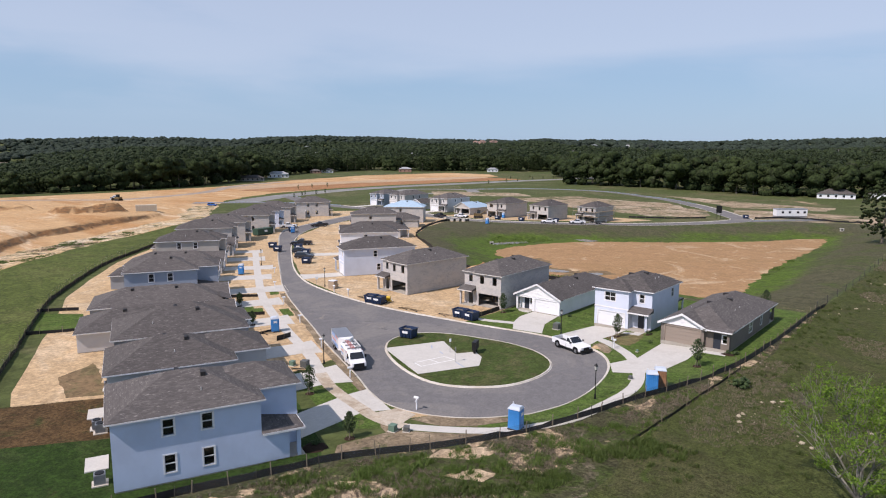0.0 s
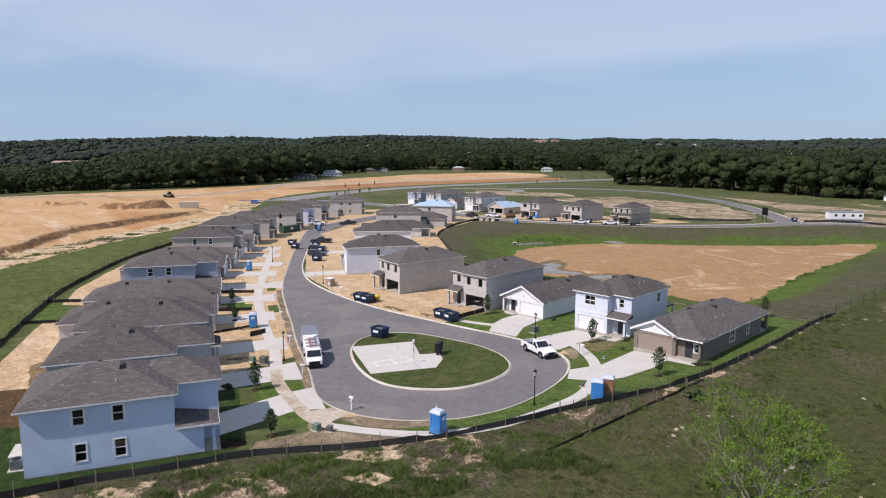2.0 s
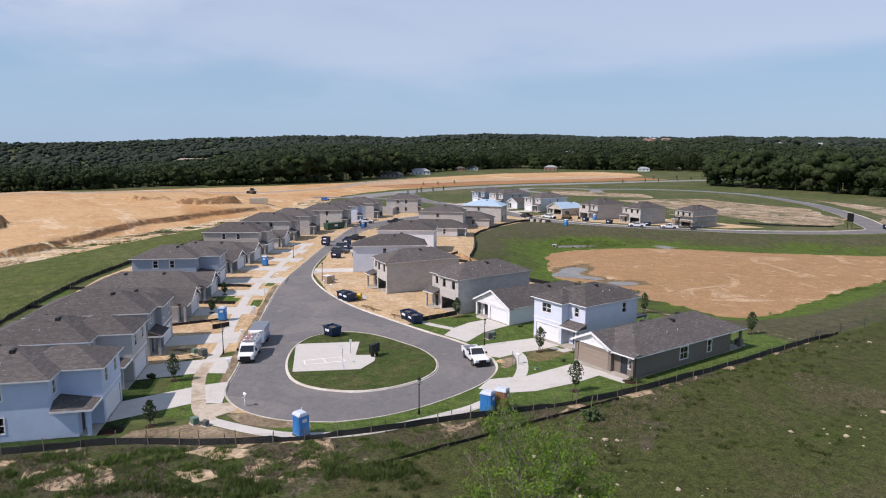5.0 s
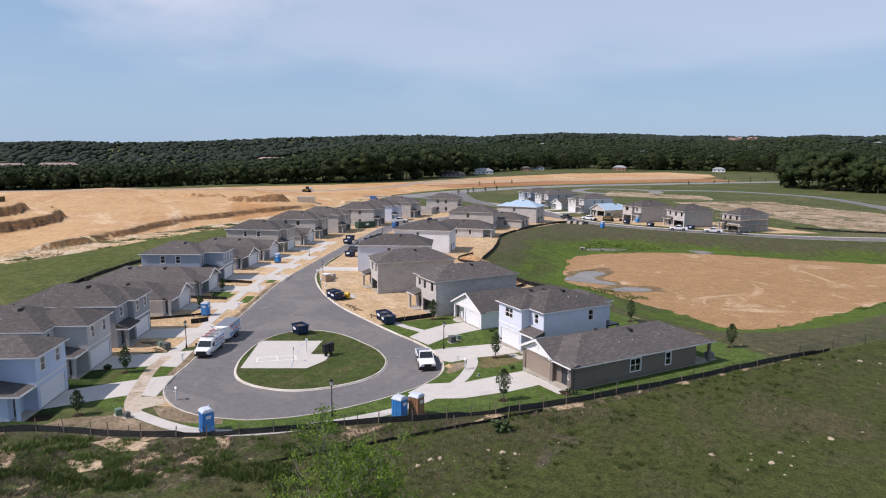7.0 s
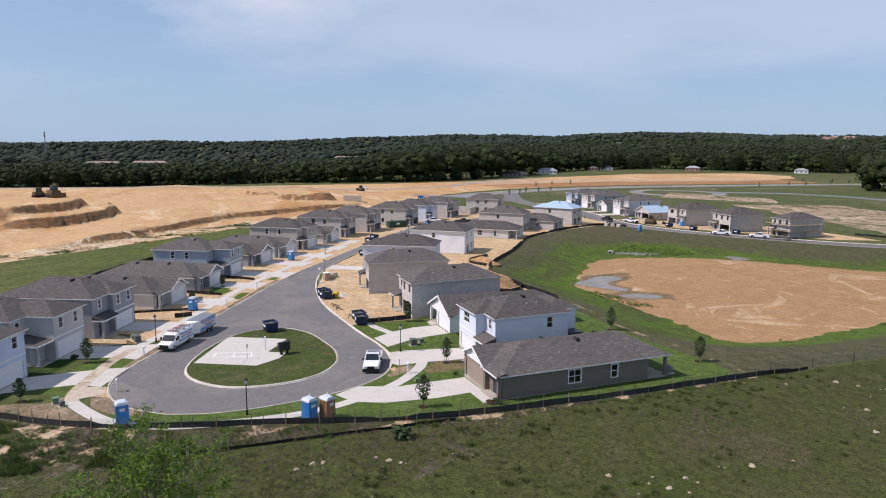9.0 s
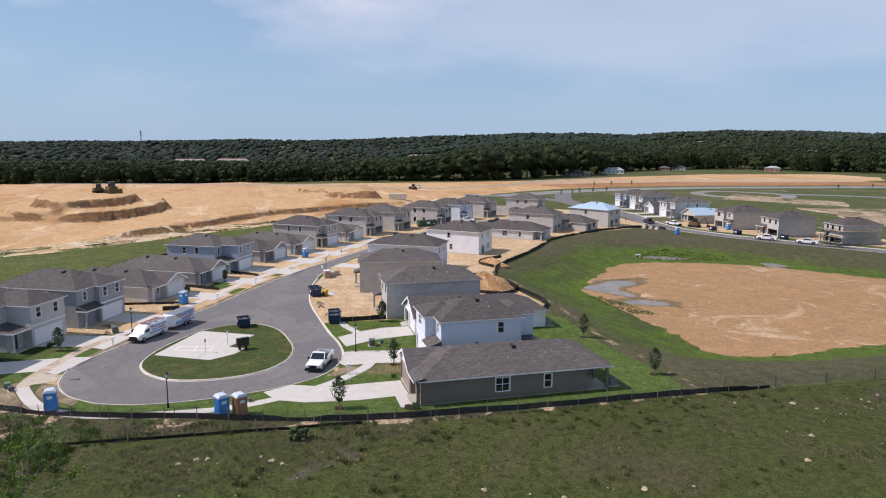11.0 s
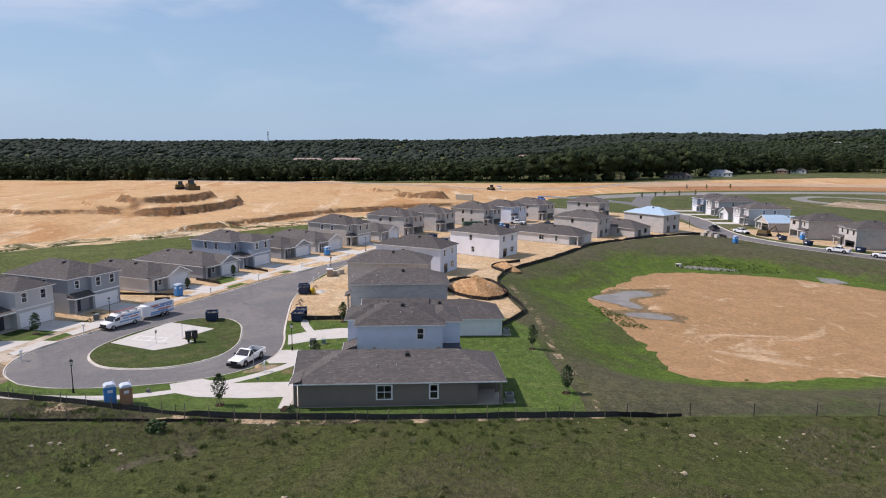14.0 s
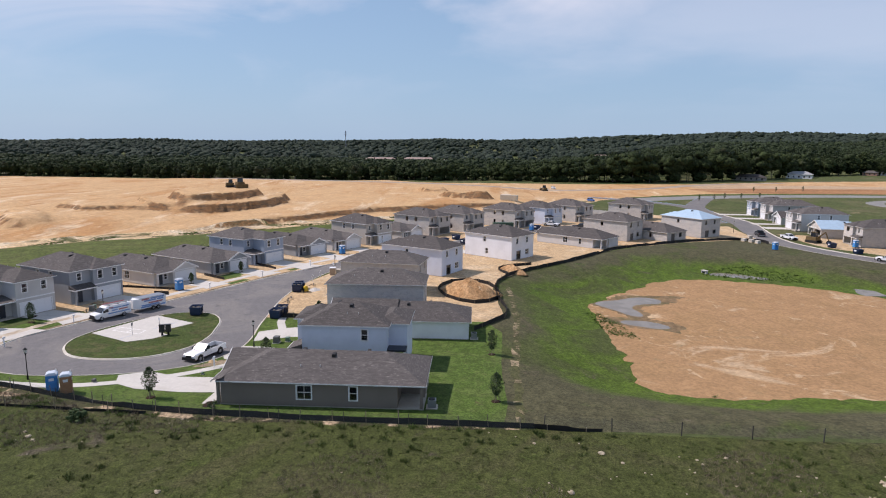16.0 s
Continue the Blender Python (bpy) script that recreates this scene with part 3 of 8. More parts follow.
# ---------------------------------------------------------------- houses: where they stand
# (x, y) of the front's outer corner on the garage's side or of the whole front, heading, kind and look
def spot(x, y, turn, lx=0.0, ly=0.0):
    """Pose whose local point (lx, ly) lies at (x, y)."""
    a = radians(turn)
    ox, oy = x - (lx * math.cos(a) - ly * math.sin(a)), y - (lx * math.sin(a) + ly * math.cos(a))
    return ox, oy, turn


# origin x, y, turn, width, depth, storeys, garage side, garage width, jut, finish, wall colour, extras
HOUSES = [
    # left row, from the fence on
    dict(at=(-45.3, 30.0, 157), w=9.0, d=11.3, floors=2, side="R", gw=6.2, jut=3.7, look="paint", wall="pale_blue", style="A"),
    dict(at=(-56.45, 34.5, 156), w=9.0, d=11.3, floors=2, side="R", gw=6.2, jut=3.7, look="paint", wall="warm_grey", style="B"),
    dict(at=(-66.2, 42.3, 155.5), w=9.4, d=14.0, floors=2, side="R", gw=5.6, jut=0.8, look="paint", wall="slate_grey", style="A"),
    dict(at=spot(-81.3, 49.2, 154, 0.0, 0.0), w=9.2, d=19.0, floors=1, side="R", gw=5.6, jut=1.2, look="paint", wall="light_grey", style="G"),
    dict(at=spot(-93.4, 55.6, 152, 0.0, 0.0), w=9.4, d=19.0, floors=1, side="R", gw=5.6, jut=1.0, look="paint", wall="slate_grey", style="G"),
    dict(at=(-105.8, 58.3, 152), w=8.9, d=11.6, floors=2, side="R", gw=6.0, jut=3.6, look="paint", wall="blue_grey", style="A"),
    dict(at=spot(-117.0, 67.2, 145, 0.0, 0.0), w=9.0, d=18.0, floors=1, side="R", gw=5.6, jut=1.2, look="paint", wall="slate_grey", style="G"),
    dict(at=spot(-126.6, 74.2, 144, 0.0, 0.0), w=9.0, d=18.0, floors=1, side="R", gw=5.6, jut=1.2, look="paint", wall="light_grey", style="G"),
    dict(at=spot(-144.0, 87.6, 146, 9.2, -1.4), w=9.2, d=13.6, floors=2, side="R", gw=6.2, jut=1.4, look="paint", wall="tan_grey", style="A"),
    dict(at=spot(-146.5, 89.8, 145, 0.0, 0.0), w=8.6, d=18.0, floors=1, side="R", gw=5.4, jut=1.0, look="paint", wall="light_grey", style="G"),
    dict(at=spot(-150.6, 96.6, 146, 0.0, 0.0), w=9.2, d=14.0, floors=2, side="R", gw=6.0, jut=1.2, look="block", wall="block", style="A", shift=(-6.5, 0.6)),
    dict(at=spot(-166.5, 107.5, 144, 0.0, 0.0), w=9.6, d=13.5, floors=2, side="R", gw=6.0, jut=1.2, look="block", wall="block", style="A"),
    dict(at=spot(-179.0, 124.5, 142, 0.0, 0.0), w=9.2, d=13.5, floors=2, side="R", gw=5.6, jut=1.4, look="block", wall="block", style="A"),
    dict(at=spot(-189.0, 135.5, 140, 0.0, 0.0), w=9.0, d=13.0, floors=2, side="R", gw=5.6, jut=1.2, look="paint", wall="ice_blue", style="A"),
    dict(at=spot(-198.5, 147.5, 138, 0.0, 0.0), w=9.2, d=13.0, floors=2, side="R", gw=5.6, jut=1.4, look="block", wall="block", style="A"),
    dict(at=spot(-207.2, 173.0, 144, 0.0, 0.0), w=9.6, d=13.0, floors=2, side="R", gw=5.6, jut=1.0, look="block", wall="block", style="A"),
    # right row, from the fence on
    dict(at=(-32.8, 85.0, 0), w=8.9, d=21.0, floors=1, side="L", gw=5.7, jut=0.5, look="paint", wall="taupe", style="G", lanai=True),
    dict(at=(-44.9, 90.2, 0), w=8.4, d=10.4, floors=2, side="L", gw=5.4, jut=1.3, look="paint", wall="ice_blue", style="C"),
    dict(at=(-60.0, 91.2, 0), w=8.3, d=19.2, floors=1, side="R", gw=5.2, jut=1.0, look="paint", wall="white", style="W"),
    dict(at=(-69.4, 88.0, 0.5), w=8.0, d=15.0, floors=2, side="R", gw=5.2, jut=0.4, look="block", wall="block", style="D"),
    dict(at=spot(-81.0, 86.2, -8, 8.0, 0.0), w=8.0, d=14.6, floors=2, side="R", gw=5.2, jut=0.4, look="block", wall="block", style="D"),
    dict(at=spot(-103.0, 91.6, -29, 8.8, 0.0), w=8.8, d=14.4, floors=2, side="R", gw=5.4, jut=1.4, look="paint", wall="ice_blue", style="E"),
    dict(at=spot(-125.0, 109.6, -39, 9.2, 0.0), w=9.2, d=13.4, floors=2, side="R", gw=5.4, jut=1.2, look="paint", wall="white", style="E"),
    dict(at=spot(-136.4, 145.2, -39, 9.6, 19.4), w=9.6, d=19.4, floors=1, side="R", gw=5.4, jut=1.2, look="paint", wall="light_grey", style="G", lanai=True),
    dict(at=spot(-151.8, 155.4, -42, 9.2, 13.6), w=9.2, d=13.6, floors=2, side="R", gw=5.4, jut=1.2, look="block", wall="block", style="E"),
    dict(at=spot(-152.6, 167.2, -50, 9.6, 17.0), w=9.6, d=17.0, floors=1, side="R", gw=5.4, jut=1.2, look="block", wall="block", style="G"),
    dict(at=spot(-161.8, 180.0, -54, 9.4, 13.6), w=9.4, d=13.6, floors=2, side="R", gw=5.4, jut=1.2, look="block", wall="block", style="E", roof="blue_wrap"),
    # across the basin
    dict(at=(-236.0, 224.6, -2), w=8.6, d=13.0, floors=2, side="L", gw=5.2, jut=1.2, look="paint", wall="blue_grey", style="A"),
    dict(at=(-221.8, 224.0, -3), w=9.2, d=16.0, floors=2, side="L", gw=5.4, jut=1.2, look="paint", wall="warm_grey", style="A"),
    dict(at=(-206.8, 222.0, -3), w=7.6, d=15.0, floors=1, side="R", gw=4.6, jut=0.8, look="paint", wall="light_grey", style="W"),
    dict(at=(-193.0, 220.6, -3), w=9.4, d=15.0, floors=2, side="L", gw=5.4, jut=1.2, look="paint", wall="warm_grey", style="A"),
    dict(at=(-180.6, 222.0, -3), w=9.2, d=14.5, floors=1, side="R", gw=5.4, jut=0.8, look="block", wall="block", style="W", roof="blue_wrap"),
    dict(at=(-164.7, 224.7, -4), w=9.6, d=14.6, floors=2, side="L", gw=5.4, jut=0.8, look="block", wall="block", style="D"),
    dict(at=(-145.4, 227.2, -4), w=9.6, d=13.0, floors=2, side="R", gw=5.6, jut=0.6, look="block", wall="block", style="D"),
    dict(at=(-128.0, 235.8, -6), w=8.6, d=12.4, floors=2, side="R", gw=5.6, jut=0.6, look="block", wall="block", style="D", scaffold=True),
]


def of_house(h, lx, ly):
    x, y, turn = h["at"]
    if "shift" in h:
        x, y = x + h["shift"][0], y + h["shift"][1]
    a = radians(turn)
    return x + lx * math.cos(a) - ly * math.sin(a), y + lx * math.sin(a) + ly * math.cos(a)


def garage_span(h):
    return (h["w"] - h["gw"], h["w"]) if h["side"] == "R" else (0.0, h["gw"])


# ---------------------------------------------------------------- ground regions, highest rank first
def driveway(h, length, flare=0.6, extra=0.0):
    a, b = garage_span(h)
    a, b = a + 0.45, b - 0.45
    j = -h["jut"] - 0.02
    return [of_house(h, a, j), of_house(h, b, j), of_house(h, b + extra, j - length * 0.72), of_house(h, b + flare + extra, j - length), of_house(h, a - flare + extra, j - length), of_house(h, a + extra, j - length * 0.72)]


PAVED = [("sidewalk", ribbon(curve([(-59.6, 47.9), (-62.6, 49.6), (-66.2, 51.5), (-75, 55.3), (-83.5, 59.2), (-93, 63.8), (-102.5, 69), (-112, 75), (-130, 86.5), (-149, 99)], 3), 1.5), CONCRETE),
         ("sidewalk", ribbon(curve([(-41.2, 43.0), (-36.3, 45.4), (-32.6, 48.0), (-29.4, 52.8), (-28.4, 57.9), (-28.0, 64.2), (-28.9, 68.5), (-30.8, 72.6), (-33.6, 76.6), (-36.8, 79.6), (-39.6, 81.6), (-43.6, 83.2)], 3), 1.4), CONCRETE),
         ("parking_pad", [(-60.9, 59.9), (-57.0, 67.6), (-52.0, 64.4), (-50.6, 66.6), (-48.6, 65.3), (-46.8, 62.4), (-50.5, 55.2)], CONCRETE),
         ("driveway", [(-32.6, 84.4), (-27.4, 84.4), (-27.1, 79), (-27.8, 73.6), (-29.4, 70.6), (-32.4, 69.3), (-34.2, 72.3), (-33.2, 74.6), (-32.4, 76.4)], CONCRETE),
         ("front_walk", [(-27.5, 84.3), (-27.5, 82.9), (-23.9, 82.9), (-23.9, 84.9), (-25.4, 84.9), (-25.4, 84.2)], CONCRETE),
         ("driveway", [(-44.7, 88.85), (-39.7, 88.85), (-40.0, 85), (-40.5, 82.3), (-40.3, 78.9), (-41.6, 78.3), (-46.2, 79.3), (-46.2, 81.7), (-45.4, 85.6)], CONCRETE),
         ("front_walk", [(-39.5, 87.9), (-39.5, 86.9), (-36.9, 86.9), (-36.9, 89.3), (-38.2, 89.3), (-38.2, 87.9)], CONCRETE),
         ("driveway", [(-56.6, 90.1), (-51.9, 90.1), (-51.0, 84.6), (-48.6, 79.9), (-53.2, 79.2), (-55.4, 82.6), (-56.6, 86.2)], CONCRETE),
         ("front_walk", [(-59.4, 90.9), (-57.0, 90.9), (-57.0, 89.2), (-58.6, 89.2), (-59.4, 89.8)], CONCRETE),
         ("sidewalk", ribbon([(-61.4, 80.4), (-58.6, 80.9), (-55.0, 82.2)], 1.2), CONCRETE)]
for i, h in enumerate(HOUSES[:10]):
    PAVED.append(("driveway", driveway(h, (10.4, 9.8, 9.4, 8.8, 9.2, 12.5, 10.5, 10.5, 9.0, 7.0)[i], 0.7, (3.4, 1.2, 0.6, 0.5, 0.5, 0, 0, 0, 0, 0)[i]), CONCRETE))
for i, n in ((21, 8.5), (22, 8.5), (28, 10.5), (29, 9.0), (30, 8.0), (27, 12)):
    PAVED.append(("driveway", driveway(HOUSES[i], n, 0.5), CONCRETE))
PAVED.append(("sidewalk", ribbon(curve([(-41.2, 43.0), (-44.5, 42.9), (-48.6, 43.8), (-55.0, 45.6), (-59.6, 47.9)], 3), 1.45), STAINED))
PAVED.append(("driveway", [(-46.3, 42.9), (-45.0, 46.0), (-42.4, 46.0), (-41.9, 43.4)], STAINED))
ROADS = [STREET, ribbon(FAR_STREET, 8.6), ribbon(curve([(-226, 207), (-262, 209), (-290, 196), (-312, 172)], 3), 8.0), ribbon([(-80, 274), (-66, 291), (-50, 306)], 6.0)]
RIGHT_LOTS = ragged([(-61.2, 77.8), (-61.2, 100), (-57, 110.8), (-65, 116), (-86, 114.8), (-95, 116.4), (-103, 121), (-116, 132.5), (-127, 141), (-139, 150.8), (-151, 169.8), (-158.5, 188), (-164, 197.5),
                     (-193, 200), (-186.5, 162), (-179.5, 146), (-166, 126), (-134, 99.5), (-108, 82.9), (-88, 77.4), (-76, 76.5)], 3.0, 0.25, 3)
LEFT_LOTS = ragged([(-62.5, 53.2), (-62.3, 43), (-66.5, 30), (-72, 19.0), (-80.0, 21.8), (-97, 30), (-113, 38), (-126, 44), (-140, 53.5), (-158, 67), (-186, 95.6), (-220, 128), (-236, 172), (-213, 203),
                    (-205, 186), (-195, 160), (-187, 143), (-172, 124), (-137, 98), (-107, 77.4), (-86.4, 65.8), (-70, 57.2)], 3.0, 0.25, 4)
SCRUB_SIDE = 1 if inside(*offset(SAND_EDGE, 3.0)[6], SAND_AREA) else -1
STAIN_SIDE = 1 if not inside(*offset(STREET_LEFT, 0.6)[20], STREET) else -1
REGIONS = [
    ("isle", ISLAND, ISLE),
    ("stain", ragged(ribbon([p for p in offset(STREET_LEFT, STAIN_SIDE * 0.7) if -100 < p[0] < -46], 0.9), 1.0, 0.3, 85), DULL),
    ("verge", ragged([(-59.0, 49.6), (-52.8, 47.5), (-47.5, 46.0), (-48.4, 44.4), (-54.4, 46.3), (-59.2, 48.5)], 1.0, 0.12, 1), LAWN),
    ("strip", ragged([(-42.5, 44.6), (-41.0, 46.8), (-37, 48.6), (-34.6, 50.6), (-33.4, 50.2), (-35.6, 47.2), (-38.5, 45.2)], 0.8, 0.2, 95), DULL),
    ("patch", ragged([(-40.1, 79.0), (-39.6, 80.9), (-36.9, 78.6), (-36.4, 76.4), (-37.4, 76.6)], 0.8, 0.25, 96), DULL),
    ("sod", ragged([(-40.3, 83.4), (-39.9, 87.6), (-36.8, 88.8), (-35.7, 84.6), (-35.6, 81.2), (-37.6, 81.0)], 0.8, 0.45, 97), PARCHED),
    ("lawn", ragged([(-61.1, 78), (-61.1, 95), (-61.5, 113), (-55.9, 115.4), (-37, 114.6), (-26, 114.8), (-20.9, 114.2), (-21.4, 84), (-22.6, 75), (-27.4, 64.6), (-28.0, 58), (-29.2, 52.8), (-32.5, 48.0), (-35, 46.5),
                     (-36.7, 48.8), (-33.2, 52.6), (-31.7, 57), (-31.6, 62.3), (-32.8, 68.5), (-34.8, 73), (-37.6, 76.2), (-41.5, 78.2), (-46, 79.2), (-51, 79), (-55.9, 78.2)], 2.0, 0.15, 5), LAWN),
    ("lawn", ragged([(-42.6, 41.4), (-46.0, 39), (-56.2, 42.8), (-61.8, 46), (-60.5, 49.0), (-50, 45.0), (-45.5, 43.6)], 1.5, 0.2, 6), LAWN),
    ("lawn", ragged([(-52.5, 9), (-48.8, 15.5), (-46.2, 24), (-42.4, 34), (-45, 36), (-62, 44), (-66.4, 30.5), (-60, 24), (-65.6, 16.3), (-61, 10)], 1.5, 0.25, 7), BACK_LAWN),
    ("sod", ragged([(-60, 24), (-66.4, 30.5), (-70.9, 28), (-76.8, 18.4), (-66, 12.6), (-62, 10.6), (-65.6, 16.3)], 1.5, 0.35, 8), DRY),
    ("lawn", ragged([(-104.5, 31.6), (-102.0, 37.2), (-111.4, 41.4), (-117, 36.8)], 1.5, 0.2, 82), LAWN),
    ("trail", ragged(ribbon(curve([(-89, 117.9), (-74.3, 118.2), (-62.5, 118), (-49.9, 117.2), (-39.4, 116.4), (-30, 116.2), (-20.6, 116.0)], 4), 1.0), 1.0, 0.45, 83), TRAIL),
    ("sod", ragged([(-50.3, 107.8), (-50.0, 114.6), (-40.4, 114.4), (-39.8, 107.2)], 1.5, 0.6, 84), DRY),
    ("lawn", ragged([(-91.0, 56.9), (-95.6, 59.4), (-92.8, 62.6), (-89.0, 60.3)], 0.8, 0.1, 98), LAWN),
    ("lawn", ragged([(-82.6, 56.6), (-85.2, 57.9), (-87, 54), (-84.2, 52.8)], 1.0, 0.1, 9), LAWN),
    ("lawn", ragged([(-93.8, 61.6), (-97.6, 63.8), (-99.6, 60.2), (-95.5, 58)], 1.0, 0.1, 9), LAWN),
    ("verge", ragged([(-84.6, 63.0), (-89.4, 65.4), (-90.0, 63.9), (-85.2, 61.4)], 1.0, 0.1, 9), LAWN),
    ("verge", ragged([(-99.6, 70.9), (-104.2, 73.8), (-105.0, 72.3), (-100.4, 69.6)], 1.0, 0.1, 9), LAWN),
    ("strip", ragged([(-42.5, 44.6), (-41, 46.8), (-45.3, 46.0), (-45.2, 44.5)], 1.0, 0.15, 9), DIRT),
    ("strip", ragged([(-37, 39.4), (-41.2, 34.2), (-43, 36.4), (-41.6, 41), (-44.5, 42.4), (-40.6, 42.3), (-36, 44.6), (-32.5, 47), (-32.6, 45.4)], 1.5, 0.2, 12), DULL),
    ("patch", ragged([(-37.0, 27.2), (-38.8, 28.3), (-37.9, 31.5), (-35.0, 33.8), (-32.6, 33.5), (-32.1, 32.1), (-33.9, 29.2)], 0.7, 0.55, 91), PALE_SAND),
    ("patch", ragged([(-34.9, 38.9), (-34.9, 41.1), (-32.1, 43.8), (-30.4, 43.9), (-31.5, 41.2)], 0.7, 0.55, 92), PALE_SAND),
    ("patch", ragged([(-44.1, 21.5), (-43.8, 24.2), (-41.3, 26.0), (-39.1, 24.7), (-41.2, 21.8)], 0.7, 0.55, 93), PALE_SAND),
    ("patch", ragged([(-31.6, 37.2), (-30.3, 39.5), (-28.3, 40.4), (-28.3, 38.3)], 0.7, 0.5, 94), PALE_SAND),
    ("stain", ragged([(-82, 27), (-84, 32), (-74, 29.4), (-72, 28), (-74, 25)], 1.0, 0.5, 99), MUD),
    ("lots", RIGHT_LOTS, DIRT),
    ("lots", LEFT_LOTS, DIRT),
    ("lots", ragged([(-176, 209.5), (-152, 211.6), (-138, 224.4), (-124, 237), (-112, 244), (-106, 258), (-132, 258), (-160, 246), (-177, 240)], 3, 0.8, 13), DIRT),
    ("patch", ragged([(-150, 290), (-112, 275), (-96, 284), (-104, 312), (-134, 350), (-190, 352), (-210, 300)], 8, 6, 14), PATCHY),
    ("patch", ragged([(-72, 285), (-30, 300), (-30, 332), (-70, 335), (-98, 332), (-84, 302)], 6, 3, 15), PATCHY),
    ("patch", ragged([(-100, 345), (-60, 350), (-60, 372), (-110, 385), (-160, 410), (-150, 398)], 6, 4, 16), PATCHY),
    ("patch", ragged([(-260, 300), (-210, 330), (-230, 350), (-290, 330)], 8, 6, 17), PATCHY),
    ("basin", ragged(BASIN_SAND, 1.2, 1.7, 18), FLOOR),
    ("base_course", ribbon(SAND_ROAD, 9.0), BASE_COURSE),
    ("road", ribbon(offset(HIGHWAY, -4.0), 17.0), NEW_ROAD),
    ("road", ribbon(LOOP + LOOP[:1], 8.0), NEW_ROAD),
    ("verge", ragged(ribbon(HIGHWAY[3:], 26.0), 6, 1.5, 26), MEADOW),
    ("cut", ragged(ribbon(offset(HIGHWAY, 36.0)[8:-6], 42.0), 8, 3.0, 27), ORANGE_CUT),
    ("cut", ragged(ribbon(offset(HIGHWAY, 74.0)[9:-6], 38.0), 8, 4.0, 28), PALE_CUT),
    ("scrub", ragged(SAND_EDGE + offset(SAND_EDGE, SCRUB_SIDE * 11.0)[::-1], 4, 2.5, 25), SCRUB),
    ("sand", ragged(SAND_AREA, 6, 2.5, 19), SAND),
    ("weeds", ragged(FENCE_FRONT[::2] + [(-19.6, 112), (-19.8, 88), (-20.6, 77), (-22, 60), (-21.5, 50), (-20.5, 40), (-22, 24), (-30, 6)], 2, 0.8, 20), WEEDS),
    ("pasture", ragged([(-20.0, 118), (-19.0, 150), (-18.2, 240), (-20, 330), (140, 330), (140, -60), (-30, -60), (-52, 4), (-48.6, 14.5), (-43.7, 27.5), (-35.8, 40.6), (-29.0, 53), (-23.8, 69.4), (-20.6, 90)], 4, 0.6, 21), PASTURE),
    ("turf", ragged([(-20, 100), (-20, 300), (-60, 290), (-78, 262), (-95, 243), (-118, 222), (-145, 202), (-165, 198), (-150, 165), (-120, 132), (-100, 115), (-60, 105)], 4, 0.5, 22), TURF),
    ("turf", ragged([(-60, 8), (-80, 18), (-126, 41), (-158, 64), (-221, 126), (-238, 137), (-222, 113), (-199, 82), (-178, 56), (-156, 33), (-133, 0), (-118, -12), (-90, -48), (-50, -60)], 4, 0.5, 23), MEADOW),
    ("field", None, FIELD),
]


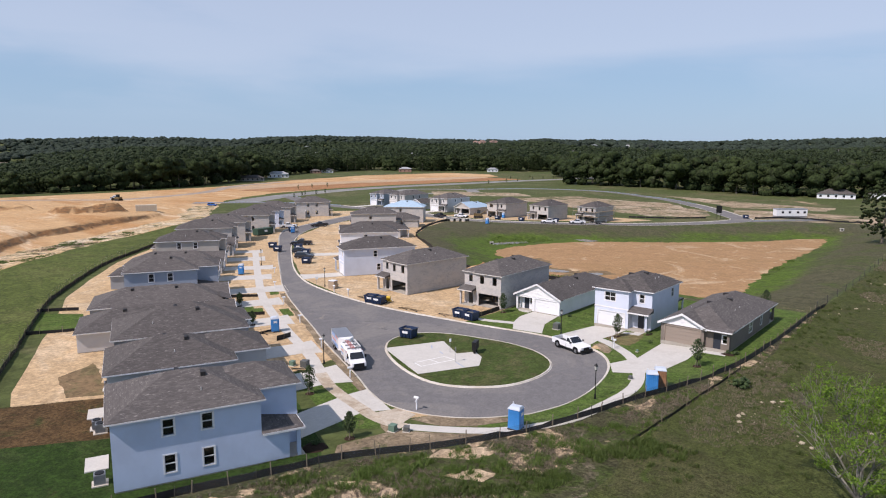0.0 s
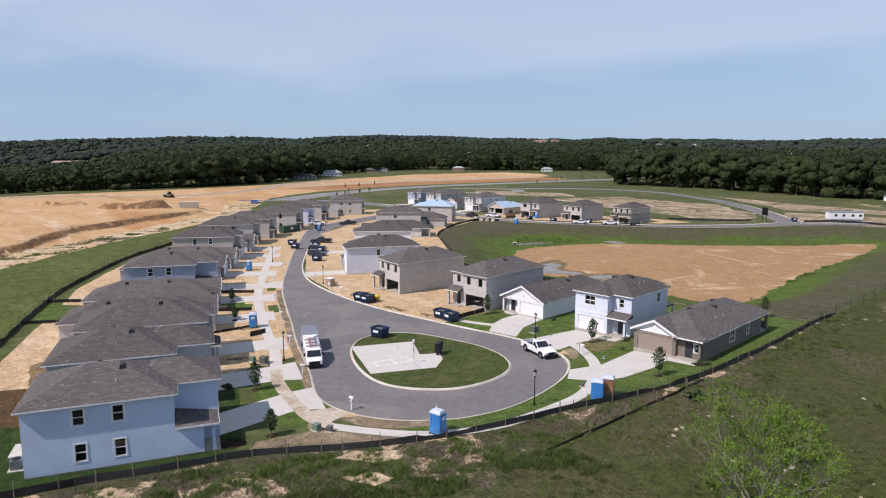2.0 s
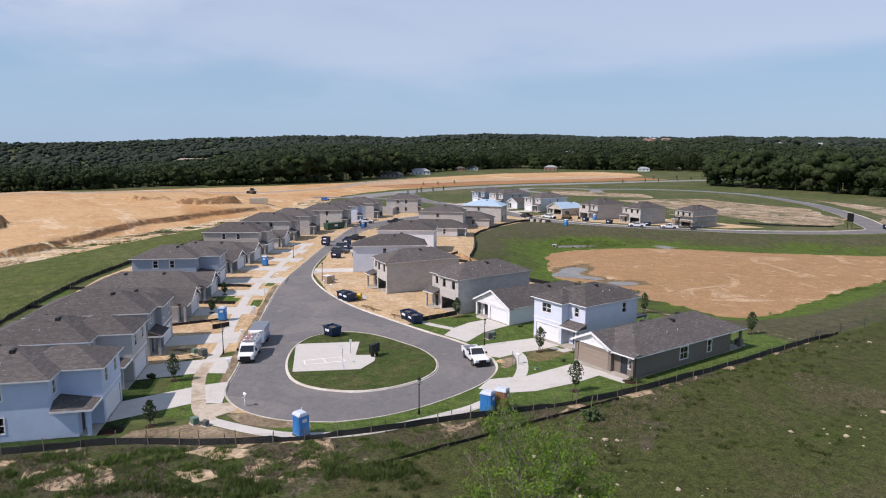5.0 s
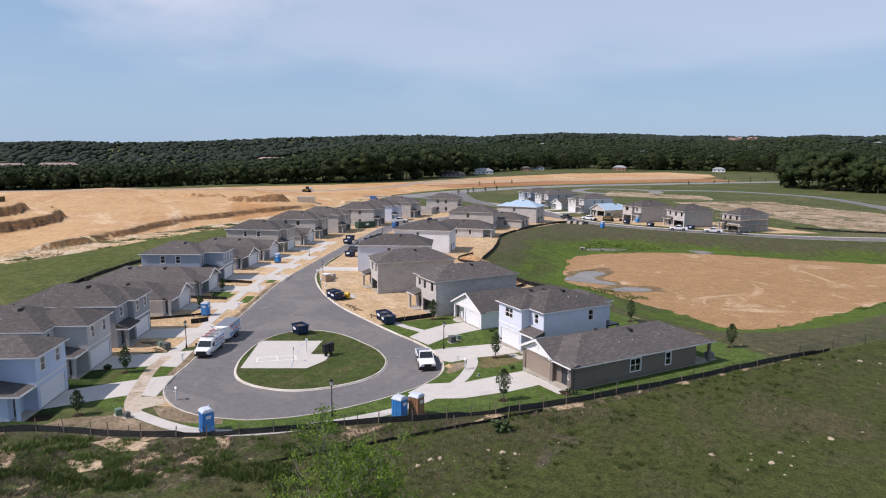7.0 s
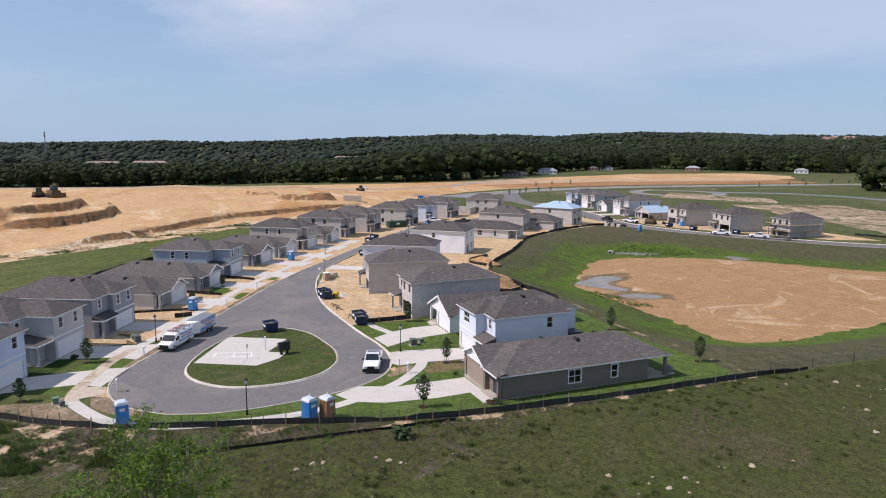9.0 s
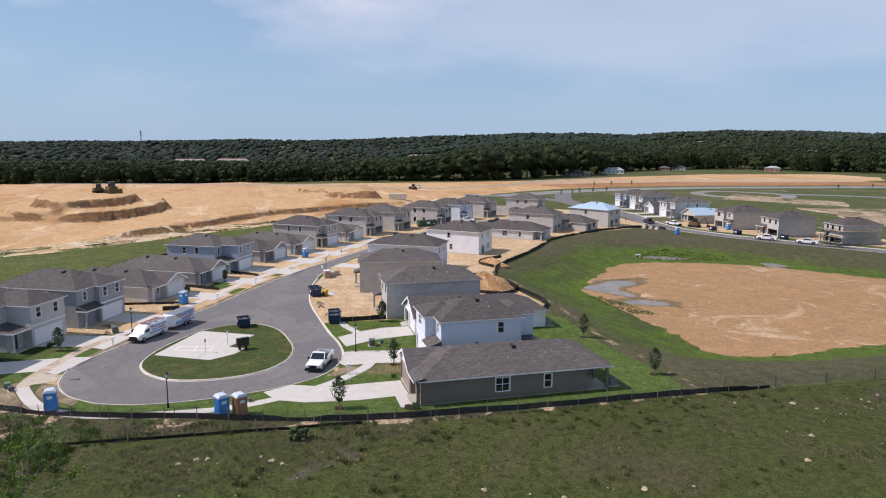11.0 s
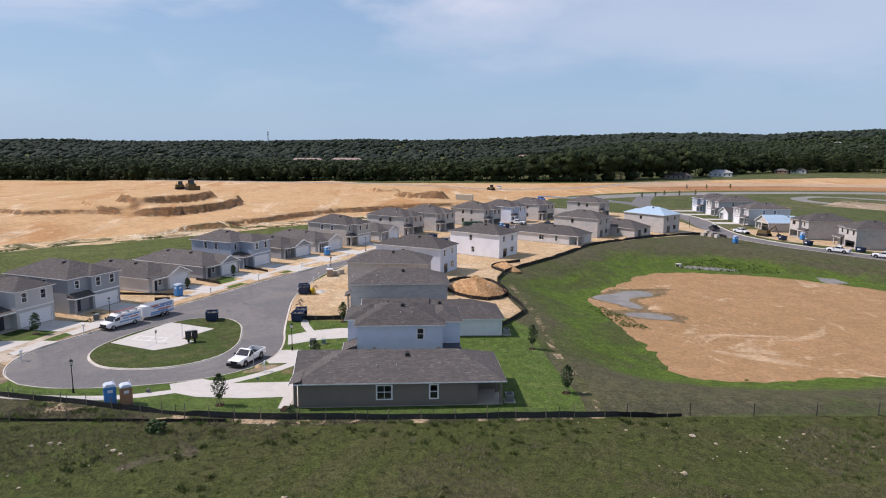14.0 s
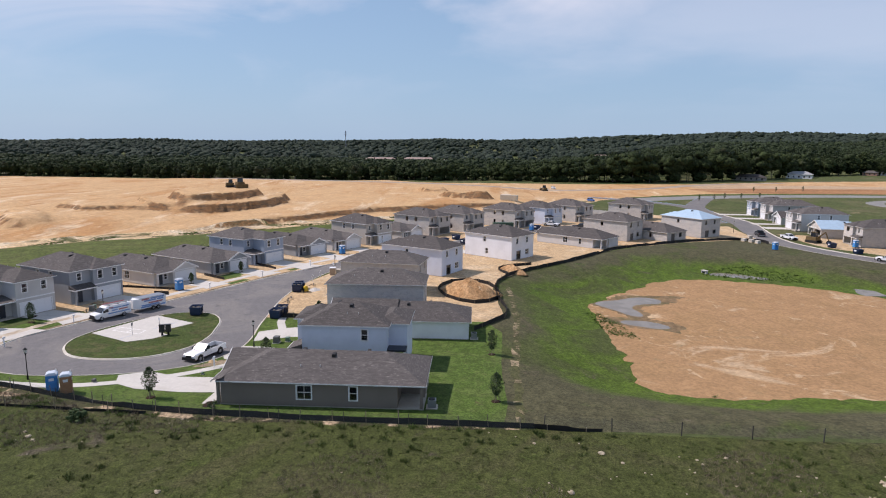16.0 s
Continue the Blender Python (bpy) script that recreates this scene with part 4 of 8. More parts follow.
def build_ground():
    pts, edges = [], []

    def ring(poly):
        s = len(pts)
        pts.extend(Vector(p) for p in poly)
        n = len(poly)
        edges.extend((s + i, s + (i + 1) % n) for i in range(n))

    for p in ROADS:
        ring(p)
    for _, p, _ in PAVED:
        ring(p)
    for _, p, _ in REGIONS:
        if p:
            ring(p)
    rng = random.Random(5)

    def grid(x0, x1, y0, y1, s, skip=None, jit=0.3):
        x = x0
        while x <= x1:
            y = y0
            while y <= y1:
                if not (skip and skip[0] < x < skip[1] and skip[2] < y < skip[3]):
                    pts.append(Vector((x + s * jit * (rng.random() - 0.5), y + s * jit * (rng.random() - 0.5))))
                y += s
            x += s

    near = (-130, 20, -10, 200)
    mid = (-330, 60, -130, 400)
    grid(*near, 3.0)
    grid(*mid, 6.0, near)
    grid(-1000, 700, -800, 1200, 45.0, mid)
    grid(-110, -70, 132, 160, 1.2)
    grid(-130, -100, 165, 195, 1.4)
    grid(-272, -184, -54, 34, 1.5)
    grid(-332, -252, 72, 130, 2.2)
    grid(-190, -140, -55, -5, 3.0)
    for k in range(1, 60):                       # both sides of the cut bank
        for (ax, ay), (bx, by) in zip(BANK_LINE, BANK_LINE[1:]):
            n = max(1, int(math.hypot(bx - ax, by - ay) / 1.8))
            if k <= n and ay > -10 and by < 125:
                for d in (-3, -1.5, -0.4, 0.8, 2.2, 4):
                    q = math.hypot(bx - ax, by - ay)
                    pts.append(Vector((ax + (bx - ax) * k / n - (by - ay) / q * d + rng.random() * 0.6, ay + (by - ay) * k / n + (bx - ax) / q * d + rng.random() * 0.6)))
    for r in (1000, 1150, 1300, 1500, 1700, 1950, 2200, 2500, 2800, 3100, 3400, 3800, 4200, 4700):
        for i in range(96):
            a = 2 * math.pi * i / 96
            pts.append(Vector((r * math.cos(a), r * math.sin(a))))
    out = geometry.delaunay_2d_cdt(pts, edges, [], 0, 0.02)
    vv, ff = out[0], out[2]
    hh = [land(p.x, p.y) for p in vv]
    layers = [("road", p, None) for p in ROADS] + [("paved", p, i) for i, (_, p, _) in enumerate(PAVED)]
    boxes = [(min(q[0] for q in p), max(q[0] for q in p), min(q[1] for q in p), max(q[1] for q in p)) for _, p, _ in layers]
    rboxes = [(min(q[0] for q in p), max(q[0] for q in p), min(q[1] for q in p), max(q[1] for q in p)) if p else None for _, p, _ in REGIONS]
    mats = []
    for _, _, m in REGIONS:
        if m not in mats:
            mats.append(m)
    mats.append(BANK)
    mats.append(MUD)
    ground, road = Shape(), Shape()
    paved = [Shape() for _ in PAVED]

    def put(shape, tri, dz, k=0):
        a, b, c = (vv[i] for i in tri)
        if (b.x - a.x) * (c.y - a.y) - (b.y - a.y) * (c.x - a.x) < 0:
            tri = tri[::-1]
        shape.quad(*[(vv[i].x, vv[i].y, hh[i] + dz) for i in tri], k=k)

    for f in ff:
        for j in range(1, len(f) - 1):
            tri = (f[0], f[j], f[j + 1])
            cx, cy = sum(vv[i].x for i in tri) / 3, sum(vv[i].y for i in tri) / 3
            done = False
            in_isle = inside(cx, cy, ISLAND)
            for (kind, p, i), bx in zip(reversed(layers), reversed(boxes)):
                if not (bx[0] <= cx <= bx[1] and bx[2] <= cy <= bx[3]) or (kind == "road" and in_isle):
                    continue
                if inside(cx, cy, p):
                    if kind == "road":
                        put(road, tri, -0.10)
                    else:
                        if not in_isle and inside(cx, cy, STREET):
                            continue
                        put(paved[i], tri, 0.03)
                    done = True
                    break
            if done:
                continue
            for (name, p, m), bx in zip(REGIONS, rboxes):
                if p is None or (bx[0] <= cx <= bx[1] and bx[2] <= cy <= bx[3] and inside(cx, cy, p)):
                    k = mats.index(m)
                    z = [hh[i] for i in tri]
                    if name == "basin" and dip(cx, cy) > 0.045 + 0.04 * noise.noise(Vector((cx * 0.3, cy * 0.3, 1))):
                        k = len(mats) - 1
                    put(ground, tri, 0.0, k)
                    break
    g = solo("ground", ground, mats, "open ground of grass, sandy dirt, bare orange sand and turf", "ground", kind="structure")
    r = solo("road", road, ASPHALT, "grey asphalt street with a turning loop and pale worn patches", "road", kind="structure")
    for ob in (g, r):
        bm = bmesh.new()
        bm.from_mesh(ob.data)
        bmesh.ops.remove_doubles(bm, verts=bm.verts, dist=0.004)
        for f in bm.faces:
            f.smooth = True
        bm.to_mesh(ob.data)
        bm.free()
    for (name, p, m), s in zip(PAVED, paved):
        if s.f:
            for i in range(len(p)):                # edges of the slab
                (ax, ay), (bx, by) = p[i], p[(i + 1) % len(p)]
                za, zb = land(ax, ay), land(bx, by)
                s.quad((ax, ay, za - 0.12), (bx, by, zb - 0.12), (bx, by, zb + 0.03), (ax, ay, za + 0.03))
            solo(name, s, m, {"driveway": "pale poured concrete driveway between lawn and garage", "sidewalk": "pale concrete sidewalk along the kerb", "front_walk": "short concrete walk to a front door",
                              "parking_pad": "bare white concrete pad on the grass island"}[name], "pavement", kind="structure")


build_ground()


def kerb(line, inward, closed=False):
    """A concrete gutter and kerb; inward is the side of the road."""
    prof = [(0.14, -0.094), (0.06, -0.07), (0.0, 0.035), (-0.16, 0.055), (-0.18, -0.05)]
    s = Shape()
    lines = [offset(line, inward * d, closed) for d, _ in prof]
    n = len(line)
    for i in range(n if closed else n - 1):
        j = (i + 1) % n
        for k in range(len(prof) - 1):
            a, b, c, d = lines[k][i], lines[k][j], lines[k + 1][j], lines[k + 1][i]
            za, zb = land(*line[i]), land(*line[j])
            q = [(*a, za + prof[k][1]), (*b, zb + prof[k][1]), (*c, zb + prof[k + 1][1]), (*d, za + prof[k + 1][1])]
            s.quad(*(q if inward < 0 else q[::-1]))
    solo("kerb", s, CURB, "pale concrete kerb and gutter along the asphalt", "kerb", kind="structure")


kerb(STREET_LEFT, -1)
kerb(STREET_RIGHT, -1)
kerb(ISLAND, -1 if sum(a[0] * b[1] - a[1] * b[0] for a, b in zip(ISLAND, ISLAND[1:])) > 0 else 1, True)
kerb(offset(FAR_STREET, 4.3)[8:48], -1)
kerb(offset(FAR_STREET, -4.3)[16:48], 1)

# standing water in the basin
wm, wnt, wb = nodes_of("pond_water", 0.22, 0.0, 0.35)
wv = position(wnt)
wnt.links.new(blend(wnt, span(wnt, noise_tex(wnt, wv, 0.25, 3.0), 0.4, 0.65), (0.17, 0.145, 0.11), (0.22, 0.19, 0.15)), wb.inputs["Base Color"])
bump(wnt, wb, noise_tex(wnt, wv, 3.0, 3.0), 0.05, 0.02)
s = Shape()
s.quad((-112, 128, -3.81), (-66, 128, -3.81), (-66, 164, -3.81), (-112, 164, -3.81))
s.quad((-138, 164, -3.81), (-100, 164, -3.81), (-100, 199, -3.81), (-138, 199, -3.81))
solo("water", s, wm, "shallow grey rainwater puddles on the basin floor", "water", kind="structure")


# ---------------------------------------------------------------- house materials
def stucco(name, c):
    m, nt, b = nodes_of(name, 0.85, 0.0, 0.25)
    v = local(nt)
    n1, n2 = noise_tex(nt, v, 0.35, 4.0, 0.6), noise_tex(nt, v, 14.0, 3.0, 0.6)
    col = blend(nt, span(nt, n1, 0.35, 0.7, 0.0, 1.0), c, tuple(0.9 * x for x in c))
    nt.links.new(col, b.inputs["Base Color"])
    bump(nt, b, n2, 0.12, 0.02)
    return m


def block_wall():
    m, nt, b = nodes_of("concrete_block", 0.95, 0.0, 0.15)
    v = local(nt)
    sw = nt.nodes.new("ShaderNodeSeparateXYZ")
    nt.links.new(v, sw.inputs[0])
    ad = nt.nodes.new("ShaderNodeMath")
    nt.links.new(sw.outputs[0], ad.inputs[0])
    nt.links.new(sw.outputs[1], ad.inputs[1])
    cb = nt.nodes.new("ShaderNodeCombineXYZ")
    nt.links.new(ad.outputs[0], cb.inputs[0])
    nt.links.new(sw.outputs[2], cb.inputs[1])
    br = nt.nodes.new("ShaderNodeTexBrick")
    br.inputs["Scale"].default_value = 1.0
    br.inputs["Brick Width"].default_value = 0.40
    br.inputs["Row Height"].default_value = 0.20
    br.inputs["Mortar Size"].default_value = 0.012
    br.inputs["Color1"].default_value = (0.47, 0.455, 0.44, 1)
    br.inputs["Color2"].default_value = (0.37, 0.36, 0.35, 1)
    br.inputs["Mortar"].default_value = (0.53, 0.515, 0.49, 1)
    nt.links.new(cb.outputs[0], br.inputs["Vector"])
    n1 = noise_tex(nt, position(nt, (1, 1, 2.2)), 0.5, 5.0, 0.6)
    col = blend(nt, span(nt, n1, 0.42, 0.62, 0.0, 0.75), br.outputs["Color"], (0.52, 0.49, 0.45))
    nt.links.new(col, b.inputs["Base Color"])
    bump(nt, b, br.outputs["Fac"], -0.3, 0.01)
    return m


def shingles(name, c1, c2):
    m, nt, b = nodes_of(name, 0.93, 0.0, 0.2)
    v = local(nt)
    info = nt.nodes.new("ShaderNodeObjectInfo")
    rows = nt.nodes.new("ShaderNodeTexBrick")
    rows.inputs["Scale"].default_value = 1.0
    rows.inputs["Brick Width"].default_value = 0.62
    rows.inputs["Row Height"].default_value = 0.16
    rows.inputs["Mortar Size"].default_value = 0.008
    rows.inputs["Color1"].default_value = (*c1, 1)
    rows.inputs["Color2"].default_value = (*c2, 1)
    rows.inputs["Mortar"].default_value = tuple([0.55 * x for x in c1] + [1])
    sw = nt.nodes.new("ShaderNodeSeparateXYZ")
    nt.links.new(v, sw.inputs[0])
    ad = nt.nodes.new("ShaderNodeMath")
    nt.links.new(sw.outputs[0], ad.inputs[0])
    nt.links.new(sw.outputs[1], ad.inputs[1])
    cb = nt.nodes.new("ShaderNodeCombineXYZ")
    nt.links.new(ad.outputs[0], cb.inputs[0])
    mz = nt.nodes.new("ShaderNodeMath")
    mz.operation = "MULTIPLY"
    mz.inputs[1].default_value = 2.2
    nt.links.new(sw.outputs[2], mz.inputs[0])
    nt.links.new(mz.outputs[0], cb.inputs[1])
    nt.links.new(cb.outputs[0], rows.inputs["Vector"])
    n1 = noise_tex(nt, local(nt, (1, 1, 6)), 1.7, 4.0, 0.7)
    n2 = noise_tex(nt, v, 0.3, 3.0, 0.5)
    col = blend(nt, span(nt, n1, 0.5, 0.72, 0.0, 0.8), rows.outputs["Color"], tuple(1.5 * x for x in c1))
    col = blend(nt, span(nt, n2, 0.4, 0.7, 0.0, 0.5), col, c2)
    n3 = noise_tex(nt, local(nt, (1.6, 1.6, 13)), 1.3, 3.0, 0.6)
    col = blend(nt, span(nt, n3, 0.60, 0.70, 0.0, 0.75), col, tuple(2.1 * x for x in c1))
    hs = nt.nodes.new("ShaderNodeHueSaturation")
    nt.links.new(span(nt, info.outputs["Random"], 0.0, 1.0, 0.88, 1.14), hs.inputs["Value"])
    nt.links.new(col, hs.inputs["Color"])
    nt.links.new(hs.outputs["Color"], b.inputs["Base Color"])
    bump(nt, b, rows.outputs["Fac"], -0.35, 0.02)
    return m


WALLS = {"pale_blue": stucco("pale_blue_paint", (0.53, 0.62, 0.78)), "warm_grey": stucco("warm_grey_paint", (0.53, 0.515, 0.50)), "slate_grey": stucco("slate_grey_paint", (0.31, 0.33, 0.355)),
         "light_grey": stucco("light_grey_paint", (0.60, 0.59, 0.58)), "blue_grey": stucco("blue_grey_paint", (0.335, 0.385, 0.46)), "tan_grey": stucco("tan_grey_paint", (0.44, 0.41, 0.37)),
         "ice_blue": stucco("ice_blue_paint", (0.62, 0.67, 0.77)), "white": stucco("white_paint", (0.80, 0.81, 0.84)), "taupe": stucco("taupe_paint", (0.205, 0.172, 0.145)), "block": block_wall()}
ROOFS = {"shingle": shingles("charcoal_shingles", (0.108, 0.098, 0.092), (0.076, 0.069, 0.066)), "blue_wrap": plain("pale_blue_roof_wrap", (0.36, 0.49, 0.60), 0.5, 0.0, 0.4, 0.12, 1.2)}
TRIM = plain("white_trim", (0.80, 0.80, 0.80), 0.55)
GDOOR = plain("white_garage_door", (0.76, 0.77, 0.79), 0.45, 0.0, 0.4, 0.05)
TAUPE_DOOR = plain("taupe_garage_door", (0.30, 0.245, 0.20), 0.5, 0.0, 0.4, 0.05)
DOOR = plain("dark_front_door", (0.03, 0.036, 0.05), 0.4)
LUMBER = plain("raw_lumber", (0.42, 0.30, 0.17), 0.85)
METAL = plain("grey_metal", (0.35, 0.36, 0.38), 0.4, 0.7)
BLACK = plain("black_metal", (0.012, 0.012, 0.013), 0.45, 0.3)
VENT = plain("dark_roof_vent", (0.022, 0.02, 0.02), 0.6)
PVC = plain("white_pipe", (0.52, 0.52, 0.51), 0.5)
SLAB = mottled("house_slab", (0.42, 0.39, 0.34), (0.36, 0.33, 0.28), 0.5, 3.0, 0.9)
GLASS, gnt, gb = nodes_of("window_glass", 0.03, 0.0, 0.5)
gb.inputs["Base Color"].default_value = (0.55, 0.60, 0.66, 1)
gb.inputs["Transmission Weight"].default_value = 1.0
gb.inputs["IOR"].default_value = 1.45
# paint for the shade of unlit rooms, used on sheets in openings
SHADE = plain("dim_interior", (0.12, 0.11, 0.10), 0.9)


def wall_panel(s, p, u, n, length, height, holes, thick=0.18, base=0.0):
    """A wall with thickness whose openings go through; p start, u along, n outward."""
    xs = sorted({0.0, length, *[h[0] for h in holes], *[h[2] for h in holes]})
    zs = sorted({base, height, *[h[1] for h in holes], *[h[3] for h in holes]})
    P = lambda a, z, t: (p[0] + u[0] * a - n[0] * t, p[1] + u[1] * a - n[1] * t, z)
    for xa, xb in zip(xs, xs[1:]):
        for za, zb in zip(zs, zs[1:]):
            mx, mz = (xa + xb) / 2, (za + zb) / 2
            if any(h[0] < mx < h[2] and h[1] < mz < h[3] for h in holes):
                continue
            s.quad(P(xa, za, 0), P(xb, za, 0), P(xb, zb, 0), P(xa, zb, 0))
            s.quad(P(xb, za, thick), P(xa, za, thick), P(xa, zb, thick), P(xb, zb, thick))
    for a, b, c, d in holes:
        s.quad(P(a, b, 0), P(a, b, thick), P(c, b, thick), P(c, b, 0))
        s.quad(P(a, d, 0), P(c, d, 0), P(c, d, thick), P(a, d, thick))
        s.quad(P(a, b, 0), P(a, d, 0), P(a, d, thick), P(a, b, thick))
        s.quad(P(c, b, 0), P(c, b, thick), P(c, d, thick), P(c, d, 0))


def hip(s, x0, y0, x1, y1, z, slope, front=True, back=True, thick=0.10):
    """Hip slopes over an eave rectangle; ends that are off stay gables."""
    w, d = x1 - x0, y1 - y0
    if w <= d:
        rz, cx = z + w / 2 * slope, (x0 + x1) / 2
        ya, yb = (y0 + w / 2 if front else y0), (y1 - w / 2 if back else y1)
        A, B, C, D, R, Q = (x0, y0, z), (x1, y0, z), (x1, y1, z), (x0, y1, z), (cx, ya, rz), (cx, yb, rz)
        s.quad(A, B, R)
        s.quad(B, C, Q, R)
        s.quad(C, D, Q)
        s.quad(D, A, R, Q)
    else:
        rz, cy = z + d / 2 * slope, (y0 + y1) / 2
        A, B, C, D, R, Q = (x0, y0, z), (x1, y0, z), (x1, y1, z), (x0, y1, z), (x0 + d / 2, cy, rz), (x1 - d / 2, cy, rz)
        s.quad(A, B, Q, R)
        s.quad(B, C, Q)
        s.quad(C, D, R, Q)
        s.quad(D, A, R)
    return rz


def eaves(f, x0, y0, x1, y1, z, h=0.13, t=0.012):
    """Fascia boards and soffit under an eave rectangle, in one piece."""
    def ring(d, zz):
        return [(x0 - d, y0 - d, zz), (x1 + d, y0 - d, zz), (x1 + d, y1 + d, zz), (x0 - d, y1 + d, zz)]
    f.loft([ring(-0.25, z - h + 0.01), ring(0.0, z - h), ring(t, z - h), ring(t, z - 0.01), ring(-0.02, z - 0.005), ring(-0.25, z - h + 0.02)], caps=False)
    f.quad(*ring(-0.25, z - h + 0.015)[::-1])


def window(house, p, u, n, a, z0, w, h, bare=False, twin=False):
    """A sash window with trim in an opening of a wall."""
    if bare:
        return
    win = new("window")
    win.parent = house
    P = lambda x, z, t: (p[0] + u[0] * (a + x) + n[0] * t, p[1] + u[1] * (a + x) + n[1] * t, z0 + z)

    def bar(s, x0, zb, x1, zt, t0, t1):
        c = [P(x0, zb, t1), P(x1, zb, t1), P(x1, zt, t1), P(x0, zt, t1), P(x0, zb, t0), P(x1, zb, t0), P(x1, zt, t0), P(x0, zt, t0)]
        k = len(s.v)
        s.v += c
        for q in ((0, 1, 2, 3), (1, 5, 6, 2), (5, 4, 7, 6), (4, 0, 3, 7), (3, 2, 6, 7), (4, 5, 1, 0)):
            s.f.append(tuple(k + i for i in q))
            s.k.append(0)

    s = Shape()
    g = 0.11
    bar(s, -g, -g, 0, h + g, -0.02, 0.035)
    bar(s, w, -g, w + g, h + g, -0.02, 0.035)
    bar(s, 0, -g, w, 0, -0.02, 0.035)
    bar(s, 0, h, w, h + g, -0.02, 0.035)
    part("frame", s, TRIM, win)
    s = Shape()
    bar(s, 0, h / 2 - 0.035, w, h / 2 + 0.035, -0.09, -0.02)
    for x in ([0, w / 2 - 0.03, w - 0.05] if twin else [0, w - 0.05]):
        bar(s, x, 0, x + (0.06 if x else 0.05), h, -0.09, -0.03)
    part("sash", s, TRIM, win)
    cells = [(0, w / 2), (w / 2, w)] if twin else [(0, w)]
    for x0, x1 in cells:
        s = Shape()
        bar(s, x0 + 0.04, 0.03, x1 - 0.04, h - 0.03, -0.075, -0.065)
        part("pane", s, GLASS, win).visible_shadow = False
    # added dark sheet stands in for the unlit room behind the panes
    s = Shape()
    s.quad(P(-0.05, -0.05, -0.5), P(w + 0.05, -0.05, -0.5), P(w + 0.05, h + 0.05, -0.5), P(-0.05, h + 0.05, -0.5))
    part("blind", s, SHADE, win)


def build_house(h):
    w, d, two = h["w"], h["d"], h["floors"] == 2
    bare = h["look"] == "block"
    wallm = WALLS[h["wall"]]
    trim = TRIM if not bare else plain("primed_fascia", (0.62, 0.60, 0.56), 0.7)
    x, y = of_house(h, 0, 0)
    cx, cy = of_house(h, w / 2, d / 2)
    base = max(land(*of_house(h, a, b)) for a in (0, w) for b in (0, d)) + 0.10
    words = {"pale_blue": "pale blue", "warm_grey": "warm grey", "slate_grey": "slate grey", "light_grey": "light grey", "blue_grey": "blue-grey", "tan_grey": "tan grey", "ice_blue": "ice blue", "white": "white",
             "taupe": "taupe brown", "block": "unfinished grey concrete-block"}[h["wall"]]
    label = "%s %s house with a %s roof" % (words, "two-storey" if two else "one-storey", "blue-wrapped" if h.get("roof") else "charcoal shingle")
    ho = thing("house", pose(x, y, base, 0, 0, h["at"][2]), label, "house", "houses of the new estate")
    H = 5.65 if two else 2.55
    g0, g1 = garage_span(h)
    j = h["jut"]
    right = h["side"] == "R"
    slope = 0.42
    o = 0.38
    gd0, gd1 = g0 + 0.55, g1 - 0.55
    pe0, pe1 = (0.0, g0) if right else (g1, w)          # the porch's stretch of the front
    # front of the garage block
    holes = [(gd0 - g0, 0.0, gd1 - g0, 2.15)]
    wins = []
    gw = g1 - g0
    if two:
        if h["style"] in ("C", "D") and not right:
            wins += [(gw * 0.30, 3.85, 1.7, 1.25, True)]
        else:
            wins += [(gw * 0.16, 3.82, 0.85, 1.35, False), (gw * 0.66, 3.82, 0.85, 1.35, False)]
    walls = [((g0, -j), (1, 0), (0, -1), gw, holes, wins)]
    # porch front, sides and back of the main block
    pw = pe1 - pe0
    dh = [(pw * 0.32, 0.0, pw * 0.32 + 0.95, 2.08)]
    pwins = [(pw * 0.36, 3.9, 0.75, 1.2, False)] if two else [(pw * 0.68, 0.9, 0.7, 1.0, False)]
    deep = 2.3 if two and j > 3 else 0.0               # how far a low entry block stands before the main wall
    walls.append(((pe0, 0.0), (1, 0), (0, -1), pw, [] if deep else dh, pwins))
    if j > 0.05:
        walls.append(((g0, 0.0) if right else (g1, -j), (0, -1) if right else (0, 1), (-1, 0) if right else (1, 0), j, [], []))      # inner return of the garage
    gs = [(d * 0.34, 3.9, 0.85, 1.3, False), (d * 0.60, 3.9, 0.85, 1.3, False), (d * 0.34, 0.8, 0.85, 1.45, False), (d * 0.60, 0.8, 0.85, 1.45, False)] if two else \
         [(d * 0.38, 0.75, 1.5, 1.4, True), (d * 0.64, 0.75, 0.8, 1.4, False)]
    if h["style"] in ("C",):
        gs = [(d * 0.70, 3.85, 0.8, 1.3, False)]
    if h["style"] in ("D", "W"):
        gs = []
    if h["style"] == "E":
        gs = [(d * 0.35, 3.85, 0.8, 1.2, False), (d * 0.40, 0.9, 0.8, 1.3, False)]
    lw = [(d - a - ww, b, ww, hh, t) for a, b, ww, hh, t in gs]
    # left wall runs back to front, right wall front to back
    jl, jr = (0.0, j) if right else (j, 0.0)
    lan = 2.6 if h.get("lanai") else 0.0
    walls.append(((0.0, d), (0, -1), (-1, 0), d + jl, [], lw))
    walls.append(((w, -jr), (0, 1), (1, 0), d + jr - lan, [], [(a + jr, b, ww, hh, t) for a, b, ww, hh, t in gs]))
    back = [(w * 0.22, 0.0, w * 0.22 + 1.8, 2.08)]
    bw = [(w * 0.62, 0.85, 1.5, 1.3, True)] + ([(w * 0.2, 3.85, 0.8, 1.3, False), (w * 0.65, 3.85, 0.8, 1.3, False)] if two else [])
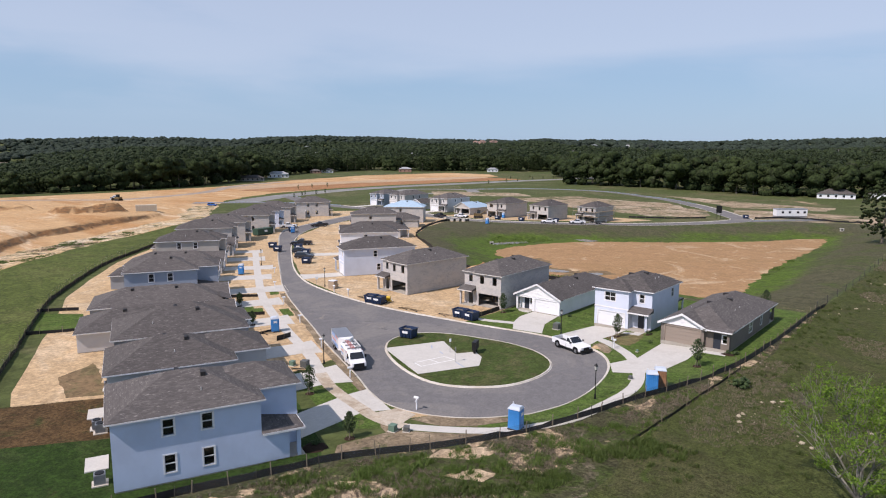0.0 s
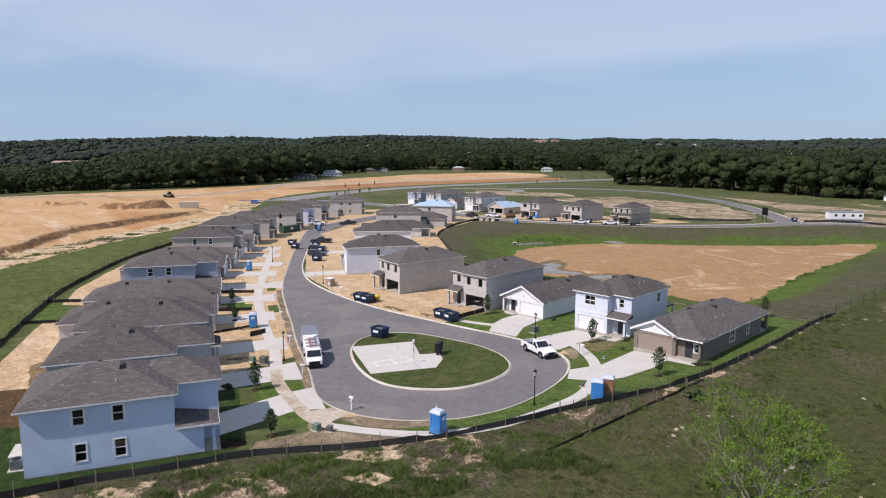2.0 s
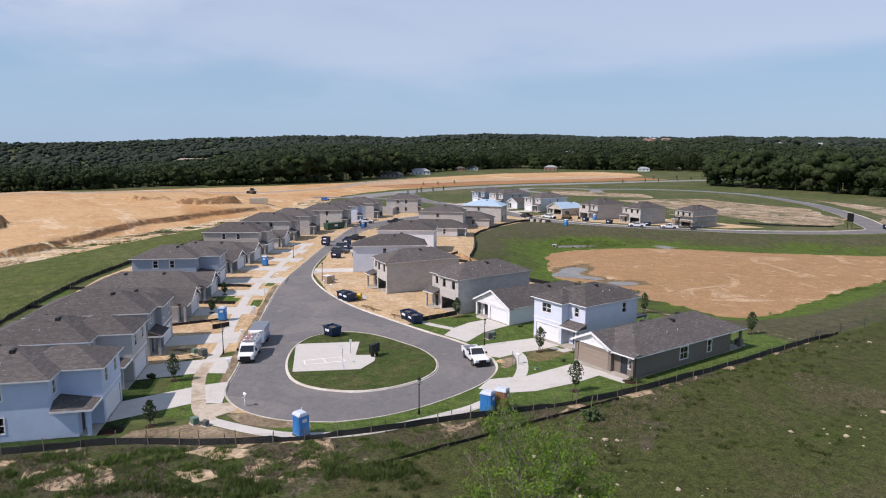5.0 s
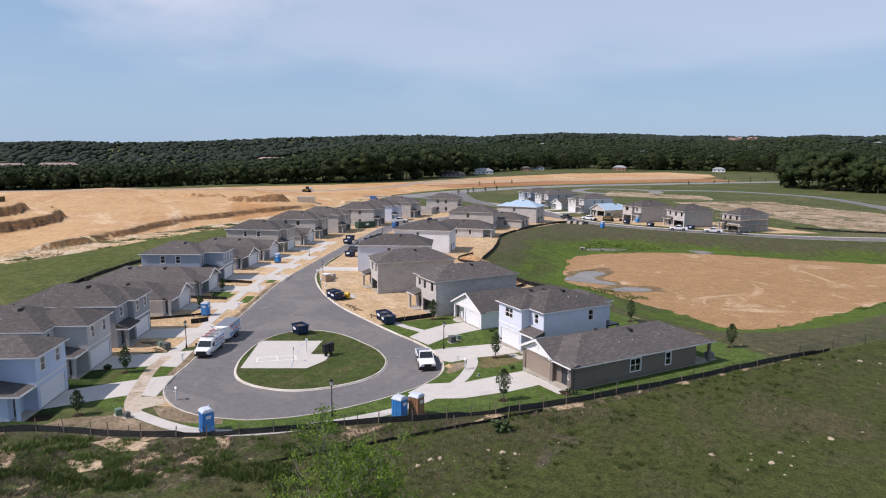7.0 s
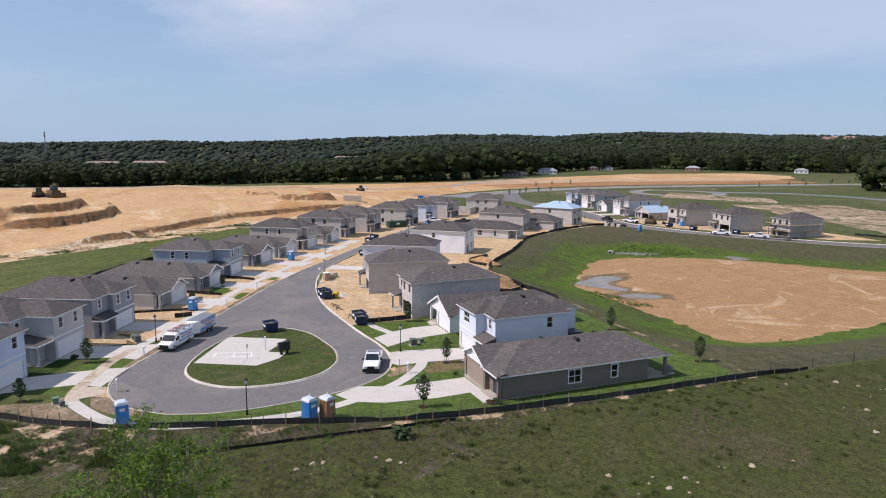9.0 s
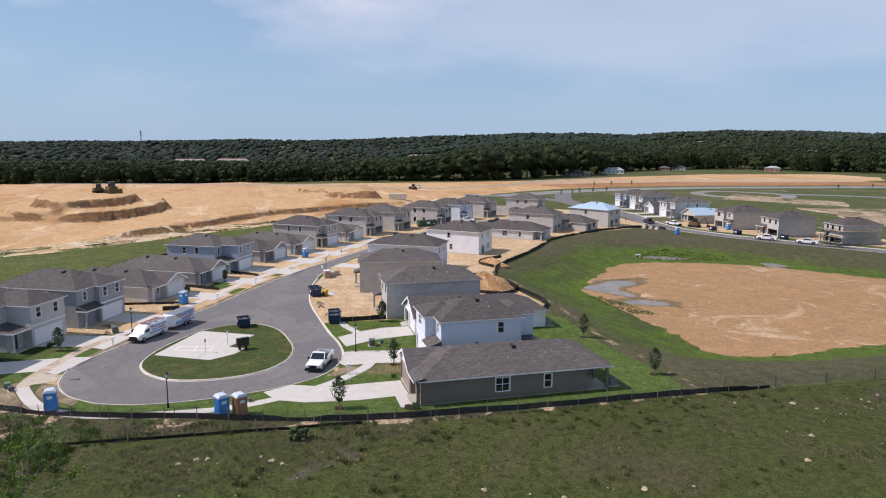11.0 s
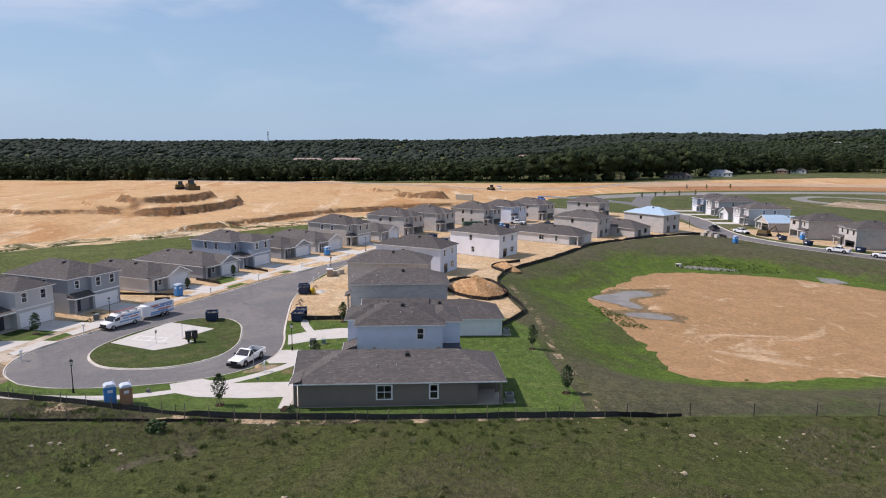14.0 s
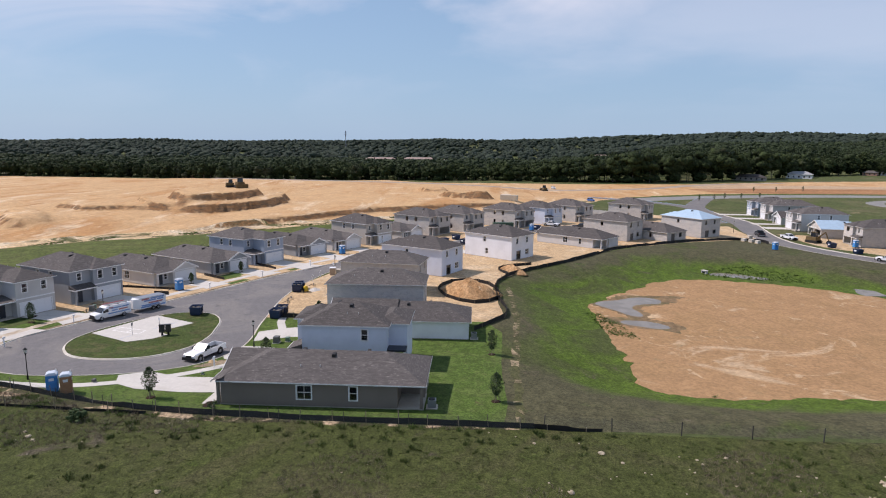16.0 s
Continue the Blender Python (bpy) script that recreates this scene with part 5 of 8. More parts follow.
    if lan:
        walls.append(((w, d - lan), (-1, 0), (0, 1), w * 0.45, [], []))
        walls.append(((w * 0.55, d - lan), (0, 1), (1, 0), lan, [], []))
        walls.append(((w * 0.55, d), (-1, 0), (0, 1), w * 0.55, [], []))
    else:
        walls.append(((w, d), (-1, 0), (0, 1), w, back, bw))
    for p, u, n, length, dho, wi in walls:
        s = Shape()
        wall_panel(s, p, u, n, length, H, list(dho) + [(a, b, a + ww, b + hh) for a, b, ww, hh, _ in wi])
        part("wall", s, wallm, ho)
        for a, b, ww, hh, t in wi:
            window(ho, p, u, n, a, b, ww, hh, bare, t)
    if deep:
        s = Shape()
        wall_panel(s, (pe0, -deep), (1, 0), (0, -1), pw, 2.62, dh)
        part("wall", s, wallm, ho)
        s = Shape()
        wall_panel(s, (pe0, 0.0) if right else (pe1, -deep), (0, -1) if right else (0, 1), (-1, 0) if right else (1, 0), deep, 2.62, [])
        part("wall", s, wallm, ho)
    s = Shape().box(0.02, 0.02, -0.6, w - 0.02, d - 0.02, 0.02)
    s.box(g0 + 0.02, -j + 0.02, -0.6, g1 - 0.02, 0.02, 0.02)
    s.box(pe0 + 0.05, -max(j, 1.0) + 0.05, -0.6, pe1 - 0.05, 0.02, 0.0)
    part("slab", s, SLAB, ho)
    # roof
    rm = ROOFS[h.get("roof", "shingle")]
    s, f = Shape(), Shape()
    rz = hip(s, -o, -o, w + o, d + o, H + 0.04, slope)
    eaves(f, -o, -o, w + o, d + o, H + 0.04)
    gable = h["style"] in ("G", "W")
    ge = Shape()
    if gable:
        ga, gb2, gy = (g0 - o, g1 + o, -j - o) if h["style"] == "G" else (-o, w + o, -j - o)
        cxg = (ga + gb2) / 2
        rg = H + 0.02 + (gb2 - ga) / 2 * slope * 1.15
        yb = d * 0.45
        for tz in (0.0,):
            s.quad((ga, gy, H + 0.02), (cxg, gy, rg), (cxg, yb, rg), (ga, yb, H + 0.02))
            s.quad((cxg, gy, rg), (gb2, gy, H + 0.02), (gb2, yb, H + 0.02), (cxg, yb, rg))
            s.quad((ga, gy, H - 0.06), (ga, yb, H - 0.06), (cxg, yb, rg - 0.08), (cxg, gy, rg - 0.08))
            s.quad((cxg, gy, rg - 0.08), (cxg, yb, rg - 0.08), (gb2, yb, H - 0.06), (gb2, gy, H - 0.06))
        # rake boards and gable wall
        for a, b in (((ga, H + 0.02), (cxg, rg)), ((cxg, rg), (gb2, H + 0.02))):
            f.loft([[(a[0], gy - 0.03, a[1] - 0.27), (a[0], gy - 0.03, a[1] + 0.03), (a[0], gy + 0.02, a[1] + 0.03), (a[0], gy + 0.02, a[1] - 0.27)],
                    [(b[0], gy - 0.03, b[1] - 0.27), (b[0], gy - 0.03, b[1] + 0.03), (b[0], gy + 0.02, b[1] + 0.03), (b[0], gy + 0.02, b[1] - 0.27)]])
        ge.quad((ga + o, -j + 0.0, H - 0.02), (gb2 - o, -j + 0.0, H - 0.02), (cxg, -j + 0.0, rg - 0.24))
        ge.box(cxg - 0.22, -j - 0.05, H + 0.35, cxg + 0.22, -j + 0.03, H + 0.95)
        part("gable", ge, TRIM if h["wall"] in ("taupe", "white") else wallm, ho, "gable wall with a small louvre")
        f.box(ga + o, -j - 0.06, H - 0.14, gb2 - o, -j - 0.002, H + 0.04)
        if h["style"] == "W":                       # arched porch beam and corner post
            f.box(pe0 + 0.05, -j - 0.02, 2.15, pe1, -j + 0.16, H)
            f.box(pe0 + 0.02, -j - 0.03, 0, pe0 + 0.32, -j + 0.27, 2.2)
    elif j > 0.2:
        hip(s, g0 - o, -j - o, g1 + o - 0.02, d * 0.4, H + 0.0, slope)
        eaves(f, g0 - o, -j - o, g1 + o - 0.02, d * 0.3, H + 0.0)
    part("roof", s, rm, ho, "hip roof of %s" % ("pale blue wrap" if h.get("roof") else "charcoal shingles"))
    part("fascia", f, trim, ho, "white eave boards")
    rng = random.Random(int(abs(x * 31 + y * 17)))
    for k in range(2 if d < 15 else 3):                 # roof vents near the ridge
        vy = d * (0.36 + 0.17 * k)
        vx = w / 2 + (0.7 if k % 2 else -0.75)
        zz = H + 0.04 + (w / 2 + o - abs(vx - w / 2)) * slope
        s = Shape().box(vx - 0.45, vy - 0.2, zz - 0.2, vx + 0.45, vy + 0.2, zz + 0.16, taper=0.03)
        part("vent", s, VENT, ho, "dark low roof vent")
    for k in range(3):
        vy, vx = d * (0.25 + 0.5 * rng.random()), w * (0.2 if k % 2 else 0.78)
        zz = H + (min(vx, w - vx) + o) * slope
        part("vent_pipe", Shape().tube((vx, vy, zz - 0.1), (vx, vy, zz + 0.26), 0.05, n=6), PVC, ho)
    # garage door
    if not bare:
        gdo = new("garage_door")
        gdo.parent = ho
        for k in range(4):
            s = Shape().box(gd0, -j + 0.08, 0.02 + k * 0.53, gd1, -j + 0.13, 0.02 + k * 0.53 + 0.515)
            nn = 8
            for q in range(nn):
                a = gd0 + (gd1 - gd0) * (q + 0.12) / nn
                b = gd0 + (gd1 - gd0) * (q + 0.88) / nn
                s.box(a, -j + 0.065, 0.1 + k * 0.53, b, -j + 0.085, 0.46 + k * 0.53, taper=0.0)
            part("panel", s, TAUPE_DOOR if h["wall"] == "taupe" else GDOOR, gdo)
        s = Shape()
        s.box(gd0 - 0.12, -j - 0.03, 0, gd0, -j + 0.05, 2.27).box(gd1, -j - 0.03, 0, gd1 + 0.12, -j + 0.05, 2.27).box(gd0, -j - 0.03, 2.15, gd1, -j + 0.05, 2.27)
        part("trim", s, trim if h["wall"] != "taupe" else TAUPE_DOOR, ho)
        a = pe0 + pw * 0.32
        s = Shape().box(a, 0.06 - deep, 0.02, a + 0.95, 0.11 - deep, 2.06)
        dr = part("door", s, DOOR, ho, "dark panelled front door")
        part("handle", Shape().tube((a + 0.12, -0.02 - deep, 1.0), (a + 0.12, 0.06 - deep, 1.0), 0.03, n=6), METAL, dr)
        if two:
            s = Shape().box(g0 - 0.02, -j - 0.035, 2.72, g1 + 0.02, -j - 0.002, 2.92)
            part("belt_trim", s, TRIM, ho)
    else:
        s = Shape()
        for k in range(7):                              # bare studs inside the open garage
            s.box(gd0 + 0.3 + k * 0.65, 3.2, 0.02, gd0 + 0.36 + k * 0.65, 3.32, 2.4)
        part("stud_wall", s, LUMBER, ho, "raw timber studs")
    if not lan:
        a = w - w * 0.22 - 1.8
        s = Shape().box(a, d - 0.12, 0.02, a + 1.8, d - 0.09, 2.06)
        # on bare houses a dark sheet fills the doorway as painted interior shade
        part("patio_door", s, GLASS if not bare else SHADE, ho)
    else:
        for a, b in ((w - 0.3, d - 0.3), (w * 0.62, d - 0.3)):
            part("post", Shape().box(a, b, 0, a + 0.3, b + 0.3, H), wallm, ho)
        part("lanai_slab", Shape().box(w * 0.5, d - 2.6, -0.5, w, d + 0.1, 0.03), SLAB, ho)
    # porch
    if two and pw > 1.0:
        pf = -3.3 if deep else (-min(j, 2.4) - 0.2 if j > 1.0 else -1.4)
        zt, zl = 3.25, 2.62
        s = Shape()
        q0, q1 = (pe0 - 0.3, pe1) if right else (pe0, pe1 + 0.3)
        b0, b1 = (q0 + 1.3, q1) if right else (q0, q1 - 1.3)      # the top edge, shorter by the hip
        if not deep:
            b0, b1 = q0, q1
        s.quad((q0, pf - 0.3, zl), (q1, pf - 0.3, zl), (b1, 0, zt), (b0, 0, zt))
        s.quad((q0, 0, zl - 0.05), (q1, 0, zl - 0.05), (q1, pf - 0.3, zl - 0.05), (q0, pf - 0.3, zl - 0.05))
        s.quad((q0, pf - 0.3, zl - 0.05), (q1, pf - 0.3, zl - 0.05), (q1, pf - 0.3, zl), (q0, pf - 0.3, zl))
        s.quad((q0, 0, zl), (q0, pf - 0.3, zl), (b0, 0, zt))
        s.quad((q1, pf - 0.3, zl), (q1, 0, zl), (b1, 0, zt))
        part("porch_roof", s, rm, ho)
        s = Shape().box(q0 - 0.02, pf - 0.34, zl - 0.17, q1 + 0.02, pf - 0.305, zl + 0.02)
        xx = pe0 + 0.02 if right else pe1 - 0.34
        s.box(q0 - 0.02 if right else q1 + 0.002, pf - 0.3, zl - 0.17, q0 - 0.002 if right else q1 + 0.02, 0, zl + 0.02)
        part("porch_trim", s, trim, ho)
        part("porch_post", Shape().box(xx, pf + 0.0, 0, xx + 0.32, pf + 0.32, zl - 0.05), wallm, ho)
        part("porch_slab", Shape().box(pe0 + 0.05, pf - 0.1, -0.5, pe1 - 0.05, 0.0, 0.02), SLAB, ho)
    elif not two and h["style"] == "G":
        xx = pe1 - 0.35 if not right else pe0 + 0.02
        part("porch_post", Shape().box(xx, -j + 0.02, 0, xx + 0.32, -j + 0.34, H), wallm, ho)
        fr = Shape().box(pe0, -j + 0.02, 2.25, pe1, -j + 0.2, H)
        part("porch_beam", fr, wallm, ho)
        q0, q1 = pe0 - o, pe1 + o
        s = Shape()
        s.quad((q0, -j - o, H + 0.03), (q1, -j - o, H + 0.03), (q1, 0.3, H + 0.03 + (j + 0.3) * slope), (q0, 0.3, H + 0.03 + (j + 0.3) * slope))
        part("porch_roof", s, rm, ho)
        part("porch_trim", Shape().box(q0, -j - o - 0.03, H - 0.12, q1, -j - o, H + 0.05), trim, ho)
    if h["style"] == "C":                               # upper rear wing over a covered patio
        a, b = 0.0, w - 1.9
        for p, u, n, ln, dho in (((b, d), (0, 1), (1, 0), 2.3, [(0.25, 0.02, 2.05, 2.1)]), ((b, d + 2.3), (-1, 0), (0, 1), b, []), ((a, d + 2.3), (0, -1), (-1, 0), 2.3, [])):
            s = Shape()
            wall_panel(s, p, u, n, ln, H - 0.15, dho)
            part("wall", s, wallm, ho)
        part("patio_door", Shape().box(b - 0.12, d + 0.25, 0.02, b - 0.09, d + 2.05, 2.08), GLASS, ho)
        s, f = Shape(), Shape()
        hip(s, a - 0.3, d - 2.0, b + 0.3, d + 2.65, H - 0.1, slope)
        eaves(f, a - 0.3, d - 2.0, b + 0.3, d + 2.65, H - 0.1)
        part("rear_roof", s, rm, ho)
        part("rear_fascia", f, trim, ho)
        part("canopy", Shape().box(b, d, 2.5, w, d + 2.3, 2.72), DOOR, ho)
        part("canopy_post", Shape().box(w - 0.25, d + 2.05, 0, w, d + 2.3, 2.5), trim, ho)
        part("patio", Shape().box(b, d, -0.5, w, d + 2.4, 0.0), SLAB, ho)
    return ho


for h in HOUSES:
    build_house(h)


# ---------------------------------------------------------------- fences
FABRIC = plain("black_silt_fabric", (0.016, 0.016, 0.018), 0.6, 0.0, 0.35, 0.3, 1.5)
STAKE = plain("weathered_stake", (0.20, 0.165, 0.12), 0.9)
POST = plain("fence_post", (0.055, 0.05, 0.045), 0.8)


def silt_fence(line, height, label, stake=2.6, tall=1.15, seed=1):
    rng = random.Random(seed)
    fence = thing("silt_fence", pose(0, 0, 0), label, "fence", "silt fences")
    dense = []
    for (ax, ay), (bx, by) in zip(line, line[1:]):
        n = max(1, int(math.hypot(bx - ax, by - ay) / 0.9))
        dense += [(ax + (bx - ax) * i / n, ay + (by - ay) * i / n) for i in range(n)]
    dense.append(line[-1])
    s = Shape()
    prev = None
    for i, (x, y) in enumerate(dense):
        k = noise.noise_vector(Vector((i * 0.31, seed, 0)))
        x, y = x + 0.12 * k.x, y + 0.12 * k.y
        z = land(x, y)
        h = height * (1 + 0.22 * k.z - (0.35 if noise.noise(Vector((i * 0.13, seed * 3.3, 1))) > 0.42 else 0))
        cur = ((x, y, z - 0.05), (x + 0.10 * k.y, y + 0.10 * k.x, z + h))
        if prev:
            a, b = prev
            s.quad(a, cur[0], cur[1], b)
            s.quad((a[0] + 0.02, a[1], a[2]), (b[0] + 0.02, b[1], b[2]), (cur[1][0] + 0.02, cur[1][1], cur[1][2]), (cur[0][0] + 0.02, cur[0][1], cur[0][2]))
        prev = cur
    part("fabric", s, FABRIC, fence, "sagging black fabric")
    run = 0.0
    made = None
    for (ax, ay), (bx, by) in zip(dense, dense[1:]):
        run += math.hypot(bx - ax, by - ay)
        if run > stake:
            run = 0.0
            z = land(ax, ay)
            q = Shape().box(-0.035, -0.035, -0.2, 0.035, 0.035, tall * (0.85 + 0.3 * rng.random()))
            ob = part("stake", q, STAKE, fence)
            ob.matrix_world = pose(ax + 0.06, ay, z, rng.uniform(-5, 5), rng.uniform(-5, 5), rng.uniform(0, 90))
    return fence


silt_fence(FENCE_FRONT, 0.62, "sagging black silt fence on wooden stakes beside the pasture", 2.4, 1.25, 1)
silt_fence(FENCE_LEFT, 0.7, "black silt fence behind the row of houses", 3.0, 1.1, 2)
silt_fence(FENCE_POND, 0.75, "black silt fence along the basin's upper edge", 3.2, 0.95, 3)
silt_fence(curve([(-84.3, 104.1), (-90.8, 106.6), (-91.4, 112.0), (-86.6, 115.0), (-77.6, 115.8), (-73.4, 111.2), (-78.0, 106.0), (-84.3, 104.1)], 2), 0.7, "loop of black silt fence round a dirt pile", 3.0, 0.9, 4)
silt_fence([(-20.8, 78.6), (-21.1, 72.6), (-21.6, 65.3), (-21.9, 58.8), (-22.4, 52)], 0.28, "fallen strip of black fabric in weeds", 5.0, 1.2, 5)
silt_fence([(-61.4, 80.4), (-61.5, 87.6)], 0.7, "short black silt fence between two lots", 2.2, 0.9, 6)
silt_fence([(-62.5, 28.8), (-67, 39)], 0.5, "short black silt fence between two lots", 2.2, 0.9, 7)
silt_fence([(-80.5, 43), (-79.2, 55)], 0.4, "short black silt fence between two lots", 2.2, 0.8, 8)
silt_fence(curve([(-20.2, 117), (-19.8, 120), (-19.9, 123.5)], 2), 0.5, "bunched end of black silt fabric", 2.0, 0.6, 9)
silt_fence(curve([(-100, 118.5), (-105, 116.5), (-109, 119), (-112, 124.5)], 3), 0.6, "black silt fence round spoil behind a house", 2.6, 0.8, 10)
silt_fence([(-118, 262), (-104, 268), (-92, 280)], 0.6, "black silt fence past the last lot", 3.0, 0.8, 11)

silt_fence([(-118.6, 36.8), (-114.6, 41.8)], 0.5, "short black silt fence across a rear yard", 2.2, 1.0, 12)
silt_fence([(-104.6, 30.6), (-101.4, 36.6)], 0.5, "short black silt fence across a rear yard", 2.2, 1.0, 13)

silt_fence([(-75.8, 291.7), (-67.6, 301), (-57, 303.5), (-47, 299), (-36, 303)], 0.7, "black silt fence beside a site office trailer", 3.0, 0.9, 14)

silt_fence([(-93.0, 54.3), (-88.8, 60.2)], 0.55, "short black silt fence beside a front lawn", 2.0, 0.7, 16)
silt_fence([(-105.8, 61.2), (-100.9, 67.2)], 0.55, "short black silt fence beside a front lawn", 2.0, 0.7, 17)
silt_fence([(-74.8, 52.5), (-75.1, 55.1)], 0.7, "heap of black silt fabric on bare dirt", 1.6, 0.8, 15)

CHAIN, cnt, cb_ = nodes_of("chain_link", 0.5, 0.6, 0.4)
cb_.inputs["Base Color"].default_value = (0.30, 0.31, 0.31, 1)
cv = position(cnt, (1, 1, 1))
cw = cnt.nodes.new("ShaderNodeTexChecker")
cw.inputs["Scale"].default_value = 22.0
cnt.links.new(cv, cw.inputs["Vector"])
cb_.inputs["Alpha"].default_value = 0.14
def wire_fence(line, label, posts, height=1.25, seed=1, thick=0.06):
    rng = random.Random(seed)
    f = thing("wire_fence", pose(0, 0, 0), label, "fence")
    s = Shape()
    for (ax, ay), (bx, by) in zip(line, line[1:]):
        za, zb = land(ax, ay), land(bx, by)
        s.quad((ax, ay, za + 0.04), (bx, by, zb + 0.04), (bx, by, zb + height), (ax, ay, za + height))
    part("wire_mesh", s, CHAIN, f, "grey wire mesh")
    run = posts
    for (ax, ay), (bx, by) in zip(line, line[1:]):
        run += math.hypot(bx - ax, by - ay)
        if run >= posts:
            run = 0
            q = Shape().tube((0, 0, -0.3), (0, 0, height + 0.12), thick, thick * 0.85, 6)
            ob = part("post", q, POST, f)
            ob.matrix_world = pose(ax, ay, land(ax, ay), rng.uniform(-4, 4), rng.uniform(-4, 4), 0)
    return f


def dense_line(pts, step):
    out = []
    for (ax, ay), (bx, by) in zip(pts, pts[1:]):
        n = max(1, int(math.hypot(bx - ax, by - ay) / step))
        out += [(ax + (bx - ax) * i / n, ay + (by - ay) * i / n) for i in range(n)]
    return out + [pts[-1]]


wire_fence(dense_line([(-20.4, 118), (-19.4, 134), (-18.9, 150), (-18.6, 206), (-19.5, 300)], 3.0), "grey wire fence on dark posts along the pasture", 6.0)
wire_fence(dense_line([(-61.5, 7.0), (-82, 20), (-99.5, 28.6), (-115, 36), (-127.5, 42.2), (-141.5, 51.6), (-160, 65.4), (-188, 93.8)], 3.0), "grey wire fence behind the black silt fence", 6.0, 1.5, 2, 0.025)
wire_fence(dense_line([(-45.0, 22), (-42.6, 27.5), (-39.6, 34.6), (-34.8, 40.4), (-31.4, 45.8), (-28.3, 53), (-26.0, 61.2), (-23.2, 69.4), (-21.0, 79.2), (-20.2, 90), (-19.9, 103), (-19.7, 117)], 2.0), "thin wire fence on weathered posts", 5.0, 1.2, 3, 0.035)

# ---------------------------------------------------------------- street furniture
LANTERN, lnt, lb = nodes_of("lantern_glass", 0.2, 0.0, 0.5)
lb.inputs["Base Color"].default_value = (0.5, 0.5, 0.46, 1)
DARKGREEN = plain("dark_green_paint", (0.03, 0.075, 0.05), 0.5)
BOXGREEN = plain("utility_green", (0.12, 0.20, 0.15), 0.6)
BLUE = plain("blue_plastic", (0.045, 0.255, 0.60), 0.4, 0.0, 0.45, 0.12, 2.0)
TAN = plain("brown_plastic", (0.36, 0.19, 0.10), 0.5, 0.0, 0.4, 0.15, 2.0)
WHITE = plain("white_plastic", (0.74, 0.76, 0.78), 0.45, 0.0, 0.4, 0.08, 2.0)
NAVY = plain("navy_steel", (0.020, 0.040, 0.095), 0.45, 0.2, 0.4, 0.35, 1.3)
TRASH = plain("building_rubbish", (0.16, 0.145, 0.125), 0.9, 0.0, 0.2, 0.5, 2.0)
BARK = plain("grey_bark", (0.17, 0.145, 0.12), 0.95, 0.0, 0.1, 0.3, 4.0)
SOIL = plain("brown_mulch", (0.045, 0.028, 0.020), 0.98, 0.0, 0.1, 0.4, 6.0)


def lamp_post():
    t = thing("street_lamp", pose(0, 0, 0), "black street lamp with a lantern head beside the sidewalk", "street lamp", "street lamps")
    part("base", Shape().tube((0, 0, -0.2), (0, 0, 0.45), 0.13, 0.10, 10).tube((0, 0, 0.45), (0, 0, 0.55), 0.10, 0.07, 10), BLACK, t)
    part("pole", Shape().tube((0, 0, 0.55), (0, 0, 3.05), 0.06, 0.045, 8), BLACK, t)
    part("collar", Shape().tube((0, 0, 3.05), (0, 0, 3.16), 0.11, 0.14, 8), BLACK, t)
    part("lantern", Shape().tube((0, 0, 3.16), (0, 0, 3.58), 0.13, 0.20, 6), LANTERN, t, "clouded lantern glass")
    part("cap", Shape().tube((0, 0, 3.58), (0, 0, 3.78), 0.25, 0.07, 6).tube((0, 0, 3.78), (0, 0, 3.92), 0.03, 0.01, 6), BLACK, t)
    return t


first = lamp_post()
LAMPS = [(-29.9, 60.0), (-46.0, 80.9), (-62.0, 50.4), (-98.6, 80.9), (-128.6, 86.9), (-156, 118), (-178, 196)]
first.matrix_world = pose(*LAMPS[0], land(*LAMPS[0]))
for p in LAMPS[1:]:
    copy_thing(first, pose(*p, land(*p), 0, 0, 20))


def toilet(mat, label):
    t = thing("portable_toilet", pose(0, 0, 0), label, "portable toilet", "portable toilets")
    part("skid", Shape().box(-0.58, -0.62, 0, 0.58, 0.62, 0.14), POST, t)
    s = Shape().box(-0.54, -0.58, 0.14, 0.54, 0.58, 2.02, taper=0.03)
    cabin = part("cabin", s, mat, t)
    for k in range(5):
        part("rib", Shape().box(-0.565, -0.45 + k * 0.2, 0.3, -0.52, -0.37 + k * 0.2, 1.9), mat, cabin)
        part("rib", Shape().box(0.52, -0.45 + k * 0.2, 0.3, 0.565, -0.37 + k * 0.2, 1.9), mat, cabin)
        part("rib", Shape().box(-0.4 + k * 0.18, 0.54, 0.3, -0.33 + k * 0.18, 0.60, 1.9), mat, cabin)
    d = part("door", Shape().box(-0.42, -0.62, 0.2, 0.42, -0.57, 1.92).box(-0.36, -0.635, 0.3, 0.36, -0.615, 1.0).box(-0.36, -0.635, 1.1, 0.36, -0.615, 1.3), mat, t)
    part("notice", Shape().box(-0.24, -0.65, 1.42, 0.24, -0.632, 1.72), WHITE, d, "white notice plate")
    part("notice", Shape().box(0.545, -0.28, 1.42, 0.575, 0.28, 1.72), WHITE, t, "white notice plate")
    s = Shape()
    s.loft([[(-0.58, -0.62, 2.0), (0.58, -0.62, 2.0), (0.58, 0.62, 2.0), (-0.58, 0.62, 2.0)], [(-0.54, -0.58, 2.1), (0.54, -0.58, 2.1), (0.54, 0.58, 2.1), (-0.54, 0.58, 2.1)],
            [(-0.3, -0.5, 2.26), (0.3, -0.5, 2.26), (0.3, 0.5, 2.26), (-0.3, 0.5, 2.26)]])
    part("roof", s, TOILET_ROOF, t, "pale domed roof")
    part("vent_pipe", Shape().tube((0.4, 0.45, 2.0), (0.4, 0.45, 2.4), 0.05, n=6), WHITE, t)
    return t


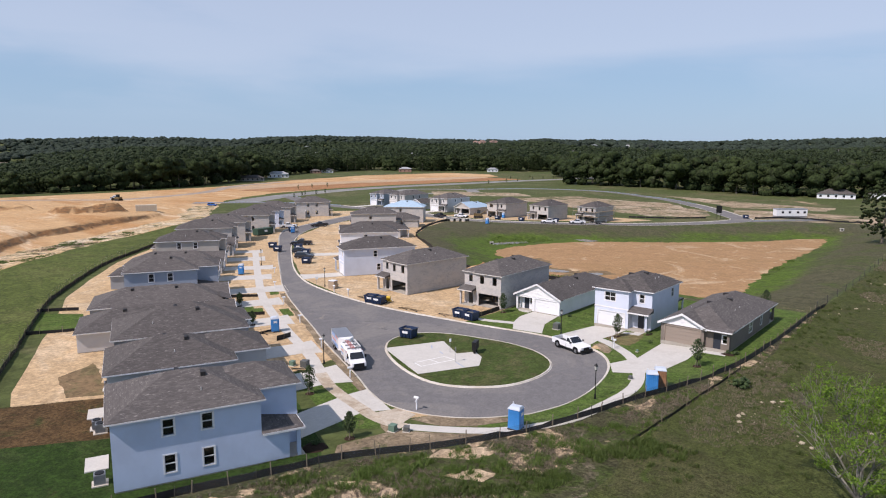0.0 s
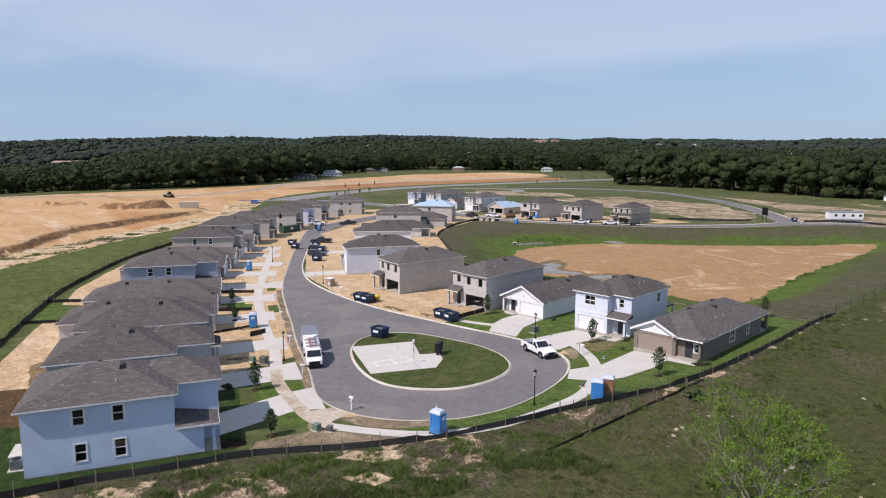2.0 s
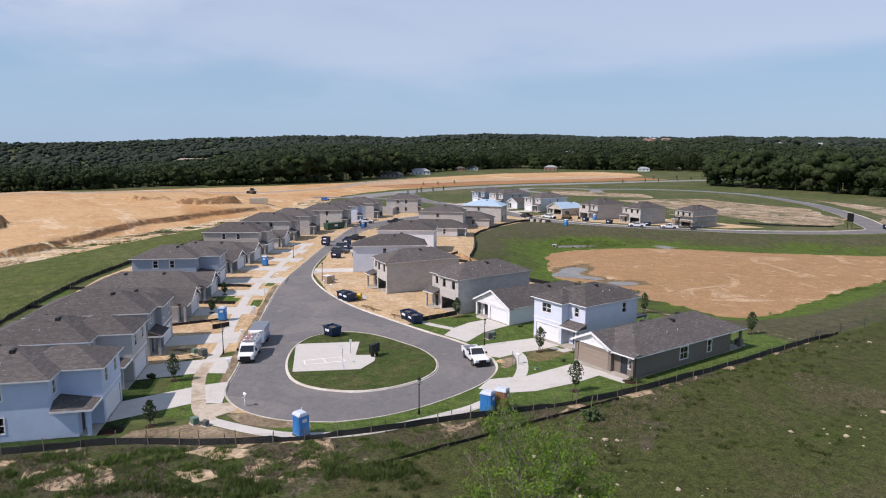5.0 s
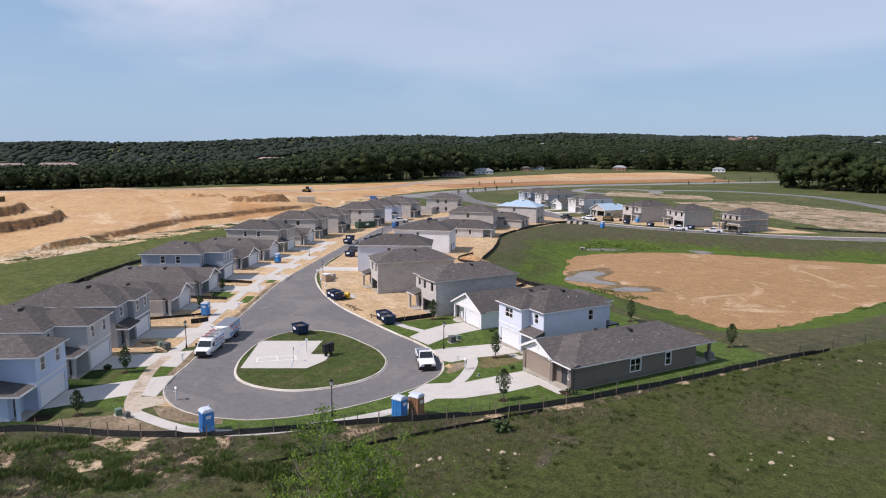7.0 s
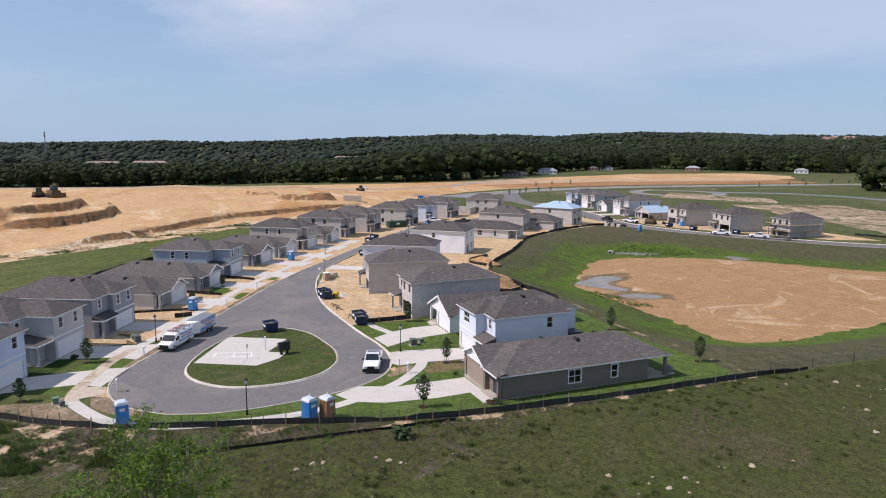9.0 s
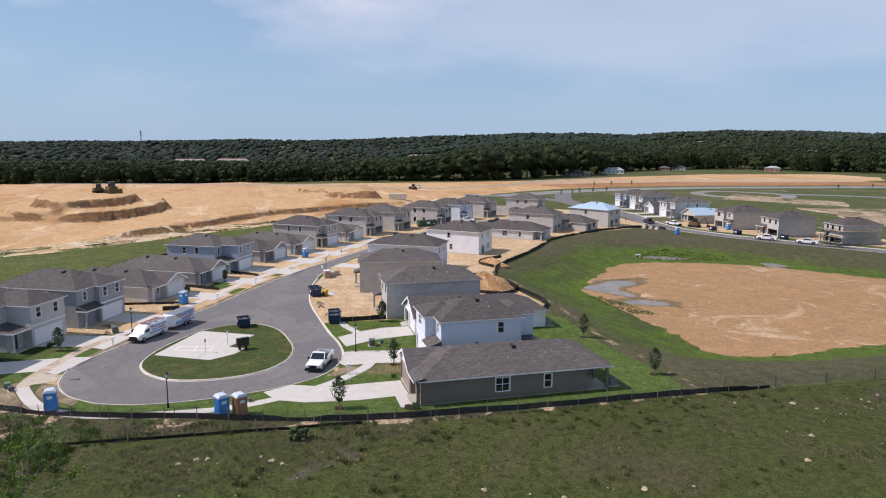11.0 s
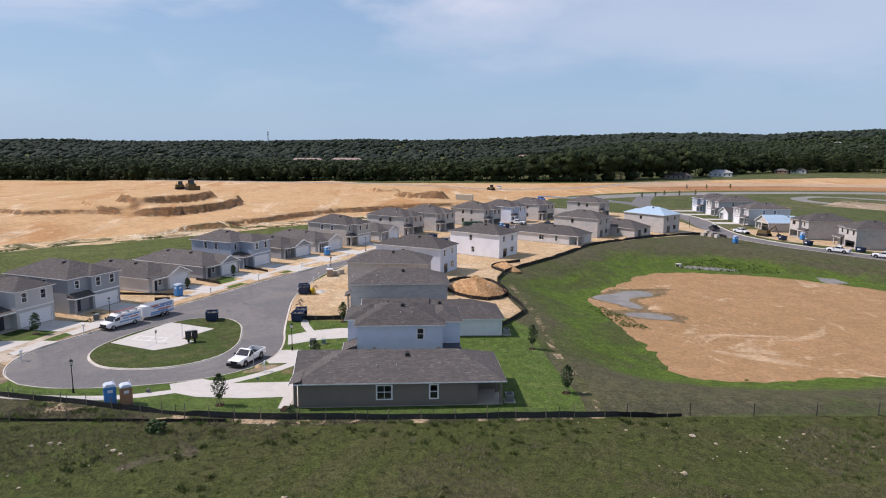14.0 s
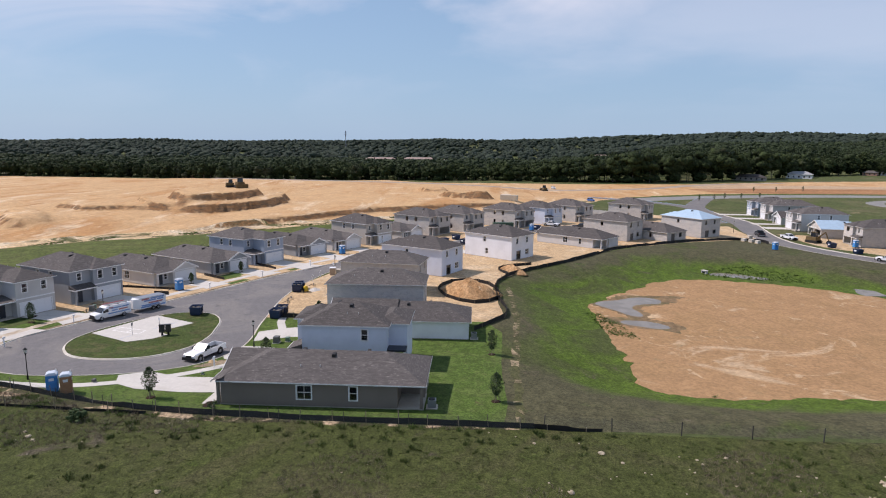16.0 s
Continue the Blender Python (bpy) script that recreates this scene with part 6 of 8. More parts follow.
TOILET_ROOF = plain("pale_grey_plastic", (0.50, 0.56, 0.63), 0.45, 0.0, 0.4, 0.08, 2.0)
blue = toilet(BLUE, "bright blue portable toilet with a white roof")
BLUES = [(-32.2, 48.7, 100), (-26.1, 65.5, 118), (-79.0, 55.3, 60), (-122.4, 77.6, 50), (-173.5, 129.6, 60), (-142.2, 193.6, 20), (-155.0, 222.3, 10)]
blue.matrix_world = pose(BLUES[0][0], BLUES[0][1], land(*BLUES[0][:2]), 0, 0, BLUES[0][2])
for x, y, a in BLUES[1:]:
    copy_thing(blue, pose(x, y, land(x, y), 0, 0, a))
tan = toilet(TAN, "brown portable toilet with a white roof")
tan.matrix_world = pose(-25.9, 67.2, land(-25.9, 67.2), 0, 0, 118)


def dumpster(seed):
    rng = random.Random(seed)
    t = thing("dumpster", pose(0, 0, 0), "navy steel rubbish skip half full of building waste", "dumpster", "rubbish skips")
    o, i = [(-1.05, -0.85), (1.05, -0.85), (1.05, 0.85), (-1.05, 0.85)], 0.06
    b = [(-0.92, -0.75), (0.92, -0.75), (0.92, 0.75), (-0.92, 0.75)]
    s = Shape()
    s.loft([[(x, y, 0.12) for x, y in b], [(x, y, 1.35) for x, y in o], [(x * 0.94, y * 0.93, 1.35) for x, y in o], [(x * 0.9, y * 0.9, 0.9) for x, y in b]])
    part("body", s, NAVY, t)
    s = Shape()
    for x0, y0, x1, y1 in ((-1.12, -0.92, 1.12, -0.84), (-1.12, 0.84, 1.12, 0.92), (-1.12, -0.84, -1.04, 0.84), (1.04, -0.84, 1.12, 0.84)):
        s.box(x0, y0, 1.30, x1, y1, 1.40)
    part("rim", s, NAVY, t)
    for x in (-0.6, 0.0, 0.6):
        part("rib", Shape().box(x - 0.05, -0.90, 0.2, x + 0.05, -0.80, 1.32), NAVY, t)
        part("rib", Shape().box(x - 0.05, 0.80, 0.2, x + 0.05, 0.90, 1.32), NAVY, t)
    part("notice", Shape().box(-0.45, -0.925, 0.75, 0.45, -0.905, 1.1), WHITE, t, "pale worn notice")
    for x in (-0.75, 0.75):
        part("skid", Shape().box(x - 0.08, -0.75, 0, x + 0.08, 0.75, 0.13), BLACK, t)
    s = Shape()
    for k in range(9):
        s.blob((rng.uniform(-0.8, 0.8), rng.uniform(-0.6, 0.6), 0.86 + 0.2 * rng.random()), 0.32, seed * 50 + k, 0.4, 0.6)
    part("waste", s, TRASH, t, "heaped offcuts and bags")
    return t


sk = dumpster(3)
SKIPS = [(-62.1, 65.9, 10), (-63.6, 79.6, 4), (-61.3, 79.4, -4), (-82.0, 77.6, 20), (-80.2, 77.6, 12), (-123.0, 95.6, 35), (-134, 104.0, 40), (-142.5, 108.2, 40), (-144.0, 102.5, 40), (-150.5, 105.6, 40), (-176.5, 131.5, 50), (-152, 214.0, 0), (-141.6, 215.5, 10), (-131, 224, 20), (-79.5, 291.5, 30)]
sk.matrix_world = pose(SKIPS[0][0], SKIPS[0][1], land(*SKIPS[0][:2]), 0, 0, SKIPS[0][2])
for x, y, a in SKIPS[1:]:
    copy_thing(sk, pose(x, y, land(x, y), 0, 0, a))


def big_container():
    t = thing("roll_off_container", pose(-176.5, 120.4, land(-176.5, 120.4), 0, 0, 100), "large dark green roll-off container by the street", "container")
    part("body", Shape().box(-3.3, -1.2, 0.25, 3.3, 1.2, 2.1), DARKGREEN, t)
    for k in range(9):
        for y in (-1.26, 1.2):
            part("rib", Shape().box(-3.2 + k * 0.78, y, 0.25, -3.08 + k * 0.78, y + 0.06, 2.1), DARKGREEN, t)
    part("rail", Shape().box(-3.3, -0.8, 0, 3.3, -0.6, 0.25), BLACK, t)
    part("rail", Shape().box(-3.3, 0.6, 0, 3.3, 0.8, 0.25), BLACK, t)
    part("notice", Shape().box(-0.6, -1.29, 1.0, 0.6, -1.265, 1.6), WHITE, t)


big_container()


def mailbox(x, y, turn):
    t = thing("mailbox_post", pose(x, y, land(x, y), 0, 0, turn), "white post with a small box by the kerb", "mailbox", "mailboxes")
    part("post", Shape().box(-0.06, -0.06, -0.1, 0.06, 0.06, 1.15), WHITE, t)
    s = Shape()
    s.loft([[(-0.28, -0.10, 1.1), (-0.28, 0.10, 1.1), (-0.28, 0.10, 1.24), (-0.28, 0.05, 1.32), (-0.28, -0.05, 1.32), (-0.28, -0.10, 1.24)],
            [(0.28, -0.10, 1.1), (0.28, 0.10, 1.1), (0.28, 0.10, 1.24), (0.28, 0.05, 1.32), (0.28, -0.05, 1.32), (0.28, -0.10, 1.24)]])
    part("box", s, WHITE, t)
    part("bracket", Shape().box(-0.03, -0.3, 0.85, 0.03, 0.0, 0.92), WHITE, t)


for x, y, a in ((-43.4, 47.2, 10), (-55.8, 49.2, 60), (-67.6, 54.6, 60), (-80.2, 60.7, 60), (-92.6, 66.8, 60), (-105, 73.8, 60), (-36.9, 79.0, 0), (-89, 78.4, 0), (-93.5, 78.9, 0), (-118, 83, 60)):
    mailbox(x, y, a)


def kiosk():
    t = thing("mailbox_kiosk", pose(-50.4, 66.3, land(-50.4, 66.3), 0, 0, 112), "black cluster mailbox unit on a concrete footing", "mailbox kiosk")
    for sd in (-0.42, 0.42):
        c = part("cabinet", Shape().box(sd - 0.38, -0.24, 0.5, sd + 0.38, 0.24, 1.55), BLACK, t)
        for k in range(2):
            for r in range(4):
                part("locker_door", Shape().box(sd - 0.35 + k * 0.36, -0.265, 0.54 + r * 0.25, sd - 0.01 + k * 0.36, -0.242, 0.76 + r * 0.25), POST, c)
        part("cap", Shape().box(sd - 0.41, -0.27, 1.55, sd + 0.41, 0.27, 1.62), BLACK, c)
        part("pedestal", Shape().box(sd - 0.14, -0.14, 0, sd + 0.14, 0.14, 0.5), BLACK, t)


kiosk()


def sign_post(x, y, turn, label="small sign plate on a thin metal post", w=0.3, h=0.45, mat=None):
    t = thing("sign_post", pose(x, y, land(x, y), 0, 0, turn), label, "sign")
    part("post", Shape().tube((0, 0, -0.1), (0, 0, 1.9), 0.03, n=6), METAL, t)
    part("plate", Shape().box(-w / 2, -0.045, 1.9 - h, w / 2, -0.03, 1.9), mat or WHITE, t)


sign_post(-53.0, 64.2, 60)
sign_post(-50.0, 61.6, 150, mat=METAL)
sign_post(-36.6, 77.8, 200)
sign_post(-100.2, 80.2, 50, "white diamond sign on a post", 0.5, 0.5)


def utility_box(x, y, turn, s=1.0, mat=None):
    t = thing("utility_box", pose(x, y, land(x, y), 0, 0, turn), "low green utility cabinet on a pad in the verge", "utility box", "utility boxes")
    part("pad", Shape().box(-0.55 * s, -0.5 * s, -0.05, 0.55 * s, 0.5 * s, 0.08), CURB, t)
    part("cabinet", Shape().box(-0.45 * s, -0.4 * s, 0.08, 0.45 * s, 0.4 * s, 0.85 * s, taper=0.02), mat or BOXGREEN, t)
    part("lid", Shape().box(-0.48 * s, -0.43 * s, 0.85 * s, 0.48 * s, 0.43 * s, 0.93 * s, taper=0.04), mat or BOXGREEN, t)


GREY = plain("grey_cabinet", (0.10, 0.105, 0.10), 0.6)
for x, y, a, sc, m in ((-64.4, 47.4, 20, 0.7, None), (-62.7, 48.0, 20, 1.0, GREY), (-41.3, 41.6, 10, 0.75, None), (-40.2, 42.3, 30, 0.6, GREY), (-48.2, 83.4, 0, 1.0, GREY), (-48.9, 84.8, 0, 0.7, None), (-29.6, 68.0, 0, 0.45, GREY), (-33.6, 78.9, 0, 0.35, None)):
    utility_box(x, y, a, sc, m)


def cooler(x, y, turn):
    t = thing("air_conditioner", pose(x, y, land(x, y), 0, 0, turn), "grey outdoor air conditioner on a concrete pad", "air conditioner", "air conditioners")
    part("pad", Shape().box(-0.6, -0.6, -0.05, 0.6, 0.6, 0.08), CURB, t)
    s = Shape()
    for k in range(9):
        s.box(-0.42, -0.42, 0.1 + k * 0.09, 0.42, 0.42, 0.16 + k * 0.09)
    s.box(-0.39, -0.39, 0.1, 0.39, 0.39, 0.9)
    part("louvres", s, METAL, t)
    part("fan_grille", Shape().tube((0, 0, 0.9), (0, 0, 0.97), 0.36, 0.34, 12), BLACK, t)


for i, lx, ly in ((1, 1.0, 0.9), (16, 8.0, 0.9), (17, 7.6, 0.8), (18, 7.6, 0.8), (2, 1.0, 0.9)):
    h = HOUSES[i]
    cooler(*of_house(h, lx, h["d"] + ly), h["at"][2])
s = Shape().box(-1.4, -0.9, -0.05, 1.4, 0.9, 0.07)
cooler(-52.3, 19.6, HOUSES[0]["at"][2])
cooler(-63.4, 23.9, HOUSES[0]["at"][2])
for i, lx in ((0, 6.2), (1, 6.0)):
    solo("patio_slab", s, CONCRETE, "bare concrete patio slab behind a house", "patio", m=pose(*of_house(HOUSES[i], lx, HOUSES[i]["d"] + 1.3), land(*of_house(HOUSES[i], lx, HOUSES[i]["d"] + 1.3)) + 0.02, 0, 0, HOUSES[i]["at"][2]))

# ---------------------------------------------------------------- vehicles
PAINT_W = plain("white_car_paint", (0.78, 0.79, 0.80), 0.25, 0.0, 0.5, 0.05)
PAINT_D = plain("dark_car_paint", (0.03, 0.033, 0.04), 0.25, 0.0, 0.5, 0.05)
PAINT_B = plain("blue_car_paint", (0.03, 0.12, 0.40), 0.25, 0.0, 0.5, 0.05)
RUBBER = plain("tyre_rubber", (0.018, 0.018, 0.018), 0.85)
CARGLASS = plain("tinted_glass", (0.02, 0.024, 0.03), 0.08, 0.0, 0.6, 0.1)
LIGHT = plain("lamp_lens", (0.7, 0.7, 0.68), 0.2)
RED = plain("red_lens", (0.35, 0.02, 0.02), 0.3)
ORANGE = plain("worn_machine_paint", (0.15, 0.10, 0.04), 0.6, 0.0, 0.3, 0.4, 2.0)
LOGO = plain("blue_lettering", (0.17, 0.31, 0.56), 0.4)
LOGO_R = plain("red_lettering", (0.48, 0.17, 0.16), 0.4)


def section(x, hw, z0, z1, r=0.12):
    """A rounded car section at x."""
    return [(x, -hw + r * 0.4, z0), (x, hw - r * 0.4, z0), (x, hw, z0 + r), (x, hw, z1 - r), (x, hw - r, z1), (x, -hw + r, z1), (x, -hw, z1 - r), (x, -hw, z0 + r)]


def wheels(t, xs, hw, r=0.40):
    for x in xs:
        for sd in (-1, 1):
            wh = new("wheel")
            wh.parent = t
            part("tyre", Shape().tube((x, sd * (hw - 0.25), r), (x, sd * hw, r), r, r, 14), RUBBER, wh)
            part("rim", Shape().tube((x, sd * (hw - 0.02), r), (x, sd * (hw + 0.012), r), r * 0.6, r * 0.55, 10), METAL, wh)


def car_glass(t, rings, name="windscreen"):
    part(name, Shape().loft(rings), CARGLASS, t)


def pickup(paint, label, crew=False):
    t = thing("pickup_truck", pose(0, 0, 0), label, "pickup truck", "parked vehicles")
    cabb = -0.9 if crew else -0.15
    hood = Shape().loft([section(2.85, 0.85, 0.55, 1.0), section(2.7, 0.98, 0.42, 1.1), section(1.2, 1.0, 0.40, 1.18), section(1.15, 1.0, 0.40, 1.2)])
    part("hood", hood, paint, t)
    part("body", Shape().loft([section(1.15, 1.0, 0.40, 1.2), section(cabb, 1.0, 0.40, 1.22)]), paint, t)
    s = Shape()
    s.box(-2.9, -1.0, 0.5, cabb, -0.9, 1.22).box(-2.9, 0.9, 0.5, cabb, 1.0, 1.22).box(-2.9, -0.9, 0.5, cabb, 0.9, 0.68).box(cabb - 0.08, -0.9, 0.68, cabb, 0.9, 1.22)
    bed = part("bed", s, paint, t)
    part("tailgate", Shape().box(-2.97, -0.95, 0.55, -2.9, 0.95, 1.2), paint, bed)
    part("cab", Shape().loft([[(1.15, -0.95, 1.2), (1.15, 0.95, 1.2), (cabb, 0.95, 1.2), (cabb, -0.95, 1.2)], [(0.35, -0.80, 1.80), (0.35, 0.80, 1.80), (cabb + 0.15, 0.80, 1.80), (cabb + 0.15, -0.80, 1.80)],
                              [(0.25, -0.72, 1.86), (0.25, 0.72, 1.86), (cabb + 0.25, 0.72, 1.86), (cabb + 0.25, -0.72, 1.86)]]), paint, t)
    part("windscreen", Shape().loft([[(1.14, -0.84, 1.22), (1.14, 0.84, 1.22), (1.16, 0.84, 1.23), (1.16, -0.84, 1.23)], [(0.38, -0.72, 1.78), (0.38, 0.72, 1.78), (0.42, 0.72, 1.79), (0.42, -0.72, 1.79)]]), CARGLASS, t)
    part("rear_window", Shape().box(cabb - 0.01, -0.65, 1.28, cabb + 0.12, 0.65, 1.68), CARGLASS, t)
    for sd in (-1, 1):
        part("side_window", Shape().loft([[(0.95, sd * 0.93, 1.25), (cabb + 0.12, sd * 0.93, 1.25), (cabb + 0.12, sd * 0.955, 1.25), (0.95, sd * 0.955, 1.25)], [(0.35, sd * 0.80, 1.74), (cabb + 0.2, sd * 0.80, 1.74), (cabb + 0.2, sd * 0.835, 1.74), (0.35, sd * 0.835, 1.74)]]), CARGLASS, t)
        part("headlight", Shape().box(2.80, sd * 0.62 - 0.2, 0.80, 2.87, sd * 0.62 + 0.2, 0.98), LIGHT, t)
        part("tail_light", Shape().box(-2.99, sd * 0.86 - 0.08, 0.8, -2.95, sd * 0.86 + 0.08, 1.15), RED, t)
        part("mirror", Shape().box(0.9, sd * 1.08 - 0.12, 1.2, 1.05, sd * 1.08 + 0.12, 1.42), BLACK, t)
    part("grille", Shape().box(2.84, -0.44, 0.60, 2.93, 0.44, 1.0), BLACK, t)
    part("bumper", Shape().box(2.74, -1.0, 0.34, 3.04, 1.0, 0.70, taper=0.03), BLACK, t)
    part("bed_liner", Shape().box(-2.88, -0.88, 0.69, cabb - 0.09, 0.88, 0.71), BLACK, bed, "dark bed liner")
    for sd in (-1, 1):
        part("sill", Shape().box(-1.2, sd * 0.985 - 0.03, 0.36, 1.3, sd * 0.985 + 0.03, 0.5), BLACK, t)
        for x in (1.85, -1.75):
            part("wheel_arch", Shape().tube((x, sd * 0.93, 0.46), (x, sd * 1.008, 0.46), 0.53, 0.53, 14), BLACK, t)
        part("door_seam", Shape().box(cabb + 0.1, sd * 1.001 - 0.004, 0.5, cabb + 0.13, sd * 1.001 + 0.004, 1.2), BLACK, t)
    part("bumper", Shape().box(-3.1, -0.95, 0.4, -2.95, 0.95, 0.58), METAL, t)
    wheels(t, (1.85, -1.75), 1.0)
    return t


def suv(paint, label):
    t = thing("sport_utility_car", pose(0, 0, 0), label, "car", "parked vehicles")
    part("body", Shape().loft([section(2.35, 0.78, 0.45, 0.85), section(2.2, 0.9, 0.35, 0.95), section(1.0, 0.93, 0.33, 1.05), section(-2.1, 0.93, 0.33, 1.1), section(-2.35, 0.85, 0.45, 1.0)]), paint, t)
    part("cabin", Shape().loft([[(1.0, -0.88, 1.02), (1.0, 0.88, 1.02), (-2.2, 0.88, 1.05), (-2.2, -0.88, 1.05)], [(0.2, -0.72, 1.55), (0.2, 0.72, 1.55), (-1.9, 0.72, 1.58), (-1.9, -0.72, 1.58)]]), CARGLASS, t)
    part("roof", Shape().box(-1.95, -0.73, 1.57, 0.22, 0.73, 1.66, taper=0.08), paint, t)
    for sd in (-1, 1):
        part("headlight", Shape().box(2.25, sd * 0.6 - 0.18, 0.7, 2.36, sd * 0.6 + 0.18, 0.85), LIGHT, t)
        part("tail_light", Shape().box(-2.36, sd * 0.7 - 0.1, 0.75, -2.3, sd * 0.7 + 0.1, 1.0), RED, t)
    wheels(t, (1.4, -1.4), 0.93, 0.36)
    return t


def van():
    t = thing("service_van", pose(-59.4, 53.0, land(-59.4, 53.0) - 0.1, 0, 0, -29), "white high-roof service van with ladders and blue lettering", "van", "parked vehicles")
    part("body", Shape().loft([section(2.95, 0.80, 0.5, 0.98), section(2.8, 0.95, 0.4, 1.12), section(2.0, 1.0, 0.38, 1.24), section(1.25, 1.0, 0.38, 1.92, 0.25), section(0.9, 1.0, 0.38, 2.08, 0.2), section(-2.9, 1.0, 0.38, 2.12, 0.2), section(-3.0, 0.97, 0.42, 2.06, 0.2)]), PAINT_W, t)
    part("windscreen", Shape().loft([[(1.98, -0.86, 1.25), (1.98, 0.86, 1.25), (2.03, 0.86, 1.27), (2.03, -0.86, 1.27)], [(1.28, -0.76, 1.86), (1.28, 0.76, 1.86), (1.36, 0.76, 1.89), (1.36, -0.76, 1.89)]]), CARGLASS, t)
    for sd in (-1, 1):
        part("side_window", Shape().loft([[(1.75, sd * 0.99, 1.24), (0.85, sd * 0.99, 1.24), (0.85, sd * 1.012, 1.24), (1.75, sd * 1.012, 1.24)], [(1.25, sd * 0.97, 1.76), (0.85, sd * 0.97, 1.76), (0.85, sd * 1.008, 1.76), (1.25, sd * 1.008, 1.76)]]), CARGLASS, t)
        part("headlight", Shape().box(2.78, sd * 0.66 - 0.18, 0.82, 2.92, sd * 0.66 + 0.18, 1.0), LIGHT, t)
        part("mirror", Shape().box(1.6, sd * 1.12 - 0.1, 1.3, 1.72, sd * 1.12 + 0.1, 1.65), BLACK, t)
        for z, x0, x1, m in ((1.72, 0.0, 0.7, LOGO_R), (1.62, -2.6, -1.5, LOGO), (1.62, -1.35, 0.4, LOGO), (1.25, -2.4, -0.9, LOGO_R), (1.25, -0.7, 0.3, LOGO), (0.85, -2.7, 0.9, LOGO)):
            part("lettering_bar", Shape().box(x0, sd * 1.004 - 0.006, z, x1, sd * 1.004 + 0.006, z + 0.21), m, t)
    part("grille", Shape().box(2.84, -0.66, 0.56, 3.0, 0.66, 0.97, taper=0.05), BLACK, t)
    part("bumper", Shape().box(2.8, -0.92, 0.34, 3.02, 0.92, 0.56, taper=0.04), BLACK, t)
    for x in (-2.4, -1.0, 0.4):
        part("roof_rack", Shape().box(x, -0.85, 2.08, x + 0.06, 0.85, 2.28), METAL, t)
    for k, m in ((-0.45, LOGO_R), (0.25, METAL)):
        s = Shape().box(-2.7, k, 2.28, 1.0, k + 0.06, 2.36).box(-2.7, k + 0.36, 2.28, 1.0, k + 0.42, 2.36)
        for r in range(11):
            s.box(-2.5 + r * 0.32, k + 0.06, 2.3, -2.46 + r * 0.32, k + 0.36, 2.34)
        part("ladder", s, m, t, "roof ladder")
    part("conduit_tube", Shape().tube((-2.6, 0.75, 2.36), (0.6, 0.75, 2.36), 0.09, n=8), PVC, t)
    part("open_door", Shape().box(-0.9, -1.08, 0.45, 0.3, -1.02, 1.95), PAINT_W, t)
    wheels(t, (2.0, -1.75), 1.0, 0.38)
    q = thing("cargo_trailer", pose(-65.2, 56.3, land(-65.2, 56.3) - 0.1, 0, 0, -29.5), "white enclosed cargo trailer with blue lettering behind the van", "trailer")
    part("body", Shape().loft([[(2.9, -0.3, 0.55), (2.9, 0.3, 0.55), (2.9, 0.3, 2.12), (2.9, -0.3, 2.12)], [(2.1, -1.02, 0.5), (2.1, 1.02, 0.5), (2.1, 1.02, 2.22), (2.1, -1.02, 2.22)], [(-2.6, -1.02, 0.5), (-2.6, 1.02, 0.5), (-2.6, 1.02, 2.22), (-2.6, -1.02, 2.22)]]), PAINT_W, q)
    part("roof_trim", Shape().box(-2.62, -1.05, 2.18, 2.1, 1.05, 2.26, taper=0.02), METAL, q)
    for sd in (-1, 1):
        for z, x0, x1, m in ((1.9, -2.3, 0.2, LOGO), (1.9, 0.4, 1.8, LOGO_R), (1.6, -2.2, -1.0, LOGO), (1.6, -0.8, 1.4, LOGO), (1.2, -2.0, 0.6, LOGO_R), (0.62, -2.5, 2.0, LOGO), (0.9, -1.4, 1.9, LOGO)):
            part("lettering_bar", Shape().box(x0, sd * 1.026 - 0.008, z, x1, sd * 1.026 + 0.008, z + 0.24), m, q)
        part("fender", Shape().box(-1.6, sd * 1.12 - 0.12, 0.72, 0.2, sd * 1.12 + 0.12, 0.82), METAL, q)
    part("ramp_door", Shape().box(-2.68, -0.95, 0.55, -2.6, 0.95, 2.12), PAINT_W, q)
    part("hitch", Shape().tube((2.9, 0, 0.55), (3.7, 0, 0.5), 0.06, n=6), BLACK, q)
    wheels(q, (-0.2, -1.1), 1.14, 0.34)


van()
p1 = pickup(PAINT_W, "white single-cab pickup truck parked at the kerb")
p1.matrix_world = pose(-41.5, 75.9, land(-41.5, 75.9) - 0.1, 0, 0, -20)
p2 = pickup(PAINT_W, "white crew-cab pickup truck parked by the far lots", True)
p2.matrix_world = pose(-129.9, 216.6, land(-129.9, 216.6) - 0.1, 0, 0, 219)
for x, y, a in ((-121.6, 223.8, 221), (-186.5, 137.5, 60), (-166.5, 208.6, 10)):
    copy_thing(p2, pose(x, y, land(x, y) - 0.1, 0, 0, a))
p3 = pickup(PAINT_D, "dark pickup truck parked in the street", True)
p3.matrix_world = pose(-172.5, 202.2, land(-172.5, 202.2) - 0.1, 0, 0, 170)
copy_thing(p3, pose(-148.8, 114.0, land(-148.8, 114) - 0.1, 0, 0, 222))
copy_thing(p3, pose(-181.0, 146.8, land(-181, 146.8) - 0.1, 0, 0, 240))
q = thing("flatbed_trailer", pose(-115.7, 228.7, land(-115.7, 228.7) - 0.1, 0, 0, 221), "dark steel flatbed trailer hitched behind a pickup", "trailer")
part("deck", Shape().box(-3.2, -1.05, 0.62, 3.0, 1.05, 0.76), BLACK, q)
